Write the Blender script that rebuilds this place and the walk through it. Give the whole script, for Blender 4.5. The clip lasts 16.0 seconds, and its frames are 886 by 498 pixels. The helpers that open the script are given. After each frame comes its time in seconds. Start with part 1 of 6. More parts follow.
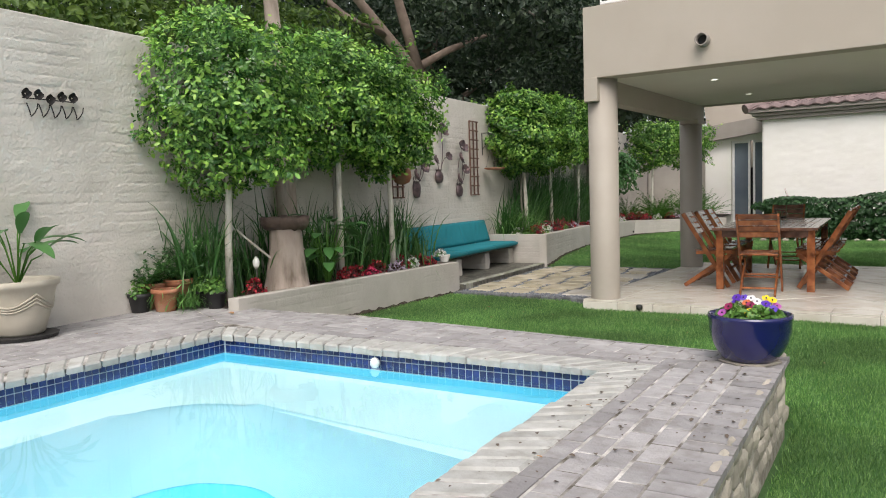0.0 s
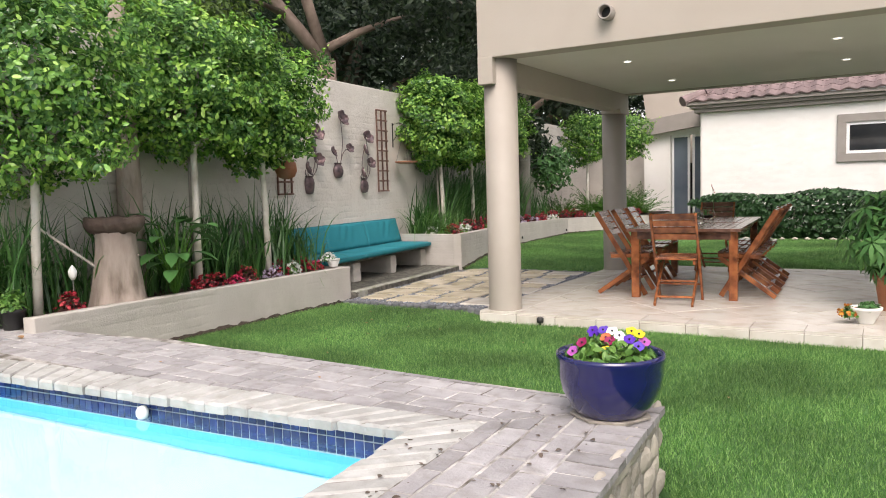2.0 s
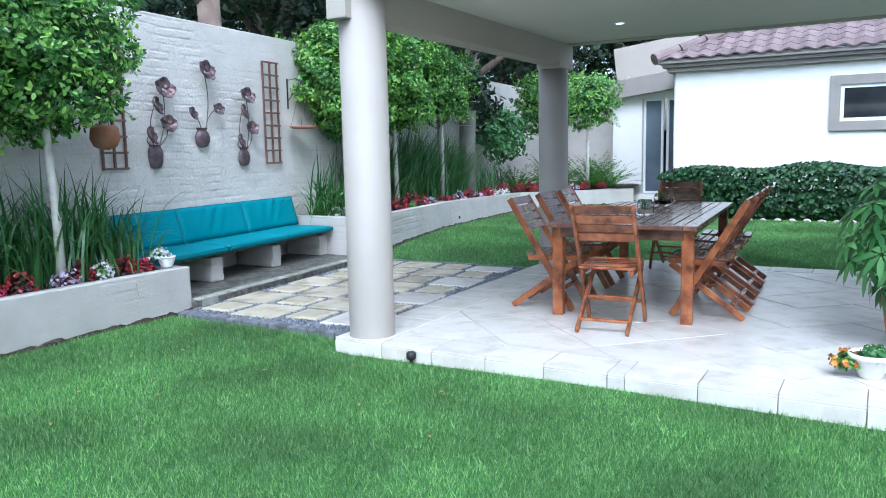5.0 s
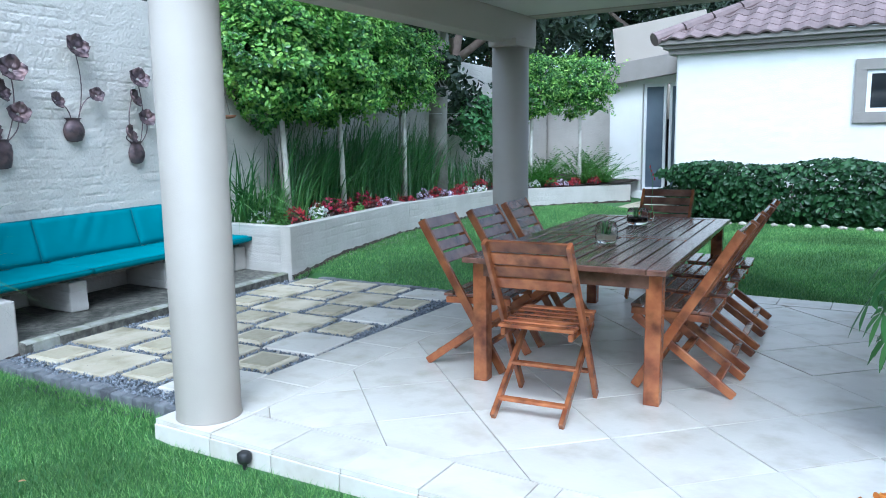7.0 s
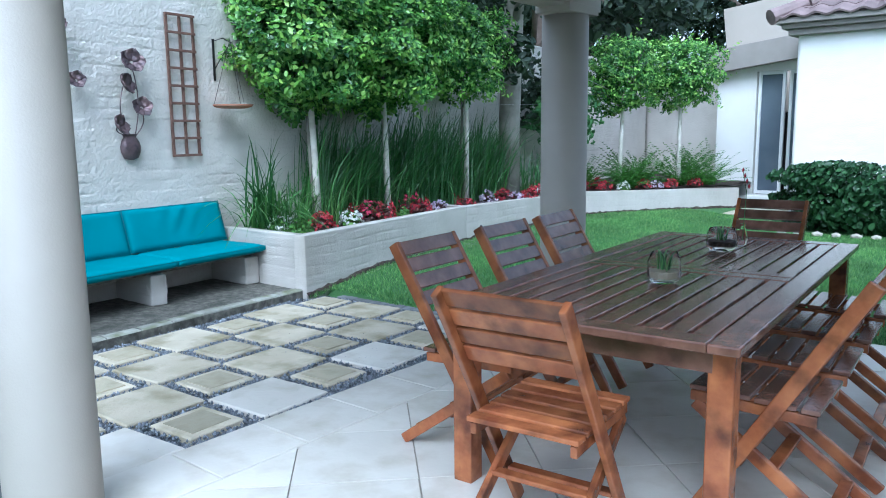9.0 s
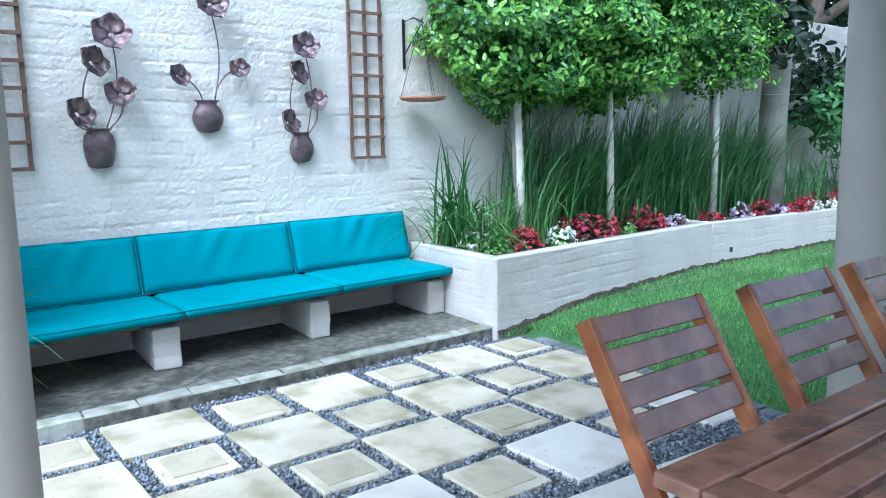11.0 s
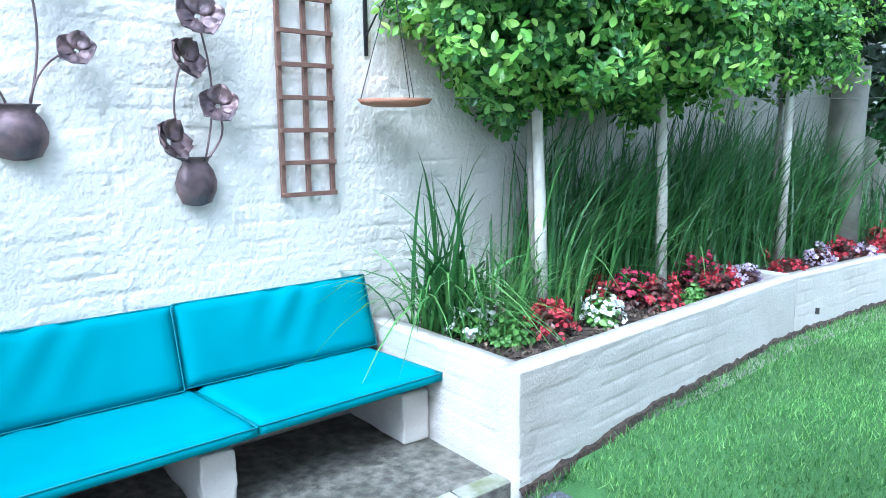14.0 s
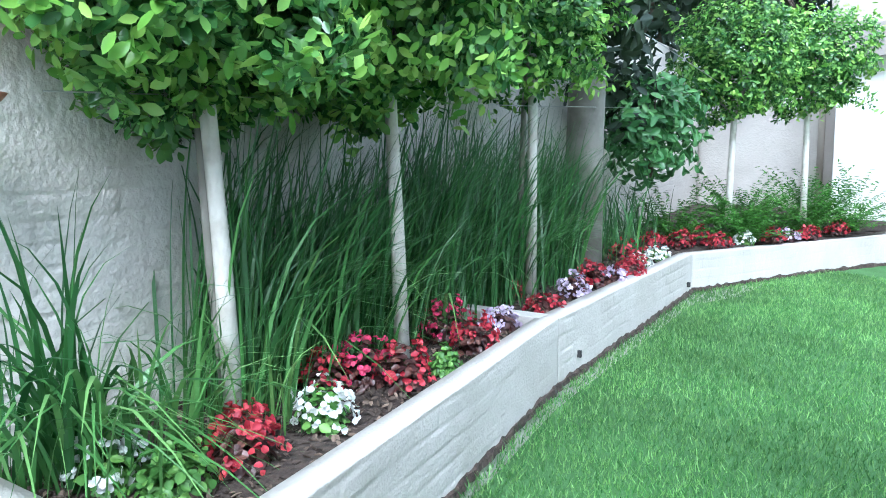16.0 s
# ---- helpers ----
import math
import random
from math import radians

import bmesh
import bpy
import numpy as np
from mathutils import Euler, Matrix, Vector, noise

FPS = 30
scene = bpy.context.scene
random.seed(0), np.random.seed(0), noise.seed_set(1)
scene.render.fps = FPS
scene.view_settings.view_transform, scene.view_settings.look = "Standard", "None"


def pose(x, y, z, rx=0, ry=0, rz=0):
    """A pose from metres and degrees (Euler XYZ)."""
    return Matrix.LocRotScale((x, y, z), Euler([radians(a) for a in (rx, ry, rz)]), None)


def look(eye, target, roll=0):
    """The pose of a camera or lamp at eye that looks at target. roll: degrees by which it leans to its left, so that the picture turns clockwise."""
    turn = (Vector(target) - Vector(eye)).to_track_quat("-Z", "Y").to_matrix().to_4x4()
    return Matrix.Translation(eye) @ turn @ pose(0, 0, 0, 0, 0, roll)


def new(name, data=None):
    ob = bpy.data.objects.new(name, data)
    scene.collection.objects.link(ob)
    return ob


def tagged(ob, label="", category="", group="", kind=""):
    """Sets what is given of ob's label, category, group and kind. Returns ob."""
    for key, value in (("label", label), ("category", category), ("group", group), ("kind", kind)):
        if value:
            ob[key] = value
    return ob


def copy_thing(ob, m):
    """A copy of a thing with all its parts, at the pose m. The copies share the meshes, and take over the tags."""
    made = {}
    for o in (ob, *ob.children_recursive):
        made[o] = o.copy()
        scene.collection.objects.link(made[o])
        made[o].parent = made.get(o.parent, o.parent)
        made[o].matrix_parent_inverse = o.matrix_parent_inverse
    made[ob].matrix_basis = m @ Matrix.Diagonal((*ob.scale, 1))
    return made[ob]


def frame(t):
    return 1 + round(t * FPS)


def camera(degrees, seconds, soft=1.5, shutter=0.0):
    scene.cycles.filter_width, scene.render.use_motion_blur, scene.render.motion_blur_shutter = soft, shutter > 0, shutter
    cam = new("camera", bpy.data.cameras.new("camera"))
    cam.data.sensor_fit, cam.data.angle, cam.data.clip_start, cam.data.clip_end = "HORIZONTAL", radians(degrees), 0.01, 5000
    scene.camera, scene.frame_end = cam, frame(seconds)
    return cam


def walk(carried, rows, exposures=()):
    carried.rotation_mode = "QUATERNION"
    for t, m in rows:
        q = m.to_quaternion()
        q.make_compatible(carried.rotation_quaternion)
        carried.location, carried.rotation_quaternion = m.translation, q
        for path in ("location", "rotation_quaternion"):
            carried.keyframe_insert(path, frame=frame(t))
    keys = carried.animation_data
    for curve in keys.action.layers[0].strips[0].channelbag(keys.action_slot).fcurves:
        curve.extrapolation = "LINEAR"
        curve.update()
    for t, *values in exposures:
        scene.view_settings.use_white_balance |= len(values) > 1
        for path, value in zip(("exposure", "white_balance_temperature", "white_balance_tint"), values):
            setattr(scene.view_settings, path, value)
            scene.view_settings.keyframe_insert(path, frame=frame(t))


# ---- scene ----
cam = camera(60.6, 16.0, 1.0)
PATH = [
    (0, (0.337, 0.954, 1.373), (-0.771, 2.613, 1.225), -1.8),
    (0.5, (0.29, 1.226, 1.361), (-0.76, 2.921, 1.21), -1.8),
    (1, (0.313, 1.537, 1.37), (-0.714, 3.246, 1.215), -1.8),
    (1.5, (0.383, 1.902, 1.366), (-0.637, 3.615, 1.208), -1.8),
    (2, (0.43, 2.334, 1.354), (-0.589, 4.047, 1.191), -1.7),
    (2.5, (0.431, 2.711, 1.365), (-0.584, 4.426, 1.194), -1.6),
    (3, (0.467, 3.15, 1.378), (-0.546, 4.865, 1.195), -1.6),
    (3.5, (0.406, 3.618, 1.38), (-0.604, 5.333, 1.183), -1.3),
    (4, (0.363, 4.056, 1.406), (-0.643, 5.771, 1.189), -1.3),
    (4.2, (0.33, 4.158, 1.394), (-0.663, 5.879, 1.17), -1.3),
    (6.3, (0.170, 5.985, 1.536), (-0.832, 7.690, 1.238), -1.0),
    (6.5, (0.149, 6.153, 1.54), (-0.857, 7.856, 1.243), -1.0),
    (7, (0.093, 6.565, 1.543), (-0.926, 8.259, 1.244), -0.8),
    (7.5, (0.057, 6.933, 1.552), (-0.983, 8.614, 1.252), -0.8),
    (8, (0.02, 7.35, 1.543), (-1.058, 9.008, 1.245), -0.8),
    (8.2, (0.004, 7.5, 1.537), (-1.092, 9.146, 1.236), -0.7),
    (10.3, (-0.71, 8.883, 1.461), (-2.266, 10.103, 1.165), -1.0),
    (10.5, (-0.807, 8.985, 1.464), (-2.395, 10.164, 1.168), -1.0),
    (11, (-1.121, 9.235, 1.459), (-2.777, 10.319, 1.169), -1.0),
    (11.5, (-1.399, 9.409, 1.53), (-3.11, 10.404, 1.244), -0.9),
    (12, (-1.758, 9.579, 1.551), (-3.513, 10.494, 1.262), -0.9),
    (12.5, (-2.053, 9.722, 1.563), (-3.816, 10.62, 1.271), -0.9),
    (13, (-2.379, 9.94, 1.6), (-4.124, 10.869, 1.295), -0.7),
    (13.5, (-2.676, 10.118, 1.591), (-4.372, 11.134, 1.292), -0.7),
    (14, (-2.948, 10.347, 1.604), (-4.554, 11.5, 1.304), -0.6),
    (14.5, (-3.215, 10.585, 1.612), (-4.717, 11.871, 1.307), -0.5),
    (15, (-3.46, 10.841, 1.582), (-4.836, 12.262, 1.284), -0.4),
    (15.5, (-3.609, 11.098, 1.563), (-4.872, 12.624, 1.286), -1.0),
    (16, (-3.802, 11.416, 1.616), (-4.925, 13.048, 1.337), -0.9),
]
LIGHTING = [  # seconds, stops, kelvin, tint
    (0.0, 0.43, 6700, 12), (1.4, 0.55, 6700, 13), (2.05, 0.82, 6850, 17), (2.5, 0.97, 5850, 8), (3.0, 1.05, 5300, 6), (3.6, 1.15, 5050, 7), (4.2, 1.17, 5050, 9),
    (6.3, 1.05, 4950, 5), (8.2, 1.03, 4800, 3), (10.3, 1.4, 4850, 5), (11.5, 1.71, 4850, 5), (12.5, 1.80, 4850, 5), (14.0, 1.98, 4850, 5), (15.0, 1.98, 5000, 4), (16.0, 1.85, 5100, 6)]
walk(cam, [(t, look(eye, target, roll)) for t, eye, target, roll in PATH], LIGHTING)

# ---- light: a bright overcast afternoon ----
world = bpy.data.worlds.new("world")
scene.world = world
world.use_nodes = True
wn = world.node_tree
sky = wn.nodes.new("ShaderNodeTexSky")
sky.sky_type, sky.sun_disc, sky.sun_elevation, sky.sun_rotation = "NISHITA", False, radians(51), radians(150)
sky.dust_density, sky.ozone_density, sky.air_density = 3.0, 0.6, 1.0
hs = wn.nodes.new("ShaderNodeHueSaturation")
hs.inputs["Saturation"].default_value = 0.35
wn.links.new(sky.outputs[0], hs.inputs["Color"])
wn.links.new(hs.outputs[0], wn.nodes["Background"].inputs["Color"])
wn.nodes["Background"].inputs["Strength"].default_value = 0.15
sun = new("sun", bpy.data.lights.new("sun", "SUN"))
sun.data.energy, sun.data.angle, sun.data.color = 1.5, radians(40), (1.0, 0.96, 0.9)
sun.matrix_world = look((4, -7, 10), (0, 0, 0))

# ---- materials ----
def mat(name, c1, c2=None, scale=6.0, rough=0.7, metal=0.0, bump=0.0, bscale=60.0, c3=None, scale3=0.8, amt3=0.5,
        spec=0.5, rnd=0.0, island=0.0, coat=0.0, stretch=None, trans=0.0):
    m = bpy.data.materials.new(name)
    m.use_nodes = True
    t = m.node_tree
    b = t.nodes["Principled BSDF"]
    b.inputs["Roughness"].default_value, b.inputs["Metallic"].default_value = rough, metal
    b.inputs["Specular IOR Level"].default_value = spec
    b.inputs["Coat Weight"].default_value = coat
    b.inputs["Coat Roughness"].default_value = 0.12
    tc = t.nodes.new("ShaderNodeTexCoord")
    mp = t.nodes.new("ShaderNodeMapping")
    t.links.new(tc.outputs["Object"], mp.inputs[0])
    if rnd:  # every piece takes its own stretch of the pattern
        oi = t.nodes.new("ShaderNodeObjectInfo")
        vm = t.nodes.new("ShaderNodeVectorMath")
        vm.operation = "SCALE"
        vm.inputs[0].default_value = (37.0, 91.0, 53.0)
        t.links.new(oi.outputs["Random"], vm.inputs["Scale"])
        t.links.new(vm.outputs[0], mp.inputs["Location"])
    if stretch:
        mp.inputs["Scale"].default_value = stretch
    def noise_tex(s, detail=6.0):
        n = t.nodes.new("ShaderNodeTexNoise")
        n.inputs["Scale"].default_value, n.inputs["Detail"].default_value = s, detail
        t.links.new(mp.outputs[0], n.inputs["Vector"])
        return n
    def mix(fac, a, c, kind="MIX"):
        n = t.nodes.new("ShaderNodeMix")
        n.data_type, n.blend_type = "RGBA", kind
        for sock, v in ((n.inputs[0], fac), (n.inputs[6], a), (n.inputs[7], c)):
            if isinstance(v, (int, float)):
                sock.default_value = v
            elif isinstance(v, tuple):
                sock.default_value = (*v[:3], 1)
            else:
                t.links.new(v, sock)
        return n.outputs[2]
    def ramp(src, lo, hi):
        r = t.nodes.new("ShaderNodeMapRange")
        r.inputs[1].default_value, r.inputs[2].default_value = lo, hi
        t.links.new(src, r.inputs[0])
        return r.outputs[0]
    col = c1
    if c2:
        col = mix(ramp(noise_tex(scale).outputs["Fac"], 0.35, 0.68), c1, c2)
    if c3:
        f = t.nodes.new("ShaderNodeMath")
        f.operation = "MULTIPLY"
        f.inputs[1].default_value = amt3
        t.links.new(ramp(noise_tex(scale3, 9.0).outputs["Fac"], 0.48, 0.72), f.inputs[0])
        col = mix(f.outputs[0], col, c3)
    for amount, node, sock in ((rnd, "ShaderNodeObjectInfo", "Random"), (island, "ShaderNodeNewGeometry", "Random Per Island")):
        if amount:
            hsv = t.nodes.new("ShaderNodeHueSaturation")
            src = t.nodes.new(node)
            r = t.nodes.new("ShaderNodeMapRange")
            r.inputs[3].default_value, r.inputs[4].default_value = 1 - amount, 1 + amount
            t.links.new(src.outputs[sock], r.inputs[0])
            t.links.new(r.outputs[0], hsv.inputs["Value"])
            if isinstance(col, tuple):
                hsv.inputs["Color"].default_value = (*col[:3], 1)
            else:
                t.links.new(col, hsv.inputs["Color"])
            col = hsv.outputs[0]
    if isinstance(col, tuple):
        b.inputs["Base Color"].default_value = (*col[:3], 1)
    else:
        t.links.new(col, b.inputs["Base Color"])
    if bump:
        bn = t.nodes.new("ShaderNodeBump")
        bn.inputs["Strength"].default_value, bn.inputs["Distance"].default_value = bump, 0.01
        t.links.new(noise_tex(bscale).outputs["Fac"], bn.inputs["Height"])
        t.links.new(bn.outputs[0], b.inputs["Normal"])
    if trans:
        tr = t.nodes.new("ShaderNodeBsdfTranslucent")
        if isinstance(col, tuple):
            tr.inputs["Color"].default_value = (*col[:3], 1)
        else:
            t.links.new(col, tr.inputs["Color"])
        ms = t.nodes.new("ShaderNodeMixShader")
        ms.inputs[0].default_value = trans
        t.links.new(b.outputs[0], ms.inputs[1])
        t.links.new(tr.outputs[0], ms.inputs[2])
        t.links.new(ms.outputs[0], t.nodes["Material Output"].inputs["Surface"])
    return m

def leaf_mat(name, dark, light, gloss=0.35, trans=0.25, patchy=0.0):
    """Foliage whose leaves each take a tone between dark and light."""
    m = mat(name, dark, rough=gloss, spec=0.5, trans=trans)
    t = m.node_tree
    g = t.nodes.new("ShaderNodeNewGeometry")
    r = t.nodes.new("ShaderNodeValToRGB")
    e = r.color_ramp.elements
    e[0].color, e[1].color = (*dark, 1), (*light, 1)
    mid = e.new(0.6)
    mid.color = (*[0.65 * a + 0.35 * b for a, b in zip(dark, light)], 1)
    t.links.new(g.outputs["Random Per Island"], r.inputs[0])
    out = r.outputs[0]
    if patchy:
        tc, nt = t.nodes.new("ShaderNodeTexCoord"), t.nodes.new("ShaderNodeTexNoise")
        nt.inputs["Scale"].default_value, nt.inputs["Detail"].default_value = 1.1, 5.0
        mr, hv = t.nodes.new("ShaderNodeMapRange"), t.nodes.new("ShaderNodeHueSaturation")
        mr.inputs[1].default_value, mr.inputs[2].default_value = 0.35, 0.65
        mr.inputs[3].default_value, mr.inputs[4].default_value = 1 - patchy, 1 + patchy
        t.links.new(tc.outputs["Object"], nt.inputs["Vector"])
        t.links.new(nt.outputs["Fac"], mr.inputs[0])
        t.links.new(mr.outputs[0], hv.inputs["Value"])
        t.links.new(out, hv.inputs["Color"])
        out = hv.outputs[0]
    t.links.new(out, t.nodes["Principled BSDF"].inputs["Base Color"])
    for n in t.nodes:
        if n.type == "BSDF_TRANSLUCENT":
            t.links.new(out, n.inputs["Color"])
    return m

def glass_mat(name, tint=(1, 1, 1), rough=0.0):
    m = bpy.data.materials.new(name)
    m.use_nodes = True
    b = m.node_tree.nodes["Principled BSDF"]
    b.inputs["Base Color"].default_value = (*tint, 1)
    b.inputs["Roughness"].default_value, b.inputs["Transmission Weight"].default_value, b.inputs["IOR"].default_value = rough, 1.0, 1.33
    return m

M_WALL = mat("painted_brick", (0.60, 0.565, 0.51), (0.66, 0.625, 0.57), 2.5, 0.75, bump=1.0, bscale=38, c3=(0.47, 0.44, 0.39), scale3=1.3, amt3=0.5)
M_PLANTER = mat("painted_planter", (0.465, 0.44, 0.40), (0.515, 0.485, 0.445), 3, 0.75, bump=0.5, bscale=70, c3=(0.36, 0.34, 0.29), scale3=2.2, amt3=0.5)
M_TAUPE = mat("taupe_plaster", (0.40, 0.355, 0.30), (0.43, 0.385, 0.33), 1.5, 0.75, bump=0.12, bscale=160)
M_COLUMN = mat("column_paint", (0.35, 0.315, 0.27), (0.38, 0.345, 0.30), 2.5, 0.6, bump=0.1, bscale=120)
M_CEIL = mat("ceiling_paint", (0.62, 0.60, 0.54), (0.65, 0.63, 0.57), 1.5, 0.8, bump=0.05, bscale=200)
M_WHITE = mat("white_painted_brick", (0.80, 0.78, 0.74), (0.83, 0.81, 0.78), 3, 0.7, bump=0.3, bscale=60)
M_TRIM = mat("grey_trim", (0.27, 0.245, 0.22), (0.30, 0.27, 0.245), 5, 0.6, bump=0.1)
M_FRAME = mat("white_frame", (0.80, 0.80, 0.80), (0.76, 0.76, 0.76), 8, 0.4)
M_DARK = mat("dark_interior", (0.02, 0.02, 0.022), (0.035, 0.033, 0.03), 4, 0.8)
M_ROOF = mat("roof_tile", (0.17, 0.125, 0.12), (0.23, 0.17, 0.165), 5, 0.7, bump=0.3, rnd=0.2)
M_PAVER = mat("deck_paver", (0.29, 0.28, 0.285), (0.37, 0.36, 0.365), 7, 0.8, bump=0.6, bscale=60, c3=(0.22, 0.205, 0.19), scale3=12, amt3=0.7, rnd=0.15, island=0.14)
M_COPING = mat("coping_brick", (0.38, 0.38, 0.36), (0.48, 0.485, 0.47), 9, 0.75, bump=0.6, bscale=50, c3=(0.28, 0.27, 0.24), scale3=12, amt3=0.6, rnd=0.15)
M_MORTAR = mat("mortar", (0.24, 0.21, 0.175), (0.46, 0.43, 0.40), 20, 0.95, bump=0.7, bscale=90)
M_JOINT = mat("patchy_joint", (0.10, 0.085, 0.065), (0.70, 0.68, 0.65), 7, 0.95, bump=0.7, bscale=90)
M_STONE = mat("rubble_stone", (0.36, 0.33, 0.28), (0.46, 0.42, 0.36), 9, 0.9, bump=0.8, bscale=30, c3=(0.16, 0.15, 0.12), scale3=6, amt3=0.7, rnd=0.2)
M_POOLTILE = mat("blue_mosaic", (0.012, 0.028, 0.13), (0.02, 0.045, 0.19), 30, 0.15, rnd=0.35, spec=0.6)
M_GROUT = mat("pale_grout", (0.45, 0.5, 0.55), (0.52, 0.56, 0.6), 20, 0.8)
# Deep water's blue is put into the basin plaster; the ledge stays pale.
M_PLASTER_POOL = mat("depth_tinted_plaster", (0.11, 0.62, 0.85), (0.14, 0.66, 0.88), 2, 0.7, bump=0.1)
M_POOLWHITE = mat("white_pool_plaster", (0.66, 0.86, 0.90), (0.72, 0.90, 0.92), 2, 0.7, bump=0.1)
M_LAWN = mat("lawn_soil", (0.045, 0.12, 0.03), (0.065, 0.16, 0.045), 3, 0.95, bump=0.8, bscale=80)
M_GRASS = leaf_mat("grass_blade", (0.05, 0.17, 0.04), (0.35, 0.58, 0.19), 0.5, 0.42, 0.3)
M_PATIO = mat("patio_tile", (0.60, 0.565, 0.51), (0.67, 0.635, 0.58), 2.2, 0.25, bump=0.08, bscale=40, c3=(0.43, 0.375, 0.29), scale3=5, amt3=0.55, rnd=0.05, spec=0.5)
M_PATIOGROUT = mat("tile_grout", (0.26, 0.23, 0.195), (0.32, 0.29, 0.245), 20, 0.9)
M_SLAB = mat("sandstone_slab", (0.42, 0.37, 0.27), (0.54, 0.485, 0.38), 3.5, 0.65, bump=0.4, bscale=45, c3=(0.22, 0.19, 0.105), scale3=5, amt3=0.9, rnd=0.12)
M_SLABSTAIN = mat("stained_slab_middle", (0.33, 0.29, 0.20), (0.49, 0.44, 0.33), 6, 0.65, bump=0.4, bscale=45, c3=(0.19, 0.17, 0.10), scale3=6, amt3=0.75, rnd=0.15)
M_GRAVEL = mat("blue_gravel", (0.12, 0.135, 0.16), (0.22, 0.235, 0.26), 40, 0.8, bump=0.4, island=0.55)
M_GRAVELBED = mat("gravel_bed", (0.09, 0.10, 0.12), (0.16, 0.17, 0.19), 60, 0.95, bump=1.0, bscale=130)
# Real stains on a base darkened further for the shade beneath the bench.
M_CONC = mat("stained_shaded_concrete", (0.06, 0.057, 0.048), (0.20, 0.19, 0.16), 19, 0.6, bump=0.7, bscale=60, c3=(0.032, 0.034, 0.025), scale3=5.5, amt3=0.95)
M_KERB = mat("mossy_kerb", (0.25, 0.25, 0.21), (0.36, 0.36, 0.32), 8, 0.85, bump=0.7, bscale=40, c3=(0.13, 0.145, 0.06), scale3=7, amt3=0.9, rnd=0.12)
M_COBBLE = mat("dark_cobble", (0.10, 0.105, 0.115), (0.16, 0.165, 0.175), 14, 0.8, bump=0.6, rnd=0.3)
M_SOIL = mat("dark_soil", (0.026, 0.018, 0.013), (0.07, 0.049, 0.037), 30, 0.95, bump=1.0, bscale=60)
M_TEAL = mat("teal_canvas", (0.018, 0.19, 0.23), (0.022, 0.215, 0.26), 4, 0.75, bump=0.15, bscale=300, spec=0.18)
M_PIPING = mat("dark_teal_piping", (0.014, 0.16, 0.195), rough=0.6)
M_WOOD = mat("oiled_hardwood", (0.21, 0.062, 0.024), (0.37, 0.135, 0.048), 9, 0.26, bump=0.15, bscale=50, c3=(0.05, 0.015, 0.008), scale3=7, amt3=0.9, rnd=0.28, spec=0.5)
M_WOODDARK = mat("weathered_hardwood", (0.13, 0.060, 0.040), (0.23, 0.112, 0.078), 10, 0.22, coat=0.35, bump=0.2, bscale=60, c3=(0.05, 0.022, 0.016), scale3=8, amt3=0.6, rnd=0.15)
M_TRELLIS = mat("brown_lath", (0.12, 0.062, 0.045), (0.17, 0.092, 0.066), 20, 0.7, bump=0.3)
M_RUST = mat("patinated_metal", (0.085, 0.066, 0.075), (0.20, 0.14, 0.145), 14, 0.5, 0.55, bump=0.3, bscale=40, c3=(0.24, 0.15, 0.135), scale3=9, amt3=0.6)
M_IRON = mat("black_iron", (0.02, 0.02, 0.02), (0.035, 0.03, 0.028), 20, 0.6, 0.5)
M_BARK = mat("pale_bark", (0.58, 0.55, 0.48), (0.68, 0.65, 0.58), 10, 0.85, bump=0.5, bscale=40, c3=(0.26, 0.22, 0.15), scale3=8, amt3=0.6)
M_BARKGREY = mat("grey_bark", (0.24, 0.225, 0.19), (0.32, 0.30, 0.26), 6, 0.9, bump=0.6, bscale=25, c3=(0.13, 0.12, 0.09), scale3=4, amt3=0.7)
M_BARKDARK = mat("dark_bark", (0.09, 0.07, 0.055), (0.15, 0.115, 0.09), 5, 0.9, bump=0.8, bscale=20)
M_BARKBROWN = mat("brown_limb_bark", (0.17, 0.125, 0.10), (0.25, 0.19, 0.155), 6, 0.9, bump=0.7, bscale=22)
M_STUMP = mat("stump_bark", (0.33, 0.265, 0.225), (0.48, 0.41, 0.35), 9, 0.9, bump=1.0, bscale=30, c3=(0.10, 0.07, 0.05), scale3=9, amt3=0.85, stretch=(1, 1, 0.25))
M_STUMPDISH = mat("rough_burl", (0.085, 0.06, 0.048), (0.14, 0.10, 0.08), 12, 0.9, bump=1.0, bscale=30)
M_FICUS = leaf_mat("ficus_leaf", (0.036, 0.12, 0.032), (0.25, 0.49, 0.11), 0.25, 0.2)
M_FICUSNEW = leaf_mat("ficus_new_leaf", (0.13, 0.33, 0.04), (0.42, 0.66, 0.13), 0.35, 0.28)
M_HEDGE = leaf_mat("hedge_leaf", (0.014, 0.05, 0.016), (0.05, 0.13, 0.04), 0.5, 0.15)
M_FARLEAF = leaf_mat("far_tree_leaf", (0.012, 0.028, 0.016), (0.05, 0.08, 0.038), 0.6, 0.15)
M_CREEPER = leaf_mat("creeper_leaf", (0.05, 0.11, 0.018), (0.16, 0.25, 0.045), 0.45, 0.3)
M_STRAP = leaf_mat("strap_leaf", (0.028, 0.10, 0.025), (0.12, 0.29, 0.075), 0.4, 0.25)
M_STRAPLIGHT = leaf_mat("pale_strap_leaf", (0.06, 0.18, 0.04), (0.22, 0.40, 0.12), 0.4, 0.25)
M_BROAD = leaf_mat("broad_leaf", (0.05, 0.16, 0.045), (0.15, 0.34, 0.10), 0.4, 0.2)
M_FERN = leaf_mat("fern_leaf", (0.04, 0.14, 0.015), (0.12, 0.30, 0.04), 0.5, 0.3)
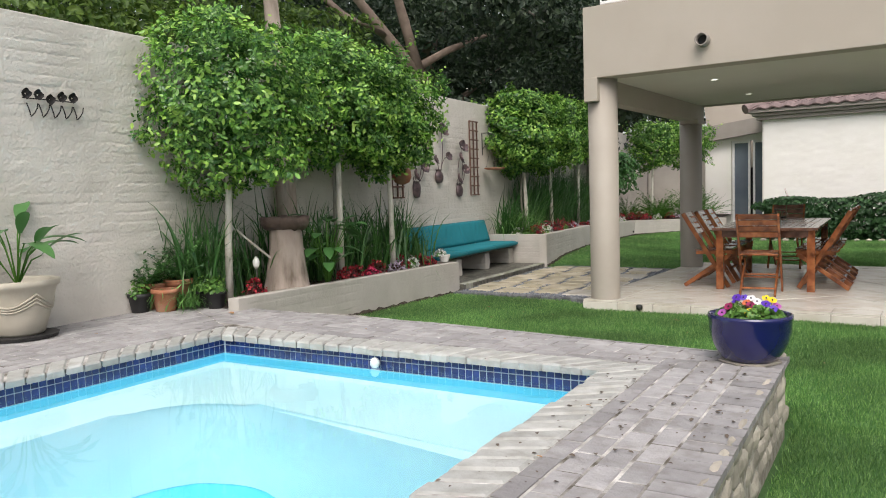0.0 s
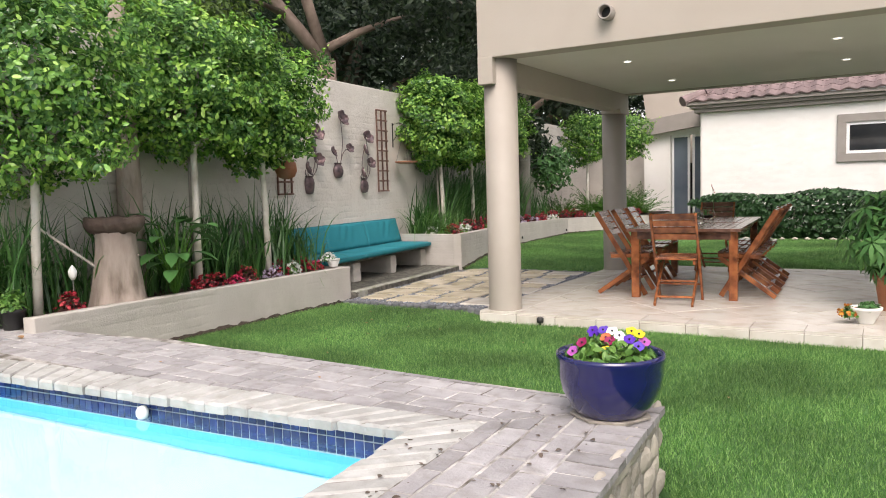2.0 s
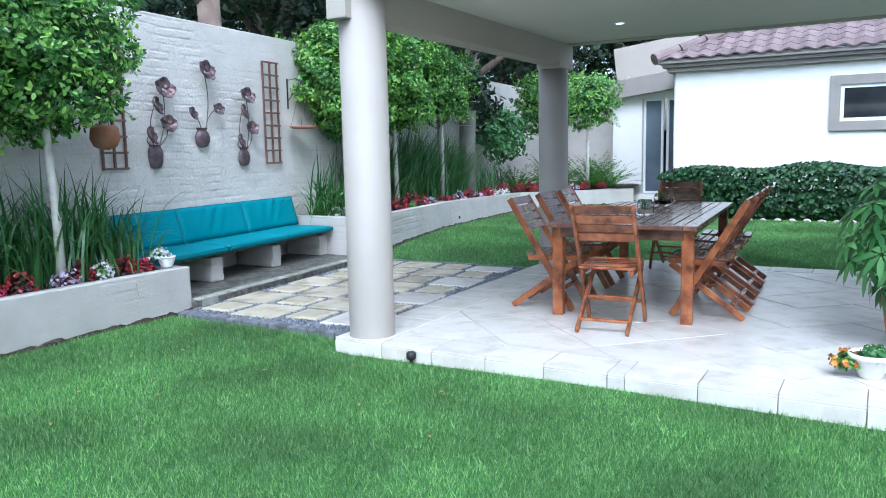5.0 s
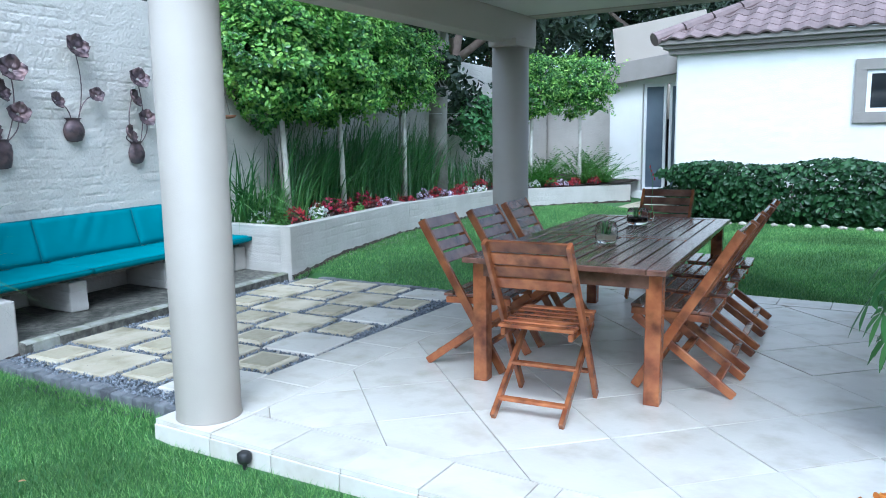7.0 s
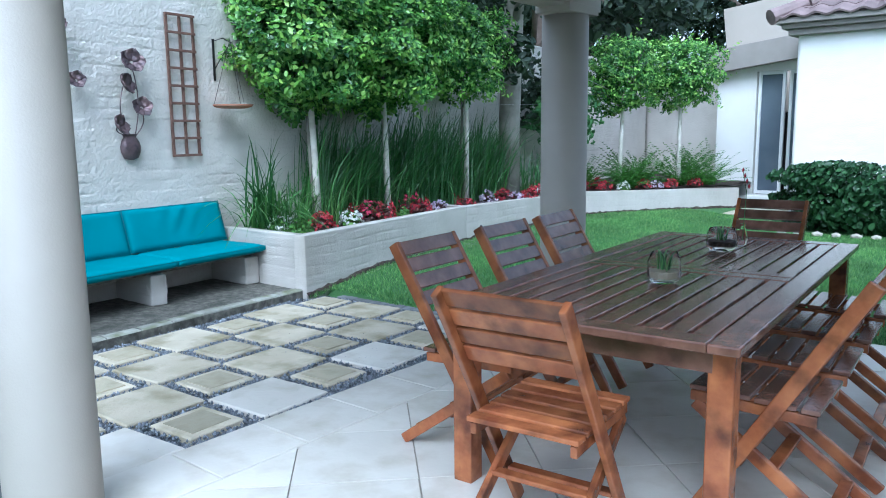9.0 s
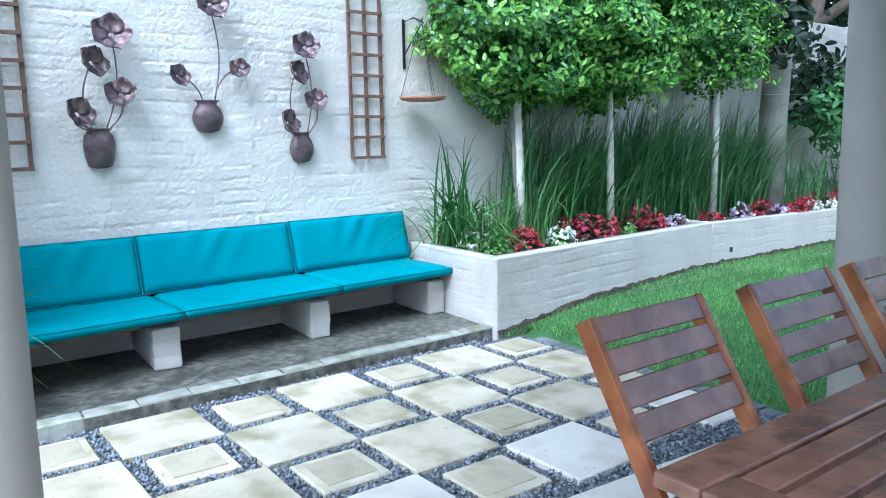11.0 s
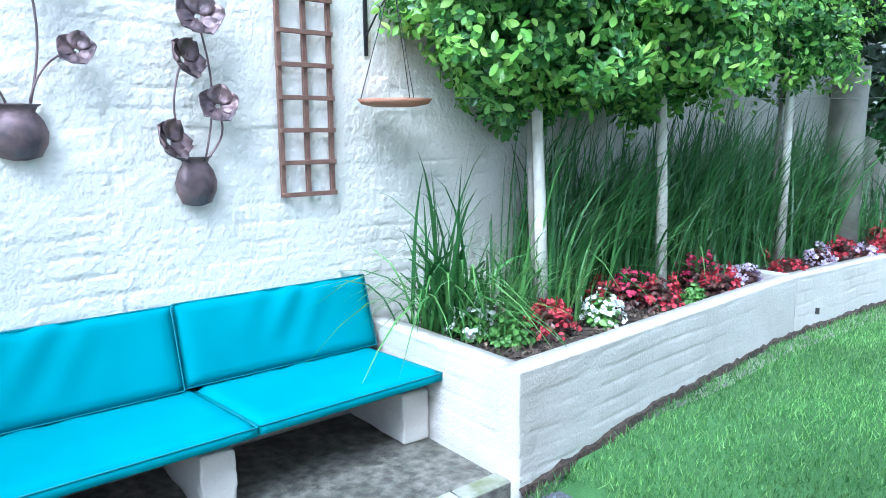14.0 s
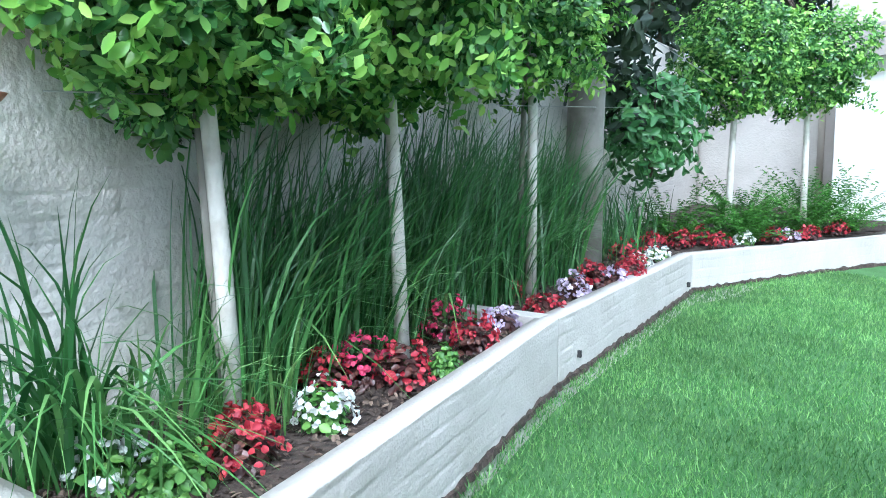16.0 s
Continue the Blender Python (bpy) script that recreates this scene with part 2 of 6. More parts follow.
M_RED = leaf_mat("red_petal", (0.30, 0.012, 0.03), (0.62, 0.075, 0.09), 0.5, 0.25)
M_PINK = leaf_mat("pink_petal", (0.50, 0.02, 0.10), (0.75, 0.10, 0.20), 0.5, 0.25)
M_WPETAL = leaf_mat("white_petal", (0.70, 0.72, 0.68), (0.85, 0.85, 0.82), 0.5, 0.25)
M_LILAC = leaf_mat("lilac_petal", (0.45, 0.35, 0.50), (0.75, 0.68, 0.78), 0.5, 0.25)
M_BRONZE = leaf_mat("bronze_leaf", (0.05, 0.02, 0.02), (0.14, 0.06, 0.045), 0.4, 0.15)
M_BEGLEAF = leaf_mat("bedding_leaf", (0.06, 0.17, 0.03), (0.20, 0.38, 0.08), 0.45, 0.25)
M_BLUEPOT = mat("cobalt_glaze", (0.006, 0.007, 0.075), (0.008, 0.01, 0.10), 3, 0.12, spec=0.6, coat=0.6)
M_TERRA = mat("terracotta", (0.34, 0.13, 0.065), (0.42, 0.18, 0.10), 7, 0.85, bump=0.2, c3=(0.5, 0.38, 0.30), scale3=5, amt3=0.4)
M_BLACKPOT = mat("black_plastic", (0.015, 0.015, 0.016), (0.025, 0.025, 0.025), 8, 0.55)
M_CREAMPOT = mat("cream_pot", (0.46, 0.42, 0.34), (0.54, 0.50, 0.42), 5, 0.7, bump=0.15)
M_WHITEPOT = mat("white_ceramic", (0.78, 0.78, 0.75), (0.72, 0.72, 0.69), 6, 0.35)
M_CHROME = mat("brushed_steel", (0.55, 0.54, 0.52), (0.45, 0.44, 0.42), 30, 0.35, 0.9)
M_LAMP = bpy.data.materials.new("downlight_glow")
M_LAMP.use_nodes = True
M_LAMP.node_tree.nodes["Principled BSDF"].inputs["Emission Color"].default_value = (1, 0.95, 0.85, 1)
M_LAMP.node_tree.nodes["Principled BSDF"].inputs["Emission Strength"].default_value = 1.2
M_GLASS = glass_mat("clear_glass")
M_GLASS.node_tree.nodes["Principled BSDF"].inputs["IOR"].default_value = 1.06
M_PANE = mat("window_pane", (0.015, 0.017, 0.02), (0.03, 0.032, 0.035), 2, 0.05, spec=0.6)
# Blue-grey base stands in for sky mirrored in the door panes.
M_DOORGLASS = mat("sky_tinted_door_glass", (0.10, 0.125, 0.16), (0.16, 0.19, 0.23), 1.2, 0.08, spec=0.7)

# ---- mesh helpers ----
def link(name, data, material=None, parent=None, label=""):
    ob = new(name, data)
    if material:
        data.materials.clear()
        data.materials.append(material)
    if parent:
        ob.parent = parent
    if label:
        ob["label"] = label
    return ob

def part(name, bm, material, parent=None, label="", smooth=False):
    me = bpy.data.meshes.new(name)
    bm.to_mesh(me)
    bm.free()
    if smooth:
        me.polygons.foreach_set("use_smooth", [True] * len(me.polygons))
    return link(name, me, material, parent, label)

def thing(name, label, category, m=None, group="", kind=""):
    ob = new(name)
    ob.empty_display_size = 0.1
    if m:
        ob.matrix_world = m
    return tagged(ob, label, category, group, kind)

def mesh_np(name, verts, faces, smooth=False):
    """A mesh from arrays: verts (n, 3) and faces (m, 3 or 4)."""
    me = bpy.data.meshes.new(name)
    verts, faces = np.asarray(verts, np.float32), np.asarray(faces, np.int32)
    k = faces.shape[1]
    me.vertices.add(len(verts))
    me.vertices.foreach_set("co", verts.ravel())
    me.loops.add(faces.size)
    me.loops.foreach_set("vertex_index", faces.ravel())
    me.polygons.add(len(faces))
    me.polygons.foreach_set("loop_start", np.arange(0, faces.size, k, dtype=np.int32))
    if smooth:
        me.polygons.foreach_set("use_smooth", np.ones(len(faces), bool))
    me.update(calc_edges=True)
    return me

def box(x0, y0, z0, x1, y1, z1, bevel=0.0, bm=None, m=None):
    bm = bm or bmesh.new()
    mm = Matrix.Translation(((x0 + x1) / 2, (y0 + y1) / 2, (z0 + z1) / 2)) @ Matrix.Diagonal((x1 - x0, y1 - y0, z1 - z0, 1))
    r = bmesh.ops.create_cube(bm, size=1, matrix=(m @ mm) if m else mm)
    if bevel:
        es = list({e for v in r["verts"] for e in v.link_edges})
        bmesh.ops.bevel(bm, geom=es, offset=bevel, segments=2, profile=0.5, affect="EDGES")
    return bm

def beam(a, b, w, h, bevel=0.003, bm=None, up=(0, 0, 1)):
    """A bar of section w x h from a to b."""
    a, b = Vector(a), Vector(b)
    d = b - a
    zax = d.normalized()
    xax = zax.cross(Vector(up))
    xax = xax.normalized() if xax.length > 1e-4 else Vector((1, 0, 0))
    yax = zax.cross(xax)
    m = Matrix((xax, yax, zax)).transposed().to_4x4()
    m.translation = (a + b) / 2
    return box(-w / 2, -h / 2, -d.length / 2, w / 2, h / 2, d.length / 2, bevel, bm, m)

def prism(poly, z0, z1, bm=None, bevel=0.0):
    """An upright prism on a flat outline, counted anticlockwise."""
    bm = bm or bmesh.new()
    lo = [bm.verts.new((x, y, z0)) for x, y in poly]
    hi = [bm.verts.new((x, y, z1)) for x, y in poly]
    n = len(poly)
    bm.faces.new(lo[::-1])
    top = bm.faces.new(hi)
    for i in range(n):
        bm.faces.new((lo[i], lo[(i + 1) % n], hi[(i + 1) % n], hi[i]))
    if bevel:
        bmesh.ops.bevel(bm, geom=list(top.edges), offset=bevel, segments=1, affect="EDGES")
    return bm

def lathe(profile, n=32, bm=None, m=None):
    """A turned shape round z from (radius, height) pairs."""
    bm = bm or bmesh.new()
    rings = []
    for r, z in profile:
        ring = [bm.verts.new((m or Matrix()) @ Vector((r * math.cos(2 * math.pi * i / n), r * math.sin(2 * math.pi * i / n), z))) for i in range(n)]
        rings.append(ring)
    for a, b in zip(rings, rings[1:]):
        for i in range(n):
            bm.faces.new((a[i], a[(i + 1) % n], b[(i + 1) % n], b[i]))
    bm.faces.new(rings[0][::-1])
    bm.faces.new(rings[-1])
    return bm

def tube(points, radii, n=10, bm=None):
    """A round limb through points with a radius at each."""
    bm = bm or bmesh.new()
    pts = [Vector(p) for p in points]
    rings = []
    for i, p in enumerate(pts):
        d = (pts[min(i + 1, len(pts) - 1)] - pts[max(i - 1, 0)]).normalized()
        x = d.orthogonal().normalized() if abs(d.z) < 0.95 else Vector((1, 0, 0)).cross(d).normalized()
        y = d.cross(x)
        rings.append([bm.verts.new(p + radii[i] * (math.cos(2 * math.pi * k / n) * x + math.sin(2 * math.pi * k / n) * y)) for k in range(n)])
    for a, b in zip(rings, rings[1:]):
        best = min(range(n), key=lambda s: (a[0].co - b[s].co).length)
        for i in range(n):
            bm.faces.new((a[i], a[(i + 1) % n], b[(i + 1 + best) % n], b[(i + best) % n]))
    bm.faces.new(rings[0][::-1])
    bm.faces.new(rings[-1])
    return bm

def clip_poly(poly, a, b):
    """The part of a flat outline on the left of the line from a to b."""
    out = []
    side = lambda p: (b[0] - a[0]) * (p[1] - a[1]) - (b[1] - a[1]) * (p[0] - a[0])
    for i, p in enumerate(poly):
        q = poly[(i + 1) % len(poly)]
        sp, sq = side(p), side(q)
        if sp >= 0:
            out.append(p)
        if sp * sq < 0:
            k = sp / (sp - sq)
            out.append((p[0] + k * (q[0] - p[0]), p[1] + k * (q[1] - p[1])))
    return out

def clip_to(poly, region):
    for i, a in enumerate(region):
        if len(poly) < 3:
            return []
        poly = clip_poly(poly, a, region[(i + 1) % len(region)])
    return poly if len(poly) > 2 else []

def area2(poly):
    return abs(sum(p[0] * q[1] - q[0] * p[1] for p, q in zip(poly, poly[1:] + poly[:1]))) / 2

def inset(poly, d):
    """A convex outline drawn in by d on every side."""
    out = poly
    for i, a in enumerate(poly):
        b = poly[(i + 1) % len(poly)]
        l = math.hypot(b[0] - a[0], b[1] - a[1])
        if l < 1e-6:
            continue
        nx, ny = -(b[1] - a[1]) / l * d, (b[0] - a[0]) / l * d
        out = clip_poly(out, (a[0] + nx, a[1] + ny), (b[0] + nx, b[1] + ny))
        if len(out) < 3:
            return []
    return out

def leaf_cloud(name, pos, nrm, size, rng, material, parent=None, label="", aspect=0.5, fold=0.25, droop=0.0, axis=None):
    """Many small pointed leaves: pos and nrm (n, 3), size (n,)."""
    n = len(pos)
    nrm = nrm / np.maximum(np.linalg.norm(nrm, axis=1, keepdims=True), 1e-6)
    r = rng.normal(size=(n, 3)) if axis is None else axis
    r[:, 2] -= droop
    u = r - (r * nrm).sum(1, keepdims=True) * nrm
    u /= np.maximum(np.linalg.norm(u, axis=1, keepdims=True), 1e-6)
    w = np.cross(nrm, u)
    s = size[:, None]
    base, tip = pos - u * s * 0.5, pos + u * s * 0.5
    up = nrm * s * fold * aspect
    rim = [(a, b) for a, b in ((-0.30, 0.33), (0.02, 0.5), (0.30, 0.36))]
    right = [pos + u * s * a - w * s * aspect * b + up * b * 2 for a, b in rim]
    left = [pos + u * s * a + w * s * aspect * b + up * b * 2 for a, b in rim]
    v = np.stack([base, *right, tip, *left[::-1]], 1).reshape(-1, 3)
    k = np.arange(n)[:, None] * 8
    f = np.concatenate([k + np.array([[0, 1, 2, 3, 4]]), k + np.array([[0, 4, 5, 6, 7]])], 0)
    return link(name, mesh_np(name, v, f), material, parent, label)

def strap_blades(name, base, height, lean, width, rng, material, parent=None, label="", curl=0.6, seg=6, toward=None):
    """Arching strap leaves from base points (n, 3); height and lean per leaf."""
    n = len(base)
    ang = rng.uniform(0, 2 * np.pi, n) if toward is None else toward
    d = np.stack([np.cos(ang), np.sin(ang), np.zeros(n)], 1)
    sidev = np.stack([-np.sin(ang + rng.normal(0, .7, n)), np.cos(ang + rng.normal(0, .7, n)), np.zeros(n)], 1)
    rows = []
    for i in range(seg + 1):
        t = i / seg
        p = base + d * (lean * (0.35 * t + 0.65 * t * t * t))[:, None]
        p = p + np.array([0, 0, 1.0]) * (height * (t - curl * lean / np.maximum(height, .01) * t ** 3 * .8))[:, None]
        wdt = width * (1 - t ** 2.2) * (0.7 + 0.6 * t * (1 - t) * 2)
        rows += [p - sidev * wdt[:, None] / 2, p + sidev * wdt[:, None] / 2]
    v = np.stack(rows, 1).reshape(-1, 3)
    st = 2 * (seg + 1)
    k = np.arange(n)[:, None] * st
    f = np.concatenate([k + np.array([[2 * i, 2 * i + 1, 2 * i + 3, 2 * i + 2]]) for i in range(seg)], 0)
    return link(name, mesh_np(name, v, f), material, parent, label)

RNG = np.random.default_rng(7)

# ---- the plan ----
PATIO_Z, COURT_Z, BENCH_Z, DECK_Z, WATER_Z, WALL_TOP = 0.106, 0.095, 0.15, 0.39, 0.268, 2.87
def wall_x(y):
    return -6.36 - 0.09 * (y - 11.9)
P1A, P1B = (-4.85, 5.45), (-5.07, 9.42)                       # front of the first planter
P2 = [(-5.20, 12.34), (-5.63, 15.2), (-5.78, 18.25), (-4.40, 21.2)]  # front of the second planter
POOL = [(-1.205, 4.81), (-4.10, 4.63), (-4.02, -1.6), (-0.88, -1.6)]

def lawn_z(x, y):
    s = np.clip((-3.2 - x) / 1.9, 0, 1)
    s = s * s * (3 - 2 * s)
    far = np.clip((y - 12.2) / 2.5, 0, 1)
    mid = np.clip((y - 8.0) / 4.0, 0, 1)
    back = np.clip((y - 12.0) / 1.5, 0, 1)
    near = np.clip((9.9 - y) / 3.0, 0, 1) * np.clip((y - 5.0) / 1.0, 0, 1)
    verge = 0.05 * np.clip((y - 8.4) / 0.7, 0, 1) * np.clip((-3.05 - x) / 0.35, 0, 1) * np.clip((10.0 - y) / 0.5, 0, 1) * (1 - s)
    return verge + 0.055 * s * mid + 0.085 * s * near + back * (0.075 + 0.10 * s * np.maximum(far, .6)) + 0.012 * np.sin(1.7 * x + 0.6) * np.sin(1.3 * y)

def relief_wall(name, a, b, z0, z1, thick, material, step=0.03, depth=0.006, seed=1, top_b=None, parent=None, crack=None, rise=None, dense=None):
    """A painted brick wall from a to b: its face, on the right of a to b, carries the worn courses."""
    ax, ay = a
    L = math.hypot(b[0] - ax, b[1] - ay)
    dx, dy = (b[0] - ax) / L, (b[1] - ay) / L
    nx, ny = dy, -dx
    nu, nv = max(2, int(L / step) + 1), max(2, int((z1 - z0) / (rise or step)) + 1)
    us = np.linspace(0, L, nu)
    if dense:  # finer where one stands close
        us = np.concatenate([np.linspace(0, dense[0], int(dense[0] / .04)), np.linspace(dense[0], dense[1], int((dense[1] - dense[0]) / .0165))[1:], np.linspace(dense[1], L, int((L - dense[1]) / .05))[1:]])
        nu = len(us)
    u, vv = np.meshgrid(us, np.linspace(0, 1, nv))
    topz = z1 + ((top_b if top_b is not None else z1) - z1) * u / L
    z = z0 + (topz - z0) * vv
    r = np.random.default_rng(seed)
    def smooth_noise(cell):
        gu, gv = int(L / cell) + 3, int((z1 - z0) / cell) + 3
        g = r.random((gv, gu))
        fu, fv = u / cell, (z - z0) / cell
        i, j = np.clip(fu.astype(int), 0, gu - 2), np.clip(fv.astype(int), 0, gv - 2)
        p, q = fu - i, fv - j
        p, q = p * p * (3 - 2 * p), q * q * (3 - 2 * q)
        return (g[j, i] * (1 - p) * (1 - q) + g[j, i + 1] * p * (1 - q) + g[j + 1, i] * (1 - p) * q + g[j + 1, i + 1] * p * q)
    zz = z + 0.012 * (smooth_noise(0.35) - 0.5) * 2
    course = np.floor(zz / 0.086)
    fz = zz / 0.086 - course
    uu = u + 0.115 * (course % 2) + 0.02 * (smooth_noise(0.25) - 0.5)
    fu = (uu / 0.232) - np.floor(uu / 0.232)
    joint = np.maximum(np.exp(-((np.minimum(fz, 1 - fz)) / 0.085) ** 2), 0.95 * np.exp(-((np.minimum(fu, 1 - fu)) / 0.055) ** 2))
    worn = np.clip(smooth_noise(0.17) * 1.5 + smooth_noise(0.5) * 1.2 - 0.95, 0, 1)
    brickid = np.floor(uu / 0.232) * 7.13 + course * 3.77
    proud = (np.sin(brickid * 12.9898) * 43758.5453) % 1.0
    h = depth * (-joint * worn * 1.25 + 0.7 * (proud - 0.5) + 0.6 * (smooth_noise(0.05) - 0.5) + 0.6 * (smooth_noise(0.6) - 0.5))
    if crack is not None:  # a jagged vertical crack
        jag = crack + 0.018 * np.sin(z * 9) + 0.012 * np.sign(np.sin(z * 36.5))
        h = h - 0.012 * np.exp(-((u - jag) / 0.006) ** 2) * (z < 2.35) * (z > 0.8) * (smooth_noise(0.12) > 0.42)
    X, Y = ax + dx * u + nx * h, ay + dy * u + ny * h
    front = np.stack([X, Y, z], -1).reshape(-1, 3)
    idx = np.arange(nu * nv).reshape(nv, nu)
    f = np.stack([idx[:-1, :-1], idx[:-1, 1:], idx[1:, 1:], idx[1:, :-1]], -1).reshape(-1, 4)
    # back corners, closed with top, ends and back
    e = len(front)
    back = front.reshape(nv, nu, 3)[[0, -1]].reshape(-1, 3).copy()
    back[:, 0] = np.tile(ax + dx * u[0] - nx * thick, 2)
    back[:, 1] = np.tile(ay + dy * u[0] - ny * thick, 2)
    bl, bt = e + np.arange(nu), e + nu + np.arange(nu)
    ft = idx[-1]
    f2 = np.concatenate([np.stack([ft[:-1], ft[1:], bt[1:], bt[:-1]], -1), np.stack([bl[1:], bl[:-1], bt[:-1], bt[1:]], -1)])
    cols = []
    for c, flip in ((0, 0), (nu - 1, 1)):
        col = idx[:, c]
        m = e + 2 * nu + len(cols) * nv
        ring = front[col].copy()
        ring[:, 0] -= nx * thick
        ring[:, 1] -= ny * thick
        q = np.stack([col[:-1], col[1:], m + np.arange(1, nv), m + np.arange(nv - 1)], -1)
        cols.append((ring, q if not flip else q[:, ::-1]))
    v = np.concatenate([front, back] + [c[0] for c in cols])
    ff = np.concatenate([f, f2] + [c[1] for c in cols])
    ob = link(name, mesh_np(name, v, ff), material, parent)
    return ob

# ---- setting: ground, boundary wall, planters ----
def build_ground():
    xs = np.concatenate([[-400, -60, -20], np.linspace(-9, 6, 61), [20, 60, 400]])
    ys = np.concatenate([[-400, -60, -12], np.linspace(-3, 25, 113), [40, 80, 400]])
    X, Y = np.meshgrid(xs, ys)
    Z = lawn_z(X, Y)
    inside = ((X < -0.3) & (Y < 5.6) & (X > -7)) | ((X < -3.3) & (Y > 9.2) & (Y < 12.62)) | ((X < -5.3) & (X > -8) & (Y > 5.4))
    Z = np.where(inside, np.where((X < -0.6) & (Y < 5.2), -2.5, Z - 0.12), Z)
    Z = np.where((X > -3) & (Y > 9.1) & (Y < 13.45) & (X < 4), 0.0, Z)
    idx = np.arange(X.size).reshape(X.shape)
    f = np.stack([idx[:-1, :-1], idx[:-1, 1:], idx[1:, 1:], idx[1:, :-1]], -1).reshape(-1, 4)
    ob = link("ground", mesh_np("ground", np.stack([X, Y, Z], -1).reshape(-1, 3), f, True), M_LAWN)
    tagged(ob, "green lawn ground beneath the mown grass", "ground", kind="structure")
build_ground()

def build_walls():
    w = relief_wall("wall_west", (wall_x(-2.6), -2.6), (wall_x(24.2), 24.2), -0.1, WALL_TOP, 0.22, M_WALL, 0.03, 0.0058, 3, crack=13.72, rise=0.0098, dense=(10.9, 17.0))
    tagged(w, "painted brick boundary wall with worn courses", "wall", kind="structure")
    w = relief_wall("wall_back", (wall_x(24.2), 24.2), (-5.0, 24.2), -0.1, WALL_TOP, 0.22, M_WALL, 0.08, 0.006, 4)
    tagged(w, "painted brick wall closing the garden behind the planter", "wall", kind="structure")
    w = part("wall_south", box(-5.4, -2.9, -0.1, 5.2, -2.65, 2.8), M_WALL)
    tagged(w, "plain painted wall closing the garden", "wall", kind="structure")
    w = part("wall_east", box(4.9, -2.65, -0.1, 5.15, 24, 2.9), M_WHITE)
    tagged(w, "plain white painted wall of the main house", "wall", kind="structure")
build_walls()

def relief_face(parent, a, b, z0, za, zb, thick, seed):
    return relief_wall("planter_wall", a, b, z0, za, thick, M_PLANTER, 0.015, 0.0036, seed, zb, parent, rise=0.0095)

def build_planters():
    p = thing("planter", "low painted brick planter bed beside the lawn", "planter", kind="structure")
    relief_face(p, P1A, P1B, -0.1, 0.5, 0.45, 0.12, 11)
    relief_face(p, (P1B[0] - .118, P1B[1] + .002), (-5.62, 9.44), -0.1, 0.45, 0.45, 0.12, 12)
    soil = [(-4.93, 5.5), (-5.14, 9.36), (-5.62, 9.36), (wall_x(9.2) + 0.01, 9.2), (wall_x(5.5) + 0.01, 5.5)]
    part("soil", soil_sheet(soil, 0.41, 21), M_SOIL, p)
    q = thing("planter", "long painted brick planter bed bending along the far lawn", "planter", kind="structure")
    relief_face(q, (wall_x(12.33), 12.33), (P2[0][0] - .116, 12.33), -0.05, 0.628, 0.628, 0.12, 13)
    for i, (a, b, za, zb) in enumerate(((P2[0], P2[1], .631, .631), (P2[1], P2[2], .628, .588), (P2[2], P2[3], .585, .517))):
        relief_face(q, a, b, -0.05, za, zb, 0.12, 14 + i)
    inner = [(P2[0][0] - .06, 12.4), (P2[1][0] - .06, P2[1][1]), (P2[2][0] - .05, P2[2][1] + .05), (P2[3][0] - .05, P2[3][1] + 0.05), (-4.6, 23.9), (wall_x(23.9) + .01, 23.9), (wall_x(12.4) + .01, 12.4)]
    part("soil", soil_sheet(inner, 0.56, 22), M_SOIL, q)
    part("divider", box(wall_x(15.2), 15.14, 0.4, -5.72, 15.26, 0.632, 0.006), M_PLANTER, q)

def soil_sheet(poly, z, seed):
    r = random.Random(seed)
    bm = bmesh.new()
    lo = [min(p[k] for p in poly) for k in (0, 1)]
    hi = [max(p[k] for p in poly) for k in (0, 1)]
    bm.faces.new([bm.verts.new((x, y, z - 0.012)) for x, y in poly])
    step = 0.12
    x = lo[0]
    def inside(px, py):
        c = False
        for (ax, ay), (bx, by) in zip(poly, poly[1:] + poly[:1]):
            if (ay > py) != (by > py) and px < (bx - ax) * (py - ay) / (by - ay) + ax:
                c = not c
        return c
    grid = {}
    nx, ny = int((hi[0] - lo[0]) / step) + 1, int((hi[1] - lo[1]) / step) + 1
    for i in range(nx + 1):
        for j in range(ny + 1):
            px, py = lo[0] + i * step, lo[1] + j * step
            if inside(px, py):
                grid[i, j] = bm.verts.new((px, py, z + 0.035 * noise.noise((px * 3, py * 3, seed)) + r.uniform(-.008, .008)))
    for (i, j) in list(grid):
        if all(k in grid for k in ((i + 1, j), (i, j + 1), (i + 1, j + 1))):
            bm.faces.new((grid[i, j], grid[i + 1, j], grid[i + 1, j + 1], grid[i, j + 1]))
    return bm
build_planters()

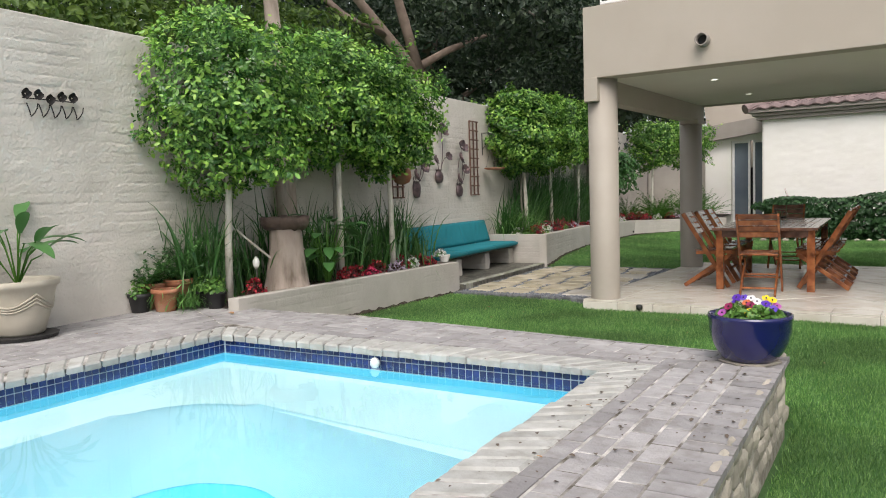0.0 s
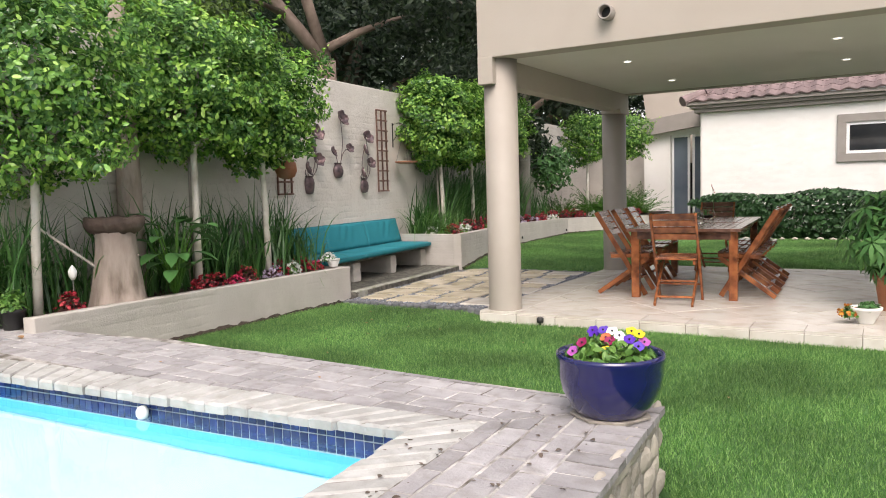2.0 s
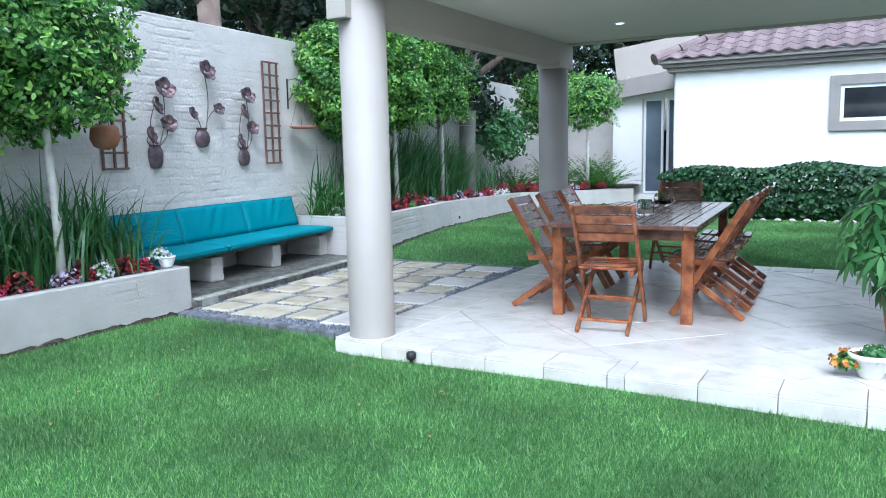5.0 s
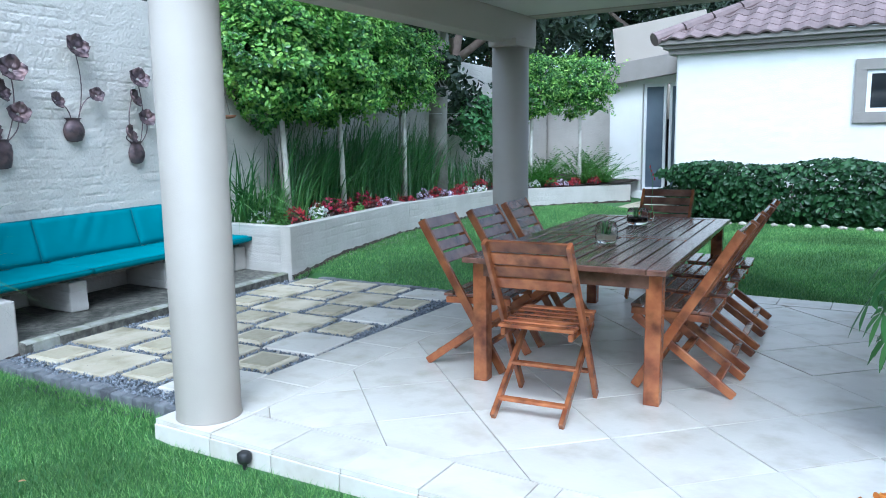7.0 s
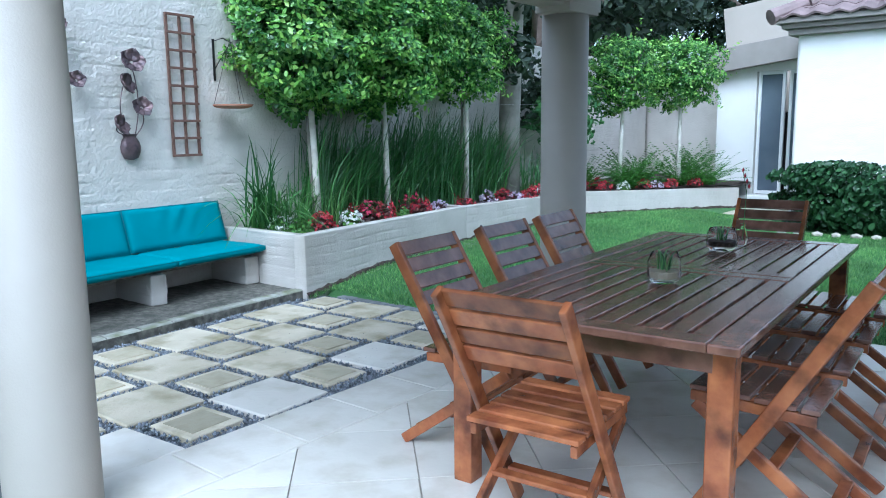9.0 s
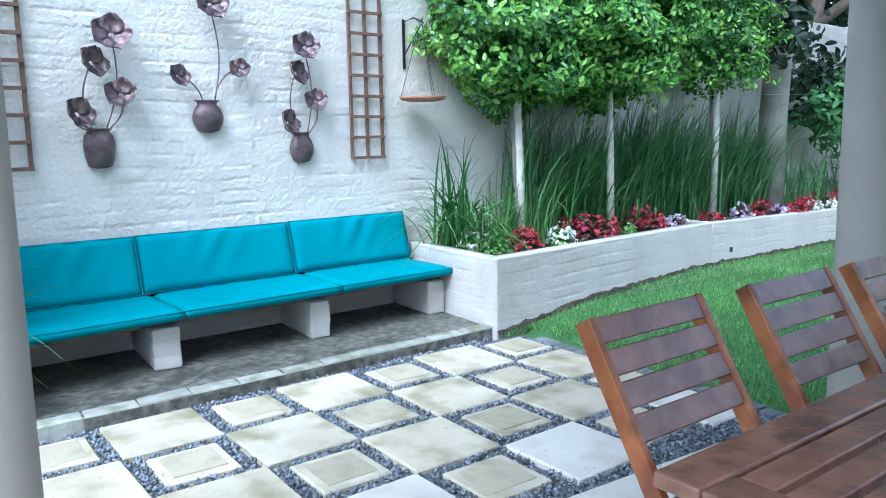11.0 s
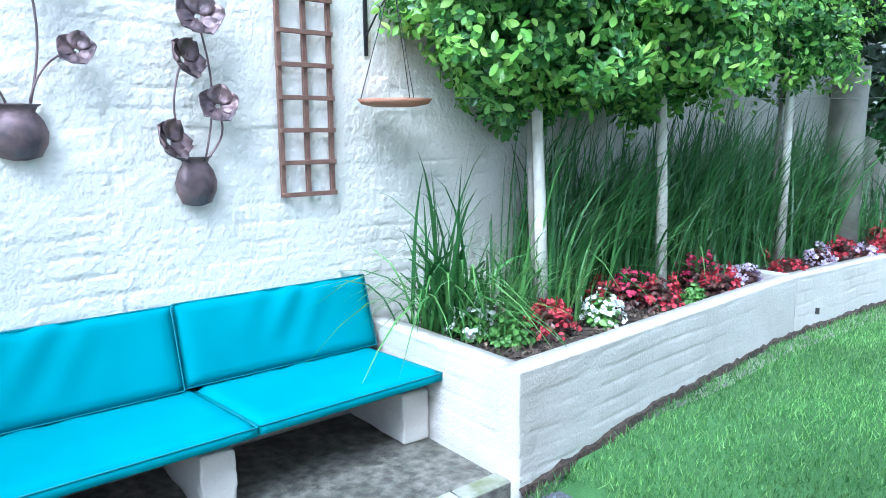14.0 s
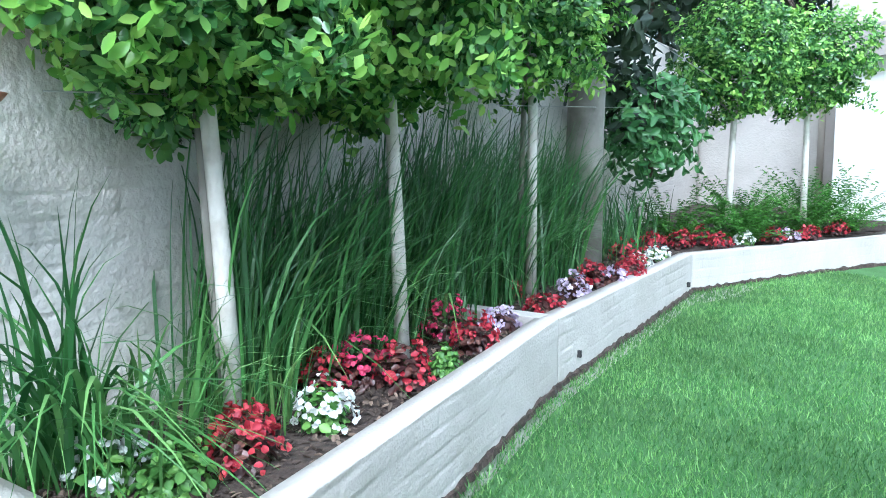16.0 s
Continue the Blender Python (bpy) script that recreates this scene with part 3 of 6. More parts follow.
# ---- pool and its deck ----
def build_pool():
    deck = thing("pool_deck", "raised pool deck of grey concrete pavers", "deck", kind="structure")
    bm = bmesh.new()
    o = [bm.verts.new((x, y, DECK_Z - 0.0045)) for x, y in [(-0.41, 5.54), (-2.46, 5.62), (-3.75, 5.72), (-4.87, 5.6), (-5.82, 5.58), (-5.05, -2.4), (-0.02, -2.4)]]
    h = [bm.verts.new((x, y, DECK_Z - 0.0045)) for x, y in POOL]
    for q in ((o[0], o[1], h[1], h[0]), (o[1], o[2], h[1]), (o[2], o[3], h[1]), (o[3], o[4], h[1]), (o[4], o[5], h[2], h[1]), (o[5], o[6], h[3], h[2]), (o[6], o[0], h[0], h[3])):
        bm.faces.new(q)
    bmesh.ops.recalc_face_normals(bm, faces=bm.faces)
    part("mortar_bed", bm, M_JOINT, deck)
    # rubble face towards the lawn
    bm = bmesh.new()
    for a, b in (((0.01, -2.4), (-0.42, 5.53)), ((-0.42, 5.53), (-4.87, 5.6))):
        f = [bm.verts.new((a[0], a[1], -0.1)), bm.verts.new((b[0], b[1], -0.1)), bm.verts.new((b[0], b[1], DECK_Z - 0.02)), bm.verts.new((a[0], a[1], DECK_Z - 0.02))]
        bm.faces.new(f)
    part("retaining_face", bm, M_MORTAR, deck)
    pool = thing("swimming_pool", "swimming pool with pale plaster and a blue mosaic waterline", "pool", kind="structure")
    wl = [(-1.22, 4.84), (-4.125, 4.665), (-4.05, -1.65), (-0.9, -1.65)]
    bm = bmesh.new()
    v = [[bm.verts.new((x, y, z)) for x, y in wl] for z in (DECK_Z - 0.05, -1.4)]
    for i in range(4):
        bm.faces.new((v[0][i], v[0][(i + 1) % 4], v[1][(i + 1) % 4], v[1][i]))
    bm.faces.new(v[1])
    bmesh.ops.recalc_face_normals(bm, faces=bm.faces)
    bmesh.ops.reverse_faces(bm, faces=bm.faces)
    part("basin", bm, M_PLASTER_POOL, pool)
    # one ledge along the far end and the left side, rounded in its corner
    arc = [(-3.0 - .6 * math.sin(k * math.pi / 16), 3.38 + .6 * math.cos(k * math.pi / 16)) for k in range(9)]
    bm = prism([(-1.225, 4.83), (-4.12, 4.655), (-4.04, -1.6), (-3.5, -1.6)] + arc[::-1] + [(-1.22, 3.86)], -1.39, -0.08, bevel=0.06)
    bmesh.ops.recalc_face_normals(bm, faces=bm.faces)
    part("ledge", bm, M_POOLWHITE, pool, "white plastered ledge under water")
    bm = bmesh.new()
    bm.faces.new([bm.verts.new((x, y, WATER_Z)) for x, y in wl][::1])
    bmesh.ops.recalc_face_normals(bm, faces=bm.faces)
    if bm.faces[:][0].normal.z < 0:
        bmesh.ops.reverse_faces(bm, faces=bm.faces)
    water = part("water", bm, M_WATER)
    water.visible_shadow = False
    tagged(water, "clear still turquoise pool water", "water", kind="structure")

M_WATER = glass_mat("pool_water", (0.72, 0.97, 1.0))
def water_nodes():
    t = M_WATER.node_tree
    n = t.nodes.new("ShaderNodeTexNoise")
    n.inputs["Scale"].default_value = 2.5
    tc = t.nodes.new("ShaderNodeTexCoord")
    b = t.nodes.new("ShaderNodeBump")
    b.inputs["Strength"].default_value, b.inputs["Distance"].default_value = 0.12, 0.02
    t.links.new(tc.outputs["Object"], n.inputs["Vector"])
    t.links.new(n.outputs["Fac"], b.inputs["Height"])
    t.links.new(b.outputs[0], t.nodes["Principled BSDF"].inputs["Normal"])
water_nodes()
build_pool()

# ---- patio, court and roof ----
def build_patio():
    slab = part("patio", box(-3.12, 9.015, -0.1, 4.9, 13.55, PATIO_Z - 0.012), M_PATIOGROUT)
    tagged(slab, "cream tiled patio raised one low step above the lawn", "floor", kind="structure")
    court = part("gravel_court", box(-5.18, 9.24, -0.1, -3.13, 12.56, COURT_Z - 0.03), M_GRAVELBED)
    tagged(court, "blue-grey gravel court set with sandstone slabs", "ground", kind="structure")
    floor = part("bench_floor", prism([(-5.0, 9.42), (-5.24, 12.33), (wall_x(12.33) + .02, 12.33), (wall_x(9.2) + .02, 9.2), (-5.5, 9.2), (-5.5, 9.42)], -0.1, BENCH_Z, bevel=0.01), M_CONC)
    tagged(floor, "damp stained concrete floor, its colour darkened for the bench's shade", "floor", kind="structure")
    return slab, court
PATIO, COURT = build_patio()

COL1, COL2 = (-2.93, 9.19), (-2.99, 12.92)
def build_column(x, y, top):
    c = thing("column", "round taupe painted patio column", "column", pose(x, y, PATIO_Z), "patio columns", "structure")
    part("shaft", lathe([(0.168, 0), (0.168, 0.01), (0.165, 0.03), (0.165, top - PATIO_Z)], 48), M_COLUMN, c, smooth=True)
    return c
build_column(*COL1, 2.6)
build_column(*COL2, 2.36)

def build_roof():
    ceil = part("ceiling", box(-2.88, 9.2, 2.585, 4.9, 13.2, 2.72), M_CEIL)
    tagged(ceil, "smooth pale plaster patio ceiling", "ceiling", kind="structure")
    roof = thing("patio_roof", "taupe plastered upper storey overhanging the patio", "roof", kind="structure")
    part("front_fascia", box(-3.06, 8.96, 2.58, 4.9, 9.2, 3.36, 0.008), M_TAUPE, roof)
    part("side_beam", box(-3.06, 9.2, 2.34, -2.86, 13.2, 3.36, 0.008), M_TAUPE, roof)
    part("beam_drop", box(-3.06, 8.957, 2.33, -2.9, 9.22, 2.59, 0.006), M_TAUPE, roof)
    part("back_fascia", box(-2.86, 13.0, 2.575, 4.9, 13.2, 3.36, 0.008), M_TAUPE, roof)
    part("upper_floor", box(-2.86, 9.2, 2.73, 4.9, 13.0, 3.34), M_TAUPE, roof)
    part("column_cap", box(COL2[0] - .1, COL2[1] - .24, 2.3, COL2[0] + .17, COL2[1] + .17, 2.36, 0.005), M_TAUPE, roof)
    # overflow spout
    s = thing("overflow_spout", "round steel overflow spout in the plastered fascia", "pipe", pose(-1.75, 8.96, 2.83, 90))
    bm = bmesh.new()
    n = 24
    rings = [[bm.verts.new((r * math.cos(2 * math.pi * i / n), r * math.sin(2 * math.pi * i / n), z)) for i in range(n)] for r, z in ((0.066, -0.02), (0.066, 0.11), (0.053, 0.11), (0.053, 0.0))]
    for a, b in zip(rings, rings[1:]):
        for i in range(n):
            bm.faces.new((a[i], a[(i + 1) % n], b[(i + 1) % n], b[i]))
    part("pipe", bm, M_TRIM, s, smooth=True)
    part("dark_bore", lathe([(0.052, 0.001), (0.052, 0.02)], 24), M_DARK, s)
    # balcony rail above
    r = thing("balcony_rail", "white metal balcony railing on the upper storey", "railing", pose(0, 0, 3.36))
    for z in (0.05, 0.5, 0.95):
        part("rail", beam((-2.9, 9.1, z), (4.6, 9.1, z), 0.03, 0.03), M_FRAME, r)
    for i in range(64):
        part("baluster", beam((-2.9 + i * 0.118, 9.1, 0), (-2.9 + i * 0.118, 9.1, 0.95), 0.014, 0.014, 0), M_FRAME, r)
build_roof()

def build_downlight(x, y):
    d = thing("downlight", "small recessed white ceiling downlight", "lamp", pose(x, y, 2.585), "patio downlights")
    part("rim", lathe([(0.05, -0.006), (0.05, 0.0)], 24), M_FRAME, d)
    part("bulb", lathe([(0.034, -0.009), (0.034, -0.005)], 20), M_LAMP, d)
    return d
for x, y in ((-1.94, 10.13), (-1.94, 11.95), (-0.02, 10.13), (-0.02, 11.6), (1.9, 10.13), (1.9, 11.6)):
    build_downlight(x, y)

def build_house():
    h = thing("house_annex", "white painted brick annex with a tiled roof", "house", kind="structure")
    y = 20.43
    relief_wall("wall", (-3.39, y), (4.88, y), -0.1, 2.88, 0.25, M_WHITE, 0.045, 0.006, 31, None, h)
    part("side_wall", box(-3.385, y + 0.25, -0.1, -3.14, 24, 2.88), M_WHITE, h)
    for z0, z1, d in ((2.86, 2.95, 0.12), (2.95, 3.02, 0.2), (3.02, 3.1, 0.28)):
        part("eave_board", box(-3.39 - d, y - d, z0, 4.9, y + 0.3, z1, 0.01), M_TRIM, h)
        part("eave_board", box(-3.39 - d, y + 0.302, z0, -3.1, 24, z1, 0.01), M_TRIM, h)
    roof = bmesh.new()
    v = [roof.verts.new(p) for p in ((-3.7, y - 0.3, 3.1), (4.9, y - 0.3, 3.1), (4.9, 24.2, 5.0), (0.3, 24.2, 5.0), (-3.7, 24.2, 3.1))]
    roof.faces.new(v[:4])
    roof.faces.new((v[0], v[3], v[4]))
    r = part("roof", roof, M_ROOF, h)
    tile = bmesh.new()
    n = 6
    for i in range(n):
        x0, x1 = i / n * 0.3, (i + 1) / n * 0.3
        zz = lambda x: 0.03 + 0.025 * math.cos(2 * math.pi * x / 0.3)
        tile.faces.new([tile.verts.new(p) for p in ((x0, 0, zz(x0)), (x1, 0, zz(x1)), (x1, 0.36, zz(x1) - 0.012), (x0, 0.36, zz(x0) - 0.012))])
        tile.faces.new([tile.verts.new(p) for p in ((x0, 0, zz(x0) - 0.03), (x1, 0, zz(x1) - 0.03), (x1, 0, zz(x1)), (x0, 0, zz(x0)))])
    tm = bpy.data.meshes.new("roof_tile")
    tile.to_mesh(tm)
    tile.free()
    tm.materials.append(M_ROOF)
    pitch = math.atan2(1.9, 4.07)
    for j in range(9):
        yy = y - 0.32 + j * 0.32 * math.cos(pitch)
        zz = 3.1 + j * 0.32 * math.sin(pitch)
        for i in range(28):
            x = -3.7 + i * 0.3
            if x < -3.7 + (zz - 3.1) / 1.9 * 4.0 - 0.15 or j * 28 + i > 260:
                continue
            t = link("tile", tm, None, r)
            t.matrix_world = Matrix.Translation((x, yy, zz)) @ Matrix.Rotation(pitch, 4, "X")
    for j in range(10):
        k = j * 0.4
        part("ridge_tile", tube([(-3.72 + k, y - 0.3 + k * 1.02, 3.12 + k * 0.475), (-3.72 + k + 0.38, y - 0.3 + (k + .38) * 1.02, 3.15 + (k + .38) * 0.475)], [0.12, 0.09], 10), M_ROOF, h)
    w = thing("window_1", "window with a broad grey surround and a white frame", "window", kind="structure")
    x0, x1, z0, z1 = -0.60, 1.3, 1.63, 2.62
    for b in ((x0, z0, x1, z0 + .17), (x0, z1 - .17, x1, z1), (x0, z0 + .17, x0 + .17, z1 - .17), (x1 - .17, z0 + .17, x1, z1 - .17)):
        part("surround", box(b[0], y - 0.05, b[1], b[2], y + 0.1, b[3], 0.004), M_TRIM, w)
    x0, x1, z0, z1 = x0 + .17, x1 - .17, z0 + .17, z1 - .17
    for b in ((x0, z0, x1, z0 + .06), (x0, z1 - .06, x1, z1), (x0, z0 + .06, x0 + .06, z1 - .06), (x1 - .06, z0 + .06, x1, z1 - .06)):
        part("window_frame", box(b[0], y - 0.02, b[1], b[2], y + 0.1, b[3], 0.004), M_FRAME, w)
    part("pane", box(x0 + .06, y - 0.008, z0 + .06, x1 - .06, y + .02, z1 - .06), M_PANE, w)
    # the wing with its glass door
    g = thing("house_wing", "white plastered wing with a sloping taupe fascia", "house", kind="structure")
    part("wall", box(-5.2, 22.25, 0, -4.52, 22.5, 2.65, 0.004), M_WHITE, g)
    part("lintel", box(-4.52, 22.25, 2.5, -3.39, 22.5, 2.75), M_WHITE, g)
    part("side_wall", box(-5.2, 22.5, 0, -4.98, 24.2, 2.65), M_WHITE, g)
    part("fascia", beam((-5.35, 22.1, 2.68), (-3.4, 22.1, 2.92), 0.18, 0.4, 0.006), M_TRIM, g)
    part("roof", beam((-5.35, 23.2, 2.72), (-3.4, 23.2, 2.96), 0.12, 2.1, 0.006), M_TAUPE, g)
    part("room", box(-4.5, 23.4, 0.3, -3.4, 23.5, 2.6), M_DARK, g)
    part("room_floor", box(-4.5, 22.5, 0.2, -3.4, 23.4, 0.33), M_CONC, g)
    part("threshold", box(-4.62, 21.95, 0, -3.4, 22.3, 0.33, 0.008), M_WHITE, g)
    d = thing("door_1", "aluminium framed glass door standing half open", "door", kind="structure")
    for x in (-4.5, -4.1, -3.98, -3.5):
        part("stile", box(x, 22.3, 0.34, x + 0.055, 22.36, 2.5, 0.003), M_FRAME, d)
    for z in (0.34, 2.44):
        part("rail", box(-4.445, 22.3, z, -4.1, 22.36, z + .06), M_FRAME, d)
    part("pane", box(-4.445, 22.325, 0.4, -4.1, 22.335, 2.44), M_DOORGLASS, d)
    for x in (-3.925, -3.445):
        part("rail", box(-3.925, 22.3, .34 if x < -3.6 else 2.44, -3.5, 22.36, .40 if x < -3.6 else 2.5), M_FRAME, d)
    part("pane", box(-3.925, 22.325, 0.4, -3.5, 22.335, 2.44), M_DOORGLASS, d)
    part("paving", box(-5.0, 20.2, 0.0, -3.6, 21.9, 0.17, 0.01), M_SLAB, g, "pale paving slab before the door")
    u = thing("house", "pale neighbouring upper storey far behind the wall", "house", kind="structure")
    part("wall", box(-6.5, 34, 0, -2.2, 40, 5.2), M_WHITE, u)
    part("roof", prism([(-6.8, 33.6), (-1.9, 33.6), (-1.9, 40.2), (-6.8, 40.2)], 5.2, 5.4), M_TRIM, u)
    part("window", box(-4.6, 33.9, 3.6, -3.2, 34.0, 4.6), M_PANE, u)
    p = thing("downpipe", "taupe painted downpipe against the garden wall", "pipe", pose(0, 0, 0))
    part("pipe", tube([(-5.6, 24.0, 0.4), (-5.6, 24.0, 2.7)], [0.05, 0.05], 12), M_TAUPE, p, smooth=True)
build_house()

# ---- trees ----
def crown_points(n, c, half, rng, shell=0.5, power=3.0, lump=0.12):
    """Points in a clipped, rounded block, more of them near its skin, and their outward directions."""
    d = rng.normal(size=(n, 3))
    d /= np.linalg.norm(d, axis=1, keepdims=True)
    p = 1.0 / (np.abs(d) ** power).sum(1) ** (1 / power)
    r = 1 - shell * rng.random(n) ** 2.2
    k = 1 + lump * (np.sin(5 * d[:, 0] + 3 * d[:, 2]) * np.sin(6 * d[:, 1] + 1.3) + 0.7 * np.sin(11 * d[:, 2] + 4 * d[:, 0]))
    q = d * (p * r * k)[:, None]
    return np.asarray(c) + q * np.asarray(half), q

def ficus(x, y, z0, crown_z0, crown_z1, half_x, half_y, label, seed, n=5200, twin=False, size=0.054, bare=M_BARK, lean=None):
    rng = np.random.default_rng(seed)
    t = thing("ficus_tree", label, "tree", pose(x, y, z0), "standard ficus trees")
    lx, ly = rng.uniform(-.05, .05, 2)
    if lean:
        lx, ly = lean
    zc = crown_z0 - z0
    part("trunk", tube([(0, 0, -0.1), (lx * .4, ly * .3, zc * .5), (lx, ly, zc), (lx * .8, ly, zc + .35)], [0.04, 0.034, 0.031, 0.02], 12), bare, t, smooth=True)
    if twin:
        part("trunk", tube([(-.1, .05, -0.1), (lx * .5 - .1, ly * .5 + .03, zc * .5), (lx - .06, ly, zc + .1)], [0.022, 0.02, 0.016], 10), M_BARKGREY, t, smooth=True)
    hz = (crown_z1 - crown_z0) / 2
    c = np.array([lx, ly, zc + hz])
    for k in range(7):
        e = c + rng.normal(size=3) * np.array([half_x, half_y, hz]) * .45
        part("limb", tube([(lx, ly, zc - .02), (0.5 * (lx + e[0]), 0.5 * (ly + e[1]), 0.55 * (zc + e[2])), tuple(e)], [0.018, 0.012, 0.005], 6), M_BARKGREY, t)
    # twig ends, each with a whorl of leaves
    per = 9
    k = n // per
    tip, out = crown_points(k, c, (half_x, half_y, hz), rng, 0.6, 2.6, .2)
    out = out / np.linalg.norm(out, axis=1, keepdims=True) + rng.normal(0, .45, out.shape) + np.array([0, 0, .35])
    out /= np.linalg.norm(out, axis=1, keepdims=True)
    tip, out = np.repeat(tip, per, 0), np.repeat(out, per, 0)
    turn = np.tile(np.arange(per) * 2.4, k) + rng.normal(0, .35, k * per)
    side = np.cross(out, np.array([.31, .52, .79]))
    side /= np.linalg.norm(side, axis=1, keepdims=True)
    ray = side * np.cos(turn)[:, None] + np.cross(out, side) * np.sin(turn)[:, None]
    along = np.tile(np.linspace(0, 1, per), k)[:, None]
    sz = size * rng.uniform(.7, 1.25, k * per) * (1.1 - .3 * along[:, 0])
    pts = tip + out * (along - .6) * .085 + ray * (sz * .52)[:, None] + rng.normal(0, .006, ray.shape)
    nn = out - ray * (.15 + .5 * along) + rng.normal(0, .22, ray.shape)
    leaf_cloud("crown", pts, nn, sz, rng, M_FICUS, t, aspect=0.52, fold=.12, droop=0.3, axis=ray + out * (.3 + .5 * along))["kind"] = "stuff"
    # loose shoots that break the clipped outline
    ns, per = 90, 7
    q, d = crown_points(ns, c, (half_x, half_y, hz), rng, 0.04, 3.0, .17)
    d = d / np.linalg.norm(d, axis=1, keepdims=True) + rng.normal(0, .35, d.shape) + np.array([0, 0, .3])
    s = np.tile(np.linspace(0, 1, per), ns)[:, None] * np.repeat(rng.uniform(.05, .17, ns), per)[:, None]
    sp = np.repeat(q, per, 0) + np.repeat(d, per, 0) * s + rng.normal(0, .014, (ns * per, 3))
    leaf_cloud("young_growth", sp, np.repeat(d, per, 0) * .3 + rng.normal(0, .6, (ns * per, 3)) + np.array([0, 0, .6]), size * rng.uniform(.8, 1.3, ns * per), rng, M_FICUSNEW, t, "pale young shoots", aspect=0.5, fold=.12)["kind"] = "stuff"
    m = int(n * 0.13)
    pts, nr = crown_points(m, c, (half_x * 1.04, half_y * 1.04, hz * 1.03), rng, 0.12)
    leaf_cloud("new_growth", pts, nr + rng.normal(0, .6, nr.shape) + np.array([0, 0, .6]), size * rng.uniform(.8, 1.25, m), rng, M_FICUSNEW, t, "bright new leaf tips", aspect=0.52, fold=.12)["kind"] = "stuff"
    return t

ficus(-5.36, 5.79, 0.42, 1.52, 3.06, 0.80, 0.70, "clipped ficus with a white trunk behind the pool pots", 41, 17000)
ficus(-5.40, 7.45, 0.42, 1.80, 3.12, 0.62, 0.70, "clipped ficus with a slim pale trunk in the planter", 42, 14000, True)
ficus(-5.40, 8.42, 0.42, 1.70, 2.92, 0.55, 0.62, "clipped ficus near the bench end of the planter", 43, 14000)
ficus(-6.0, 13.22, 0.58, 1.79, 3.12, 0.58, 0.74, "clipped ficus with doubled trunk behind the bedding flowers", 44, 22000, True, 0.066, lean=(-.05, -.01))
ficus(-6.0, 14.25, 0.58, 1.82, 3.12, 0.62, 0.66, "clipped ficus with a slim mottled trunk", 45, 19000, False, 0.062, lean=(-.03, -.01))
ficus(-6.2, 15.95, 0.58, 1.95, 3.05, 0.45, 0.55, "narrow clipped ficus beside the thick trunk", 46, 9000, True)
ficus(-5.81, 19.57, 0.55, 1.86, 2.95, 0.55, 0.50, "small clipped ficus near the far wall", 47, 9000)
ficus(-5.27, 20.7, 0.55, 1.92, 2.95, 0.60, 0.50, "small clipped ficus beside the white wing", 48, 9000)

def big_tree(name, label, base, limbs, crowns, seed, bark, leaf, leaf_size, r0=0.16, group=""):
    rng = np.random.default_rng(seed)
    t = thing(name, label, "tree", pose(*base), group)
    for i, (pts, rad) in enumerate(limbs):
        part("trunk" if i == 0 else "limb", tube(pts, rad, 12), bark, t, smooth=True)
    P, N = [], []
    for c, half, n in crowns:
        p, q = crown_points(n, c, half, rng, 0.9, 2.0, 0.22)
        hole = np.sin(2.3 * p[:, 0] + seed) * np.sin(2.7 * p[:, 1]) * np.sin(3.1 * p[:, 2] + 1)
        k = hole > -0.32
        P.append(p[k])
        N.append(q[k])
    P, N = np.concatenate(P), np.concatenate(N)
    leaf_cloud("crown", P, N + rng.normal(0, .8, N.shape) + np.array([0, 0, .4]), leaf_size * rng.uniform(.6, 1.3, len(P)), rng, leaf, t, aspect=0.5)
    return t

# thick grey trunk rising through the planter, and a broken one behind the stump
big_tree("garden_tree", "tall tree with a thick smooth grey trunk in the planter", (-6.37, 17.17, 0.5),
         [([(0, 0, -.1), (.02, 0, 1.2), (.05, .05, 2.6), (.1, 0, 4.2)], [0.165, 0.15, 0.14, 0.11]), ([(.05, .05, 2.4), (.5, -.3, 3.2), (.9, -.5, 4.0)], [.06, .045, .03]), ([(.08, 0, 3.4), (.2, -1.4, 3.8), (.35, -3.2, 4.0), (.4, -4.8, 4.2)], [.07, .055, .04, .02])],
         [((0.3, 0, 3.9), (1.5, 1.6, 1.2), 3800), ((.45, -.5, 2.0), (.3, .4, .3), 250), ((-.1, .9, 1.6), (.4, .6, .5), 500), ((.3, -2.6, 3.9), (1.5, 1.8, .8), 4200), ((.4, -4.6, 4.1), (1.1, 1.1, .6), 2200)], 61, M_BARKGREY, M_FARLEAF, 0.13)
big_tree("garden_tree", "leaning garden tree with a pale trunk behind the stump", (-5.72, 6.95, 0.4),
         [([(0, 0, -.1), (-.02, .03, .9), (-.12, .1, 2.0), (-.2, .1, 3.2)], [0.13, 0.115, 0.10, 0.08])],
         [((-.3, -.2, 4.0), (1.4, 1.7, .9), 3500)], 62, M_STUMP, M_CREEPER, 0.09)
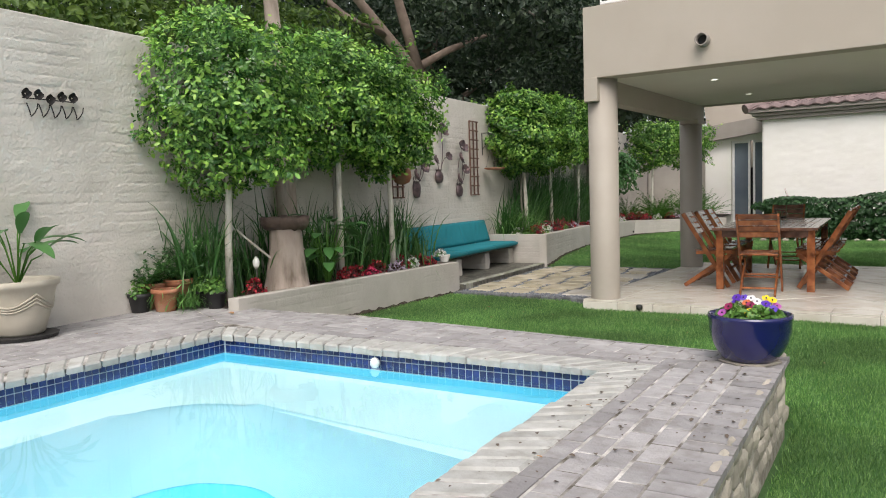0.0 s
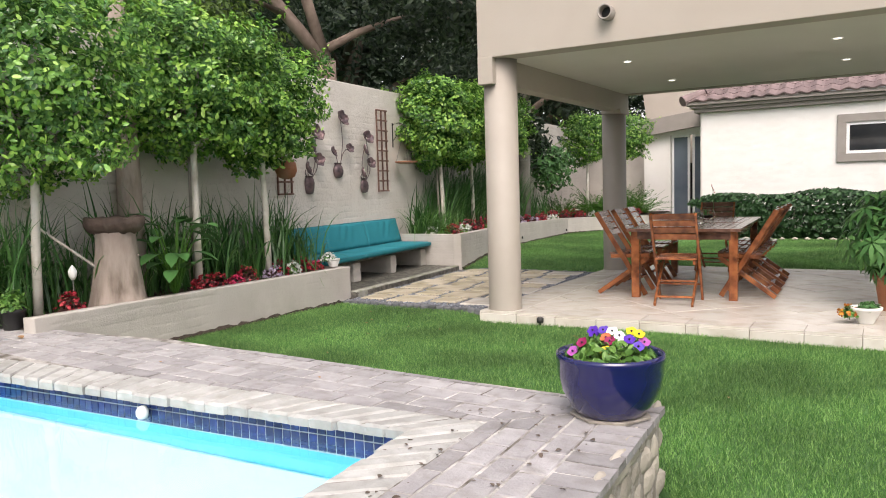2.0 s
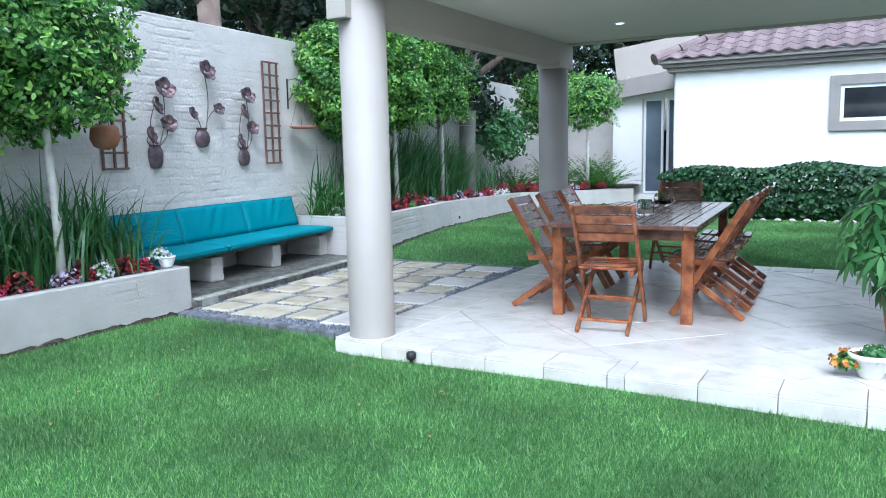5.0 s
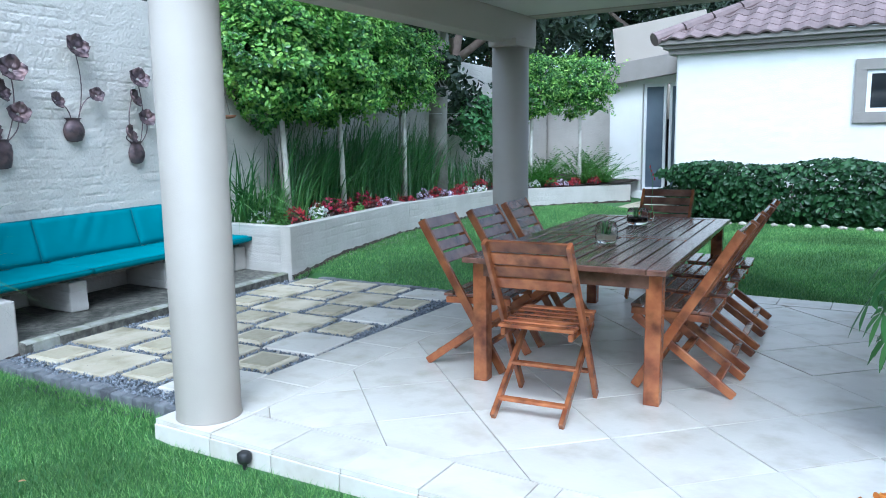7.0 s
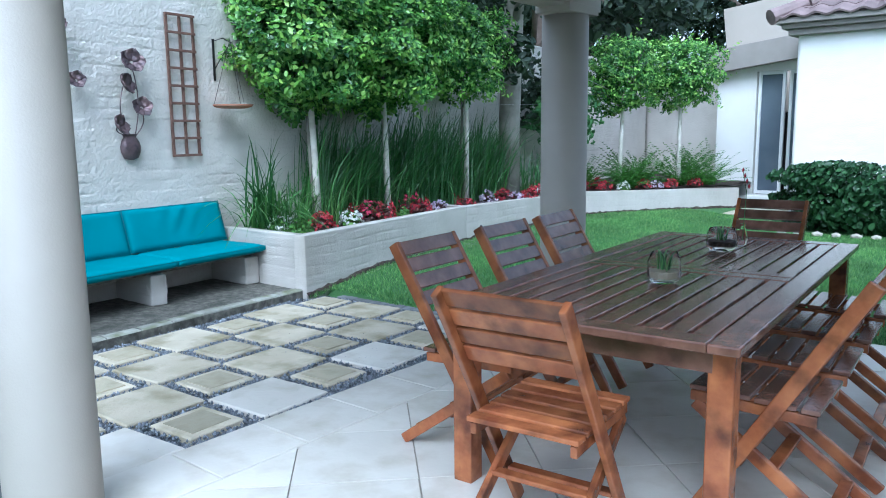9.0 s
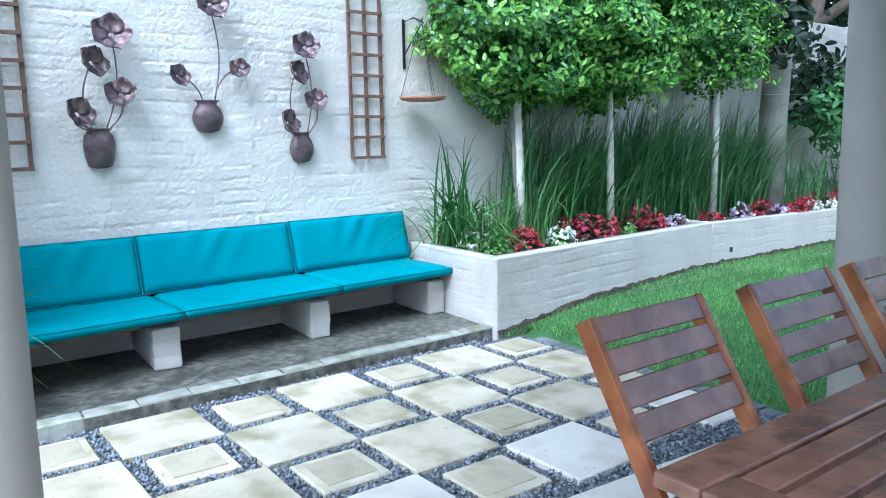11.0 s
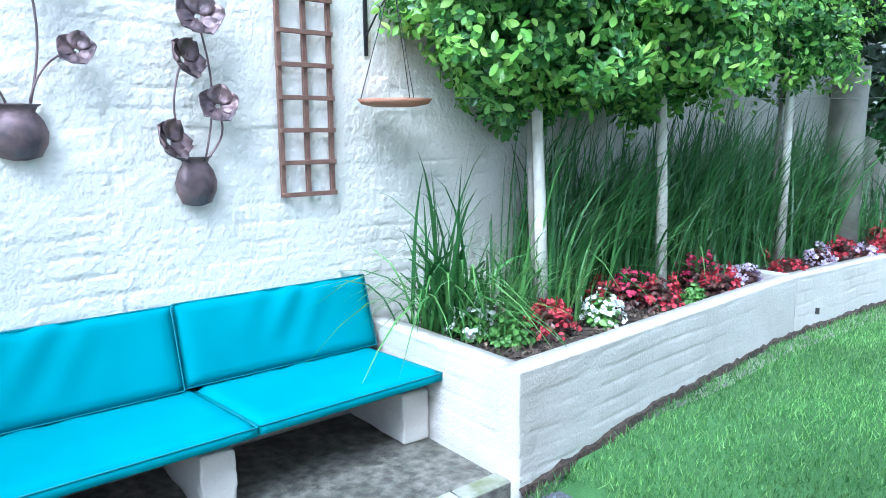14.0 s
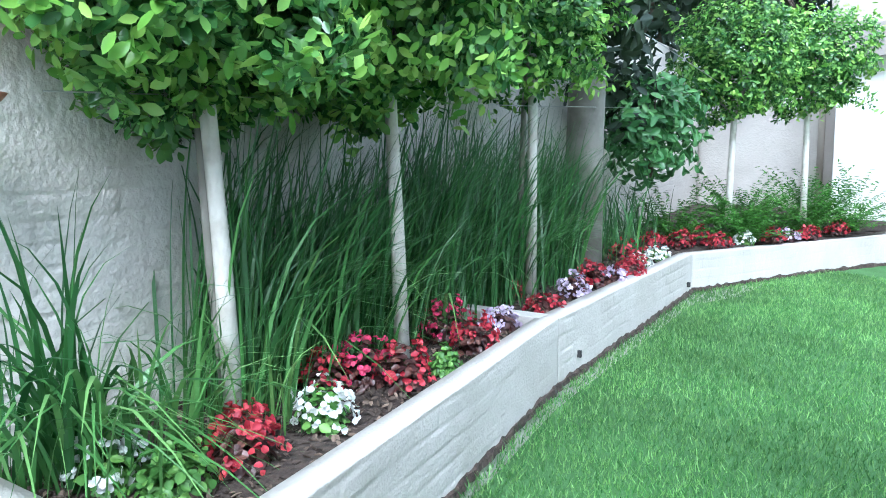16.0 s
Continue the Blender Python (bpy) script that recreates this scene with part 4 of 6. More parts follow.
big_tree("background_tree", "spreading dark tree with forked brown limbs behind the wall", (-7.75, 12.5, 0),
         [([(0, 0, 0), (.05, -.1, 2.0), (.25, -.35, 3.45)], [.2, .17, .15]), ([(.25, -.35, 3.4), (-.05, -.9, 4.1), (-.6, -1.6, 5.2)], [.12, .1, .06]), ([(.25, -.35, 3.4), (.2, -.7, 4.3), (.0, -1.0, 5.6)], [.11, .09, .05]),
          ([(.22, -.4, 3.6), (.5, .2, 3.95), (.9, 1.0, 4.3)], [.08, .065, .03]), ([(-.05, -.9, 4.1), (-.1, -2.0, 4.3), (-.2, -3.2, 4.9)], [.07, .055, .03])],
         [((-.6, -1.8, 5.6), (1.6, 2.0, .9), 2600), ((.1, .6, 5.2), (1.3, 1.8, .8), 2200), ((-1.5, 0, 4.6), (1.0, 1.8, .9), 1800), ((.3, 1.6, 4.2), (.9, .9, .5), 800), ((-.5, -4.0, 5.2), (1.2, 1.5, .8), 1500)], 66, M_BARKBROWN, M_FARLEAF, 0.11, group="trees beyond the wall")
big_tree("background_tree", "dark evergreen tree leaning over the far boundary wall", (-8.3, 20.5, 0),
         [([(0, 0, 0), (.1, 0, 2.2), (.5, .2, 4.5)], [.2, .17, .1]), ([(.2, 0, 2.6), (.9, -1.0, 3.6), (1.4, -2.0, 4.2)], [.09, .07, .03]), ([(.3, 0, 3.0), (1.2, .8, 3.9), (2.0, 1.6, 4.4)], [.09, .07, .03])],
         [((.6, -2.2, 4.3), (1.2, 1.6, .8), 2200), ((.9, .4, 4.7), (1.6, 1.8, .9), 2800), ((1.6, 2.2, 4.3), (1.2, 1.2, .8), 1800), ((-.6, 0, 5.4), (1.6, 2.4, 1.0), 2200)], 67, M_BARKBROWN, M_FARLEAF, 0.12, group="trees beyond the wall")
for i, (x, y, s) in enumerate(((-13, 19, 1.0), (-10, 25, 1.1), (-16, 13, 1.05), (-7, 31, 0.9), (-12, 31, 1.2), (-18, 22, 1.2), (-4.5, 29, .7), (-20, 8, 1.1))):
    r = random.Random(i)
    a = [(0, 0, 0), (.3 * s, .1, 2.2 * s), (.9 * s, -.2, 4.2 * s), (1.3 * s, .2, 6.5 * s)]
    limbs = [(a, [.34 * s, .26 * s, .2 * s, .08 * s])]
    for k in range(6):
        an = k * 1.1 + r.random()
        limbs.append(([(.5 * s, 0, (2.6 + .4 * k) * s), (.5 * s + 1.2 * s * math.cos(an), 1.2 * s * math.sin(an), (4 + .4 * k) * s), (.5 * s + 2.6 * s * math.cos(an), 2.6 * s * math.sin(an), (5 + .4 * k) * s)], [.15 * s, .1 * s, .03 * s]))
    crowns = [((r.uniform(-2.4, 2.8) * s, r.uniform(-2.4, 2.4) * s, r.uniform(3.6, 8.2) * s), (1.7 * s, 1.7 * s, 1.2 * s), 1300) for _ in range(12)]
    big_tree("background_tree", "tall dark evergreen tree beyond the boundary wall", (x, y, 0), limbs, crowns, 70 + i, M_BARKDARK, M_FARLEAF, 0.2 * s, group="trees beyond the wall")

def build_hedge():
    rng = np.random.default_rng(81)
    h = thing("hedge", "dense dark ivy-like hedge before the white wall", "hedge", pose(0.9, 19.65, 0.08))
    n = 21000
    half = np.array([4.05, 0.55, 0.46])
    p, q = crown_points(n, (0, 0, 0.47), half, rng, 0.35, 8.0, 0.05)
    p[:, 2] = np.maximum(p[:, 2], 0.01)
    p[:, 2] += 0.05 * np.sin(3 * p[:, 0]) * (p[:, 2] > .5)
    leaf_cloud("foliage", p, q + rng.normal(0, .5, q.shape) + np.array([0, -.2, .3]), 0.09 * rng.uniform(.6, 1.3, n), rng, M_HEDGE, h, aspect=0.75)
    for i in range(30):
        x = -3.8 + i * .26
        part("stem", tube([(x, 0, 0), (x + rng.uniform(-.1, .1), rng.uniform(-.2, .2), .7)], [.018, .008], 6), M_BARKDARK, h)
    b = thing("stone_edging", "row of pale rough stones along the hedge foot", "edging", pose(0, 0, 0))
    for i in range(34):
        x = -3.1 + i * 0.23
        bm = bmesh.new()
        bmesh.ops.create_icosphere(bm, subdivisions=1, radius=0.06, matrix=pose(x, 19.02 + rng.uniform(-.05, .05), 0.10) @ Matrix.Diagonal((rng.uniform(1, 1.6), 1, .7, 1)))
        part("stone", bm, M_STONE, b)
build_hedge()

# ---- bench with cushions ----
def bench_front(y):
    return -5.41 - 0.12 * (y - 9.66)
def rough_block(x0, y0, z0, x1, y1, z1, seed):
    """A painted brick pier: uneven faces, three worn courses and rounded arrises."""
    bm = box(x0, y0, z0, x1, y1, z1, 0.012)
    bmesh.ops.subdivide_edges(bm, edges=[e for e in bm.edges if e.calc_length() > .05], cuts=9, use_grid_fill=True)
    for v in bm.verts:
        q = v.co * 14 + Vector((seed, 0, 0))
        course = (v.co.z - z0) / 0.083
        groove = math.exp(-((course - round(course)) / .11) ** 2) * (0.4 + 0.6 * noise.noise(v.co * 5 + Vector((0, seed, 0))))
        side = Vector((1.0 if v.co.x > x1 - .02 else 0.0, 1.0 if v.co.y > y1 - .02 else -1.0 if v.co.y < y0 + .02 else 0.0, 0.0))
        v.co += side * (0.006 * noise.noise(q) - 0.006 * max(0.0, groove))
    return bm

def build_bench():
    b = thing("bench", "built-in masonry bench on painted brick piers", "bench")
    for y0, y1 in ((9.28, 9.42), (10.15, 10.31), (11.18, 11.32), (12.17, 12.32)):
        x1 = bench_front((y0 + y1) / 2) - 0.10
        part("pier", rough_block(wall_x(y0) + 0.02, y0, BENCH_Z, x1, y1, 0.40, int(y0 * 10)), M_PLANTER, b)
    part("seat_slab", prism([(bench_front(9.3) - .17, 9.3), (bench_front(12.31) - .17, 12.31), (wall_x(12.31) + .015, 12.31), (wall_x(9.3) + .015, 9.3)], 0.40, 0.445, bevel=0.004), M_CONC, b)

def cushion_mesh(L, W, H, seed, puff=0.012, wrinkle=0.006):
    bm = bmesh.new()
    nx, ny = 28, 14
    r = random.Random(seed)
    ph = [r.uniform(0, 6) for _ in range(4)]
    cx = r.uniform(.4, .6)
    def top(u, v, sgn):
        e = min(u, 1 - u) * L
        g = min(v, 1 - v) * W
        rr = 0.03
        k = (1 - max(0, 1 - e / rr) ** 2) ** .5 * (1 - max(0, 1 - g / rr) ** 2) ** .5
        z = H / 2 * (0.45 + .55 * k) + puff * math.sin(math.pi * u) * math.sin(math.pi * v)
        if sgn > 0:
            s = (u - cx) * L
            z += wrinkle * math.sin(34 * (s - .25 * v) + ph[0]) * math.exp(-(s * 5) ** 2) * v * 1.5
            z += wrinkle * .4 * noise.noise((u * L * 6, v * W * 6, seed))
        return sgn * z
    rows = {}
    for sgn in (1, -1):
        for i in range(nx + 1):
            for j in range(ny + 1):
                u, v = i / nx, j / ny
                u2, v2 = u, v
                rows[sgn, i, j] = bm.verts.new(((u2 - .5) * L, (v2 - .5) * W, top(u2, v2, sgn)))
        for i in range(nx):
            for j in range(ny):
                q = (rows[sgn, i, j], rows[sgn, i + 1, j], rows[sgn, i + 1, j + 1], rows[sgn, i, j + 1])
                bm.faces.new(q if sgn > 0 else q[::-1])
    edge = [(i, 0) for i in range(nx)] + [(nx, j) for j in range(ny)] + [(i, ny) for i in range(nx, 0, -1)] + [(0, j) for j in range(ny, 0, -1)]
    for a, c in zip(edge, edge[1:] + edge[:1]):
        bm.faces.new((rows[-1, a[0], a[1]], rows[-1, c[0], c[1]], rows[1, c[0], c[1]], rows[1, a[0], a[1]]))
    return bm

def piping(L, W, z):
    bm = bmesh.new()
    c = [(-L / 2, -W / 2, z), (L / 2, -W / 2, z), (L / 2, W / 2, z), (-L / 2, W / 2, z)]
    for a, d in zip(c, c[1:] + c[:1]):
        tube([a, d], [.0035, .0035], 6, bm)
    return bm

def build_cushions():
    yaw = 90 + 6.0
    seams = (9.30, 10.29, 11.35, 12.30)
    for i, (y0, y1) in enumerate(zip(seams, seams[1:])):
        ym, L = (y0 + y1) / 2, (y1 - y0) * 1.004
        W = 0.60
        xm = bench_front(ym) - W / 2
        c = thing("seat_cushion", "teal canvas seat cushion on the masonry bench", "cushion", pose(xm, ym, 0.482, 0, 0, yaw + .5), "bench cushions")
        part("cover", cushion_mesh(L - .006, W, 0.075, 5 + i, 0.006, 0.003), M_TEAL, c, smooth=True)
        part("piping", piping(L - .008, W, 0.02), M_PIPING, c, "darker teal piping")
        ym = ym - (.09 if i < 2 else .05)
        L = L if i != 2 else L + .07
        xb = bench_front(ym) - W + 0.04
        c = thing("back_cushion", "teal canvas back cushion leaning on the wall", "cushion", pose(xb - 0.05, ym, 0.70, 74, 0, yaw - .5) , "bench cushions")
        part("cover", cushion_mesh(L - .006, 0.37, 0.085, 15 + i, 0.006, 0.009), M_TEAL, c, smooth=True)
        part("piping", piping(L - .008, 0.37, 0.022), M_PIPING, c, "darker teal piping")
build_bench()
build_cushions()

# ---- table and chairs ----
def build_table():
    t = thing("dining_table", "dark slatted hardwood outdoor dining table", "table", pose(-1.52, 11.55, PATIO_Z, 0, 0, 3.5))
    w, l, h = 1.14, 2.50, 0.745
    top = h - 0.032
    for x in (-1, 1):
        part("edge_board", box(min(x * w / 2, x * (w / 2 - .1)), -l / 2, top, max(x * w / 2, x * (w / 2 - .1)), l / 2, h, 0.006), M_WOODDARK, t)
        part("apron", box(x * (w / 2 - .09) - .013, -l / 2 + .08, top - .085, x * (w / 2 - .09) + .013, l / 2 - .08, top, .003), M_WOODDARK, t)
    for y in (-l / 2 + .05, -.045, .045, l / 2 - .05):
        part("cross_board", box(-w / 2 + .102, y - (.05 if abs(y) > .1 else .042), top, w / 2 - .102, y + (.05 if abs(y) > .1 else .042), h, 0.005), M_WOODDARK, t)
    for y in (-l / 2 + .09, l / 2 - .09):
        part("end_apron", box(-w / 2 + .1, y - .013, top - .085, w / 2 - .1, y + .013, top, .003), M_WOODDARK, t)
    sw = (w - .204) / 11
    for k in range(11):
        x = -w / 2 + .102 + k * sw
        for y0, y1 in ((-l / 2 + .102, -.09), (.09, l / 2 - .102)):
            part("slat", box(x + .008, y0, top, x + sw - .008, y1, h - .002, 0.004), M_WOODDARK, t)
    for x in (-1, 1):
        for y in (-1, 1):
            part("leg", box(x * (w / 2 - .075) - .042, y * (l / 2 - .12) - .042, 0, x * (w / 2 - .075) + .042, y * (l / 2 - .12) + .042, top, 0.006), M_WOOD, t)
build_table()

def build_chair(slats):
    """A folding slatted chair that faces +y."""
    c = thing("folding_chair", "reddish slatted hardwood folding chair", "chair", group="chairs round the table")
    a_top, a_foot = Vector((0, -.34, .915)), Vector((0, .20, 0.012))
    b_rear, b_front = Vector((0, -.33, 0.012)), Vector((0, .22, .415))
    for x in (-.215, .215):
        part("back_stile", beam(a_top + Vector((x, 0, 0)), a_foot + Vector((x, 0, 0)), .052, .024, .005, None, (1, 0, 0)), M_WOOD, c)
    for x in (-.18, .18):
        part("leg", beam(b_rear + Vector((x, 0, 0)), b_front + Vector((x, 0, 0)), .048, .024, .005, None, (1, 0, 0)), M_WOOD, c)
        part("seat_rail", beam((x, -.19, .425), (x, .235, .44), .024, .04, .004), M_WOOD, c)
    d = (a_foot - a_top).normalized()
    out = Vector((0, d.z, -d.y))
    for k, s in enumerate((.035, .115, .195, .275)):
        p = a_top + d * s + out * -.012
        part("back_slat", beam(p + Vector((-.205, 0, 0)), p + Vector((.205, 0, 0)), .066, .016, .004, None, tuple(out)), slats, c)
    for k in range(6):
        y = -.17 + k * .075
        z = .45 + (y + .19) * .035
        part("seat_slat", box(-.2, y - .031, z, .2, y + .031, z + .018, .004), slats, c)
    for p, q in ((b_rear, .16), (b_rear, .5)):
        m = b_rear + (b_front - b_rear) * q
        part("stretcher", beam(m + Vector((-.18, 0, .012)), m + Vector((.18, 0, .012)), .045, .018, .004), M_WOOD, c)
    m = a_top + d * .86
    part("stretcher", beam(m + Vector((-.2, 0, 0)), m + Vector((.2, 0, 0)), .045, .018, .004), M_WOOD, c)
    return c
CHAIR = build_chair(M_WOOD)
SIDE_CHAIR = build_chair(M_WOODDARK)
CHAIR.matrix_world = pose(-1.45, 10.19, PATIO_Z, 0, 0, 5)
CHAIR["label"] = "reddish slatted hardwood folding chair at the table's near end"
spots = ((-2.09, 10.72, -86), (-2.11, 11.36, -87), (-2.14, 11.95, -85), (-0.93, 10.90, 92), (-0.95, 11.41, 94), (-0.97, 11.95, 93), (-1.0, 12.50, 94), (-1.66, 13.10, 182))
SIDE_CHAIR.matrix_world = pose(spots[0][0], spots[0][1], PATIO_Z, 0, 0, spots[0][2])
SIDE_CHAIR["label"] = "hardwood folding chair with weathered dark slats, pushed to the table"
for x, y, rz in spots[1:]:
    copy_thing(SIDE_CHAIR, pose(x, y, PATIO_Z, 0, 0, rz))

# ---- wall ornaments, trellises and hangings ----
def on_wall(y, z, off):
    """A frame on the boundary wall: x out of the wall, y along it, z up."""
    return pose(wall_x(y) + off, y, z, 0, 0, 5.14)

def flower_head(bm_petal, m, r, rng, petals=5):
    """A cupped metal blossom of rounded petals that faces +x."""
    for k in range(petals):
        a = 2 * math.pi * k / petals + rng.uniform(-.15, .15)
        rows = []
        for i in range(5):
            t = i / 4
            ww = r * 0.62 * math.sin(math.pi * (0.18 + 0.74 * t)) * (1.0 if t < .8 else .8)
            out = r * (0.12 + 0.88 * t)
            x = r * (0.02 + 0.40 * t * t) + (0.04 * r if k % 2 else 0)
            row = []
            for j in (-1, -.5, 0, .5, 1):
                p = Vector((x + 0.16 * r * j * j, 0, 0)) + Vector((0, math.cos(a), math.sin(a))) * out * (1 - .06 * abs(j) * t) + Vector((0, -math.sin(a), math.cos(a))) * ww * j
                row.append(bm_petal.verts.new(m @ p))
            rows.append(row)
        for p, q in zip(rows, rows[1:]):
            for j in range(4):
                bm_petal.faces.new((p[j], p[j + 1], q[j + 1], q[j]))

def wall_art(label, y, urn_z, urn_h, urn_r, flowers, seed, small=False):
    rng = random.Random(seed)
    t = thing("wall_ornament", label, "wall ornament", on_wall(y, urn_z, 0.0), "metal flower ornaments")
    prof = [(0.25, 0), (0.7, 0.06), (0.95, 0.3), (1.0, 0.5), (0.85, 0.72), (0.6, 0.88), (0.68, 0.96), (0.82, 1.0)]
    if not small:
        prof = [(0.35, 0), (0.72, 0.05), (0.9, 0.3), (0.98, 0.6), (0.88, 0.82), (0.66, 0.93), (0.74, 0.97), (0.86, 1.0)]
    bm = bmesh.new()
    n, urn_r = 18, urn_r * 1.18
    rings = []
    for r, z in prof:
        rings.append([bm.verts.new((0.01 + 0.7 * urn_r * r * math.sin(math.pi * i / n), -urn_r * r * math.cos(math.pi * i / n), z * urn_h)) for i in range(n + 1)])
    for p, q in zip(rings, rings[1:]):
        for i in range(n):
            bm.faces.new((p[i], p[i + 1], q[i + 1], q[i]))
    bm.faces.new(rings[0])
    u = part("urn", bm, M_RUST, t, "dented half-round metal urn", smooth=True)
    md = u.modifiers.new("thickness", "SOLIDIFY")
    md.thickness = 0.003
    for fy, fz, r, tilt in flowers:
        dy, dz = fy - y, fz - urn_z
        y0 = 0.35 * urn_r * (1 if dy > 0 else -1)
        pts, rad = [], []
        for i in range(9):
            s = i / 8
            bend = 0.05 * math.sin(math.pi * s) * (1 if dy > 0 else -1)
            if abs(dy) > 0.15:
                pts.append((0.04 + .03 * s, y0 + (dy - y0) * s ** 1.6, urn_h * .9 + (dz - urn_h * .9) * math.sin(s * math.pi / 2)))
            else:
                pts.append((0.04 + .03 * s, y0 + (dy - y0) * s + bend, urn_h * .9 + (dz - urn_h * .9) * s))
            rad.append(0.005)
        part("stem", tube(pts, rad, 6), M_RUST, t, smooth=True)
        bm = bmesh.new()
        m = Matrix.Translation((0.075, dy, dz)) @ Matrix.Rotation(radians(-22), 4, "Y") @ Matrix.Rotation(radians(tilt), 4, "Z")
        flower_head(bm, m, r * 1.22, rng)
        f = part("blossom", bm, M_RUST, t, smooth=True)
        md = f.modifiers.new("thickness", "SOLIDIFY")
        md.thickness = 0.002
wall_art("rusted metal urn with four cupped blossoms on the wall", 10.05, 1.31, 0.24, 0.082, [(10.15, 2.10, .10, -10), (10.02, 1.93, .085, 25), (9.92, 1.63, .085, 25), (10.18, 1.75, .082, -15)], 1)
wall_art("rusted metal round urn with three thin-stemmed blossoms", 10.74, 1.52, 0.21, 0.09, [(10.77, 2.33, .10, 0), (10.53, 1.87, .066, 15), (10.95, 1.93, .062, -15)], 2, True)
wall_art("rusted metal urn with four small blossoms beside the trellis", 11.42, 1.30, 0.215, 0.08, [(11.44, 2.10, .09, -10), (11.36, 1.92, .08, 25), (11.51, 1.73, .075, -15), (11.28, 1.58, .08, 25)], 3, True)

def trellis(y0, y1, z0, z1, label):
    w = y1 - y0
    t = thing("trellis", label, "trellis", on_wall((y0 + y1) / 2, z0, 0.0), "wall trellises")
    for k in (-1, 0, 1):
        y = k * (w / 2 - .012)
        part("upright", box(0.012, y - .012, 0, 0.03, y + .012, z1 - z0, .002), M_TRELLIS, t)
    n = 9
    for i in range(n):
        z = 0.012 + i * ((z1 - z0 - .024) / (n - 1))
        part("rung", box(0.031, -w / 2, z - .011, 0.047, w / 2, z + .011, .002), M_TRELLIS, t)
trellis(11.83, 12.13, 1.31, 2.56, "brown wooden lath trellis fixed to the wall")
trellis(9.38, 9.68, 1.31, 2.56, "brown wooden lath trellis behind the overhanging leaves")

def build_hangings():
    b = thing("hanging_bracket", "black iron bracket screwed to the wall", "bracket", on_wall(12.35, 2.0, 0.0))
    part("plate", box(0.004, -.012, 0, 0.012, .012, .38, .002), M_IRON, b)
    part("arm", tube([(0.012, 0, .36), (0.12, .02, .38), (0.22, .04, .33)], [.006, .006, .005], 8), M_IRON, b)
    part("brace", tube([(0.012, 0, .1), (0.1, .02, .22), (0.2, .04, .33)], [.005, .005, .004], 8), M_IRON, b)
    d = thing("hanging_dish", "shallow terracotta bird dish hung on thin wires", "dish", pose(wall_x(12.38) + .23, 12.38, 1.74))
    part("dish", lathe([(0.11, 0), (0.165, 0.012), (0.185, 0.035), (0.175, 0.035), (0.155, 0.018), (0.02, 0.012)], 32), M_TERRA, d, smooth=True)
    for k in range(3):
        a = k * 2.1
        part("wire", tube([(.17 * math.cos(a), .17 * math.sin(a), .03), (0, 0, .62)], [.0025, .0025], 5), M_IRON, d)
    part("feeder", lathe([(0.02, 0.03), (0.03, 0.05), (0.028, 0.13), (0.01, 0.15)], 14), M_GLASS, d)
    h = thing("hanging_pot", "round coir hanging pot under the clipped ficus", "pot", pose(wall_x(9.2) + .32, 9.2, 1.5))
    part("bowl", lathe([(0.03, 0), (0.10, 0.03), (0.13, 0.10), (0.12, 0.19), (0.09, 0.22)], 24), M_TERRA, h, smooth=True)
    for k in range(3):
        a = k * 2.1
        part("chain", tube([(.1 * math.cos(a), .1 * math.sin(a), .2), (0, 0, .6)], [.003, .003], 5), M_IRON, h)
    s = thing("wall_sconce", "black wrought iron candle sconce with looped arms", "sconce", on_wall(4.32, 2.05, 0.0))
    part("rail", tube([(0.02, -.21, .16), (.02, .21, .16)], [.005, .005], 6), M_IRON, s)
    for k in range(5):
        y = -.2 + k * .1
        pts = [(0.04 + .02 * math.sin(i), y + .045 + .04 * math.cos(math.pi + i * math.pi / 8), .12 - .1 * math.sin(i * math.pi / 8)) for i in range(9)]
        part("loop", tube(pts, [.005] * 9, 6), M_IRON, s)
        bm = bmesh.new()
        flower_head(bm, Matrix.Translation((.03, y + .005, .19 - .03 * (k == 2))), .045, random.Random(k), 4)
        part("holder", bm, M_IRON, s)
    w = thing("support_wire", "thin steel training wire between the tree trunks", "wire", pose(0, 0, 0))
    part("wire", tube([(-6.0, 12.6, 1.78), (-6.15, 15.9, 1.84), (-6.3, 18.2, 1.9)], [.003, .003, .003], 5), M_CHROME, w)
    part("wire", tube([(-6.4, 16.6, 2.85), (-5.7, 19.6, 2.0)], [.004, .004], 5), M_CHROME, w)
build_hangings()

# ---- planting ----
def strap_clump(x, y, z, n, h, lean, label, seed, width=.018, material=M_STRAP, spread=.18, pale=0.15, group="strap-leaved plants", curl=.7, dir0=None, name="strap_plant"):
    rng = np.random.default_rng(seed)
    t = thing(name, label, "plant", pose(x, y, z), group)
    def base(k):
        return np.stack([rng.normal(0, spread, k), rng.normal(0, spread, k), np.full(k, -.02)], 1)
    hh = h * rng.uniform(.55, 1.08, n)
    tw = None if dir0 is None else rng.normal(dir0, .8, n)
    strap_blades("leaves", base(n), hh, lean * rng.uniform(.2, 1.3, n), width * rng.uniform(.7, 1.2, n), rng, material, t, curl=curl, toward=tw)["kind"] = "stuff"
    m = int(n * pale)
    if m:
        strap_blades("arching_leaves", base(m), h * rng.uniform(.45, .8, m), lean * rng.uniform(.8, 1.35, m), width * rng.uniform(.7, 1.1, m), rng, M_STRAPLIGHT, t, "paler arching leaves", curl=1.0, toward=None if dir0 is None else rng.normal(dir0, 1, m))["kind"] = "stuff"
    return t

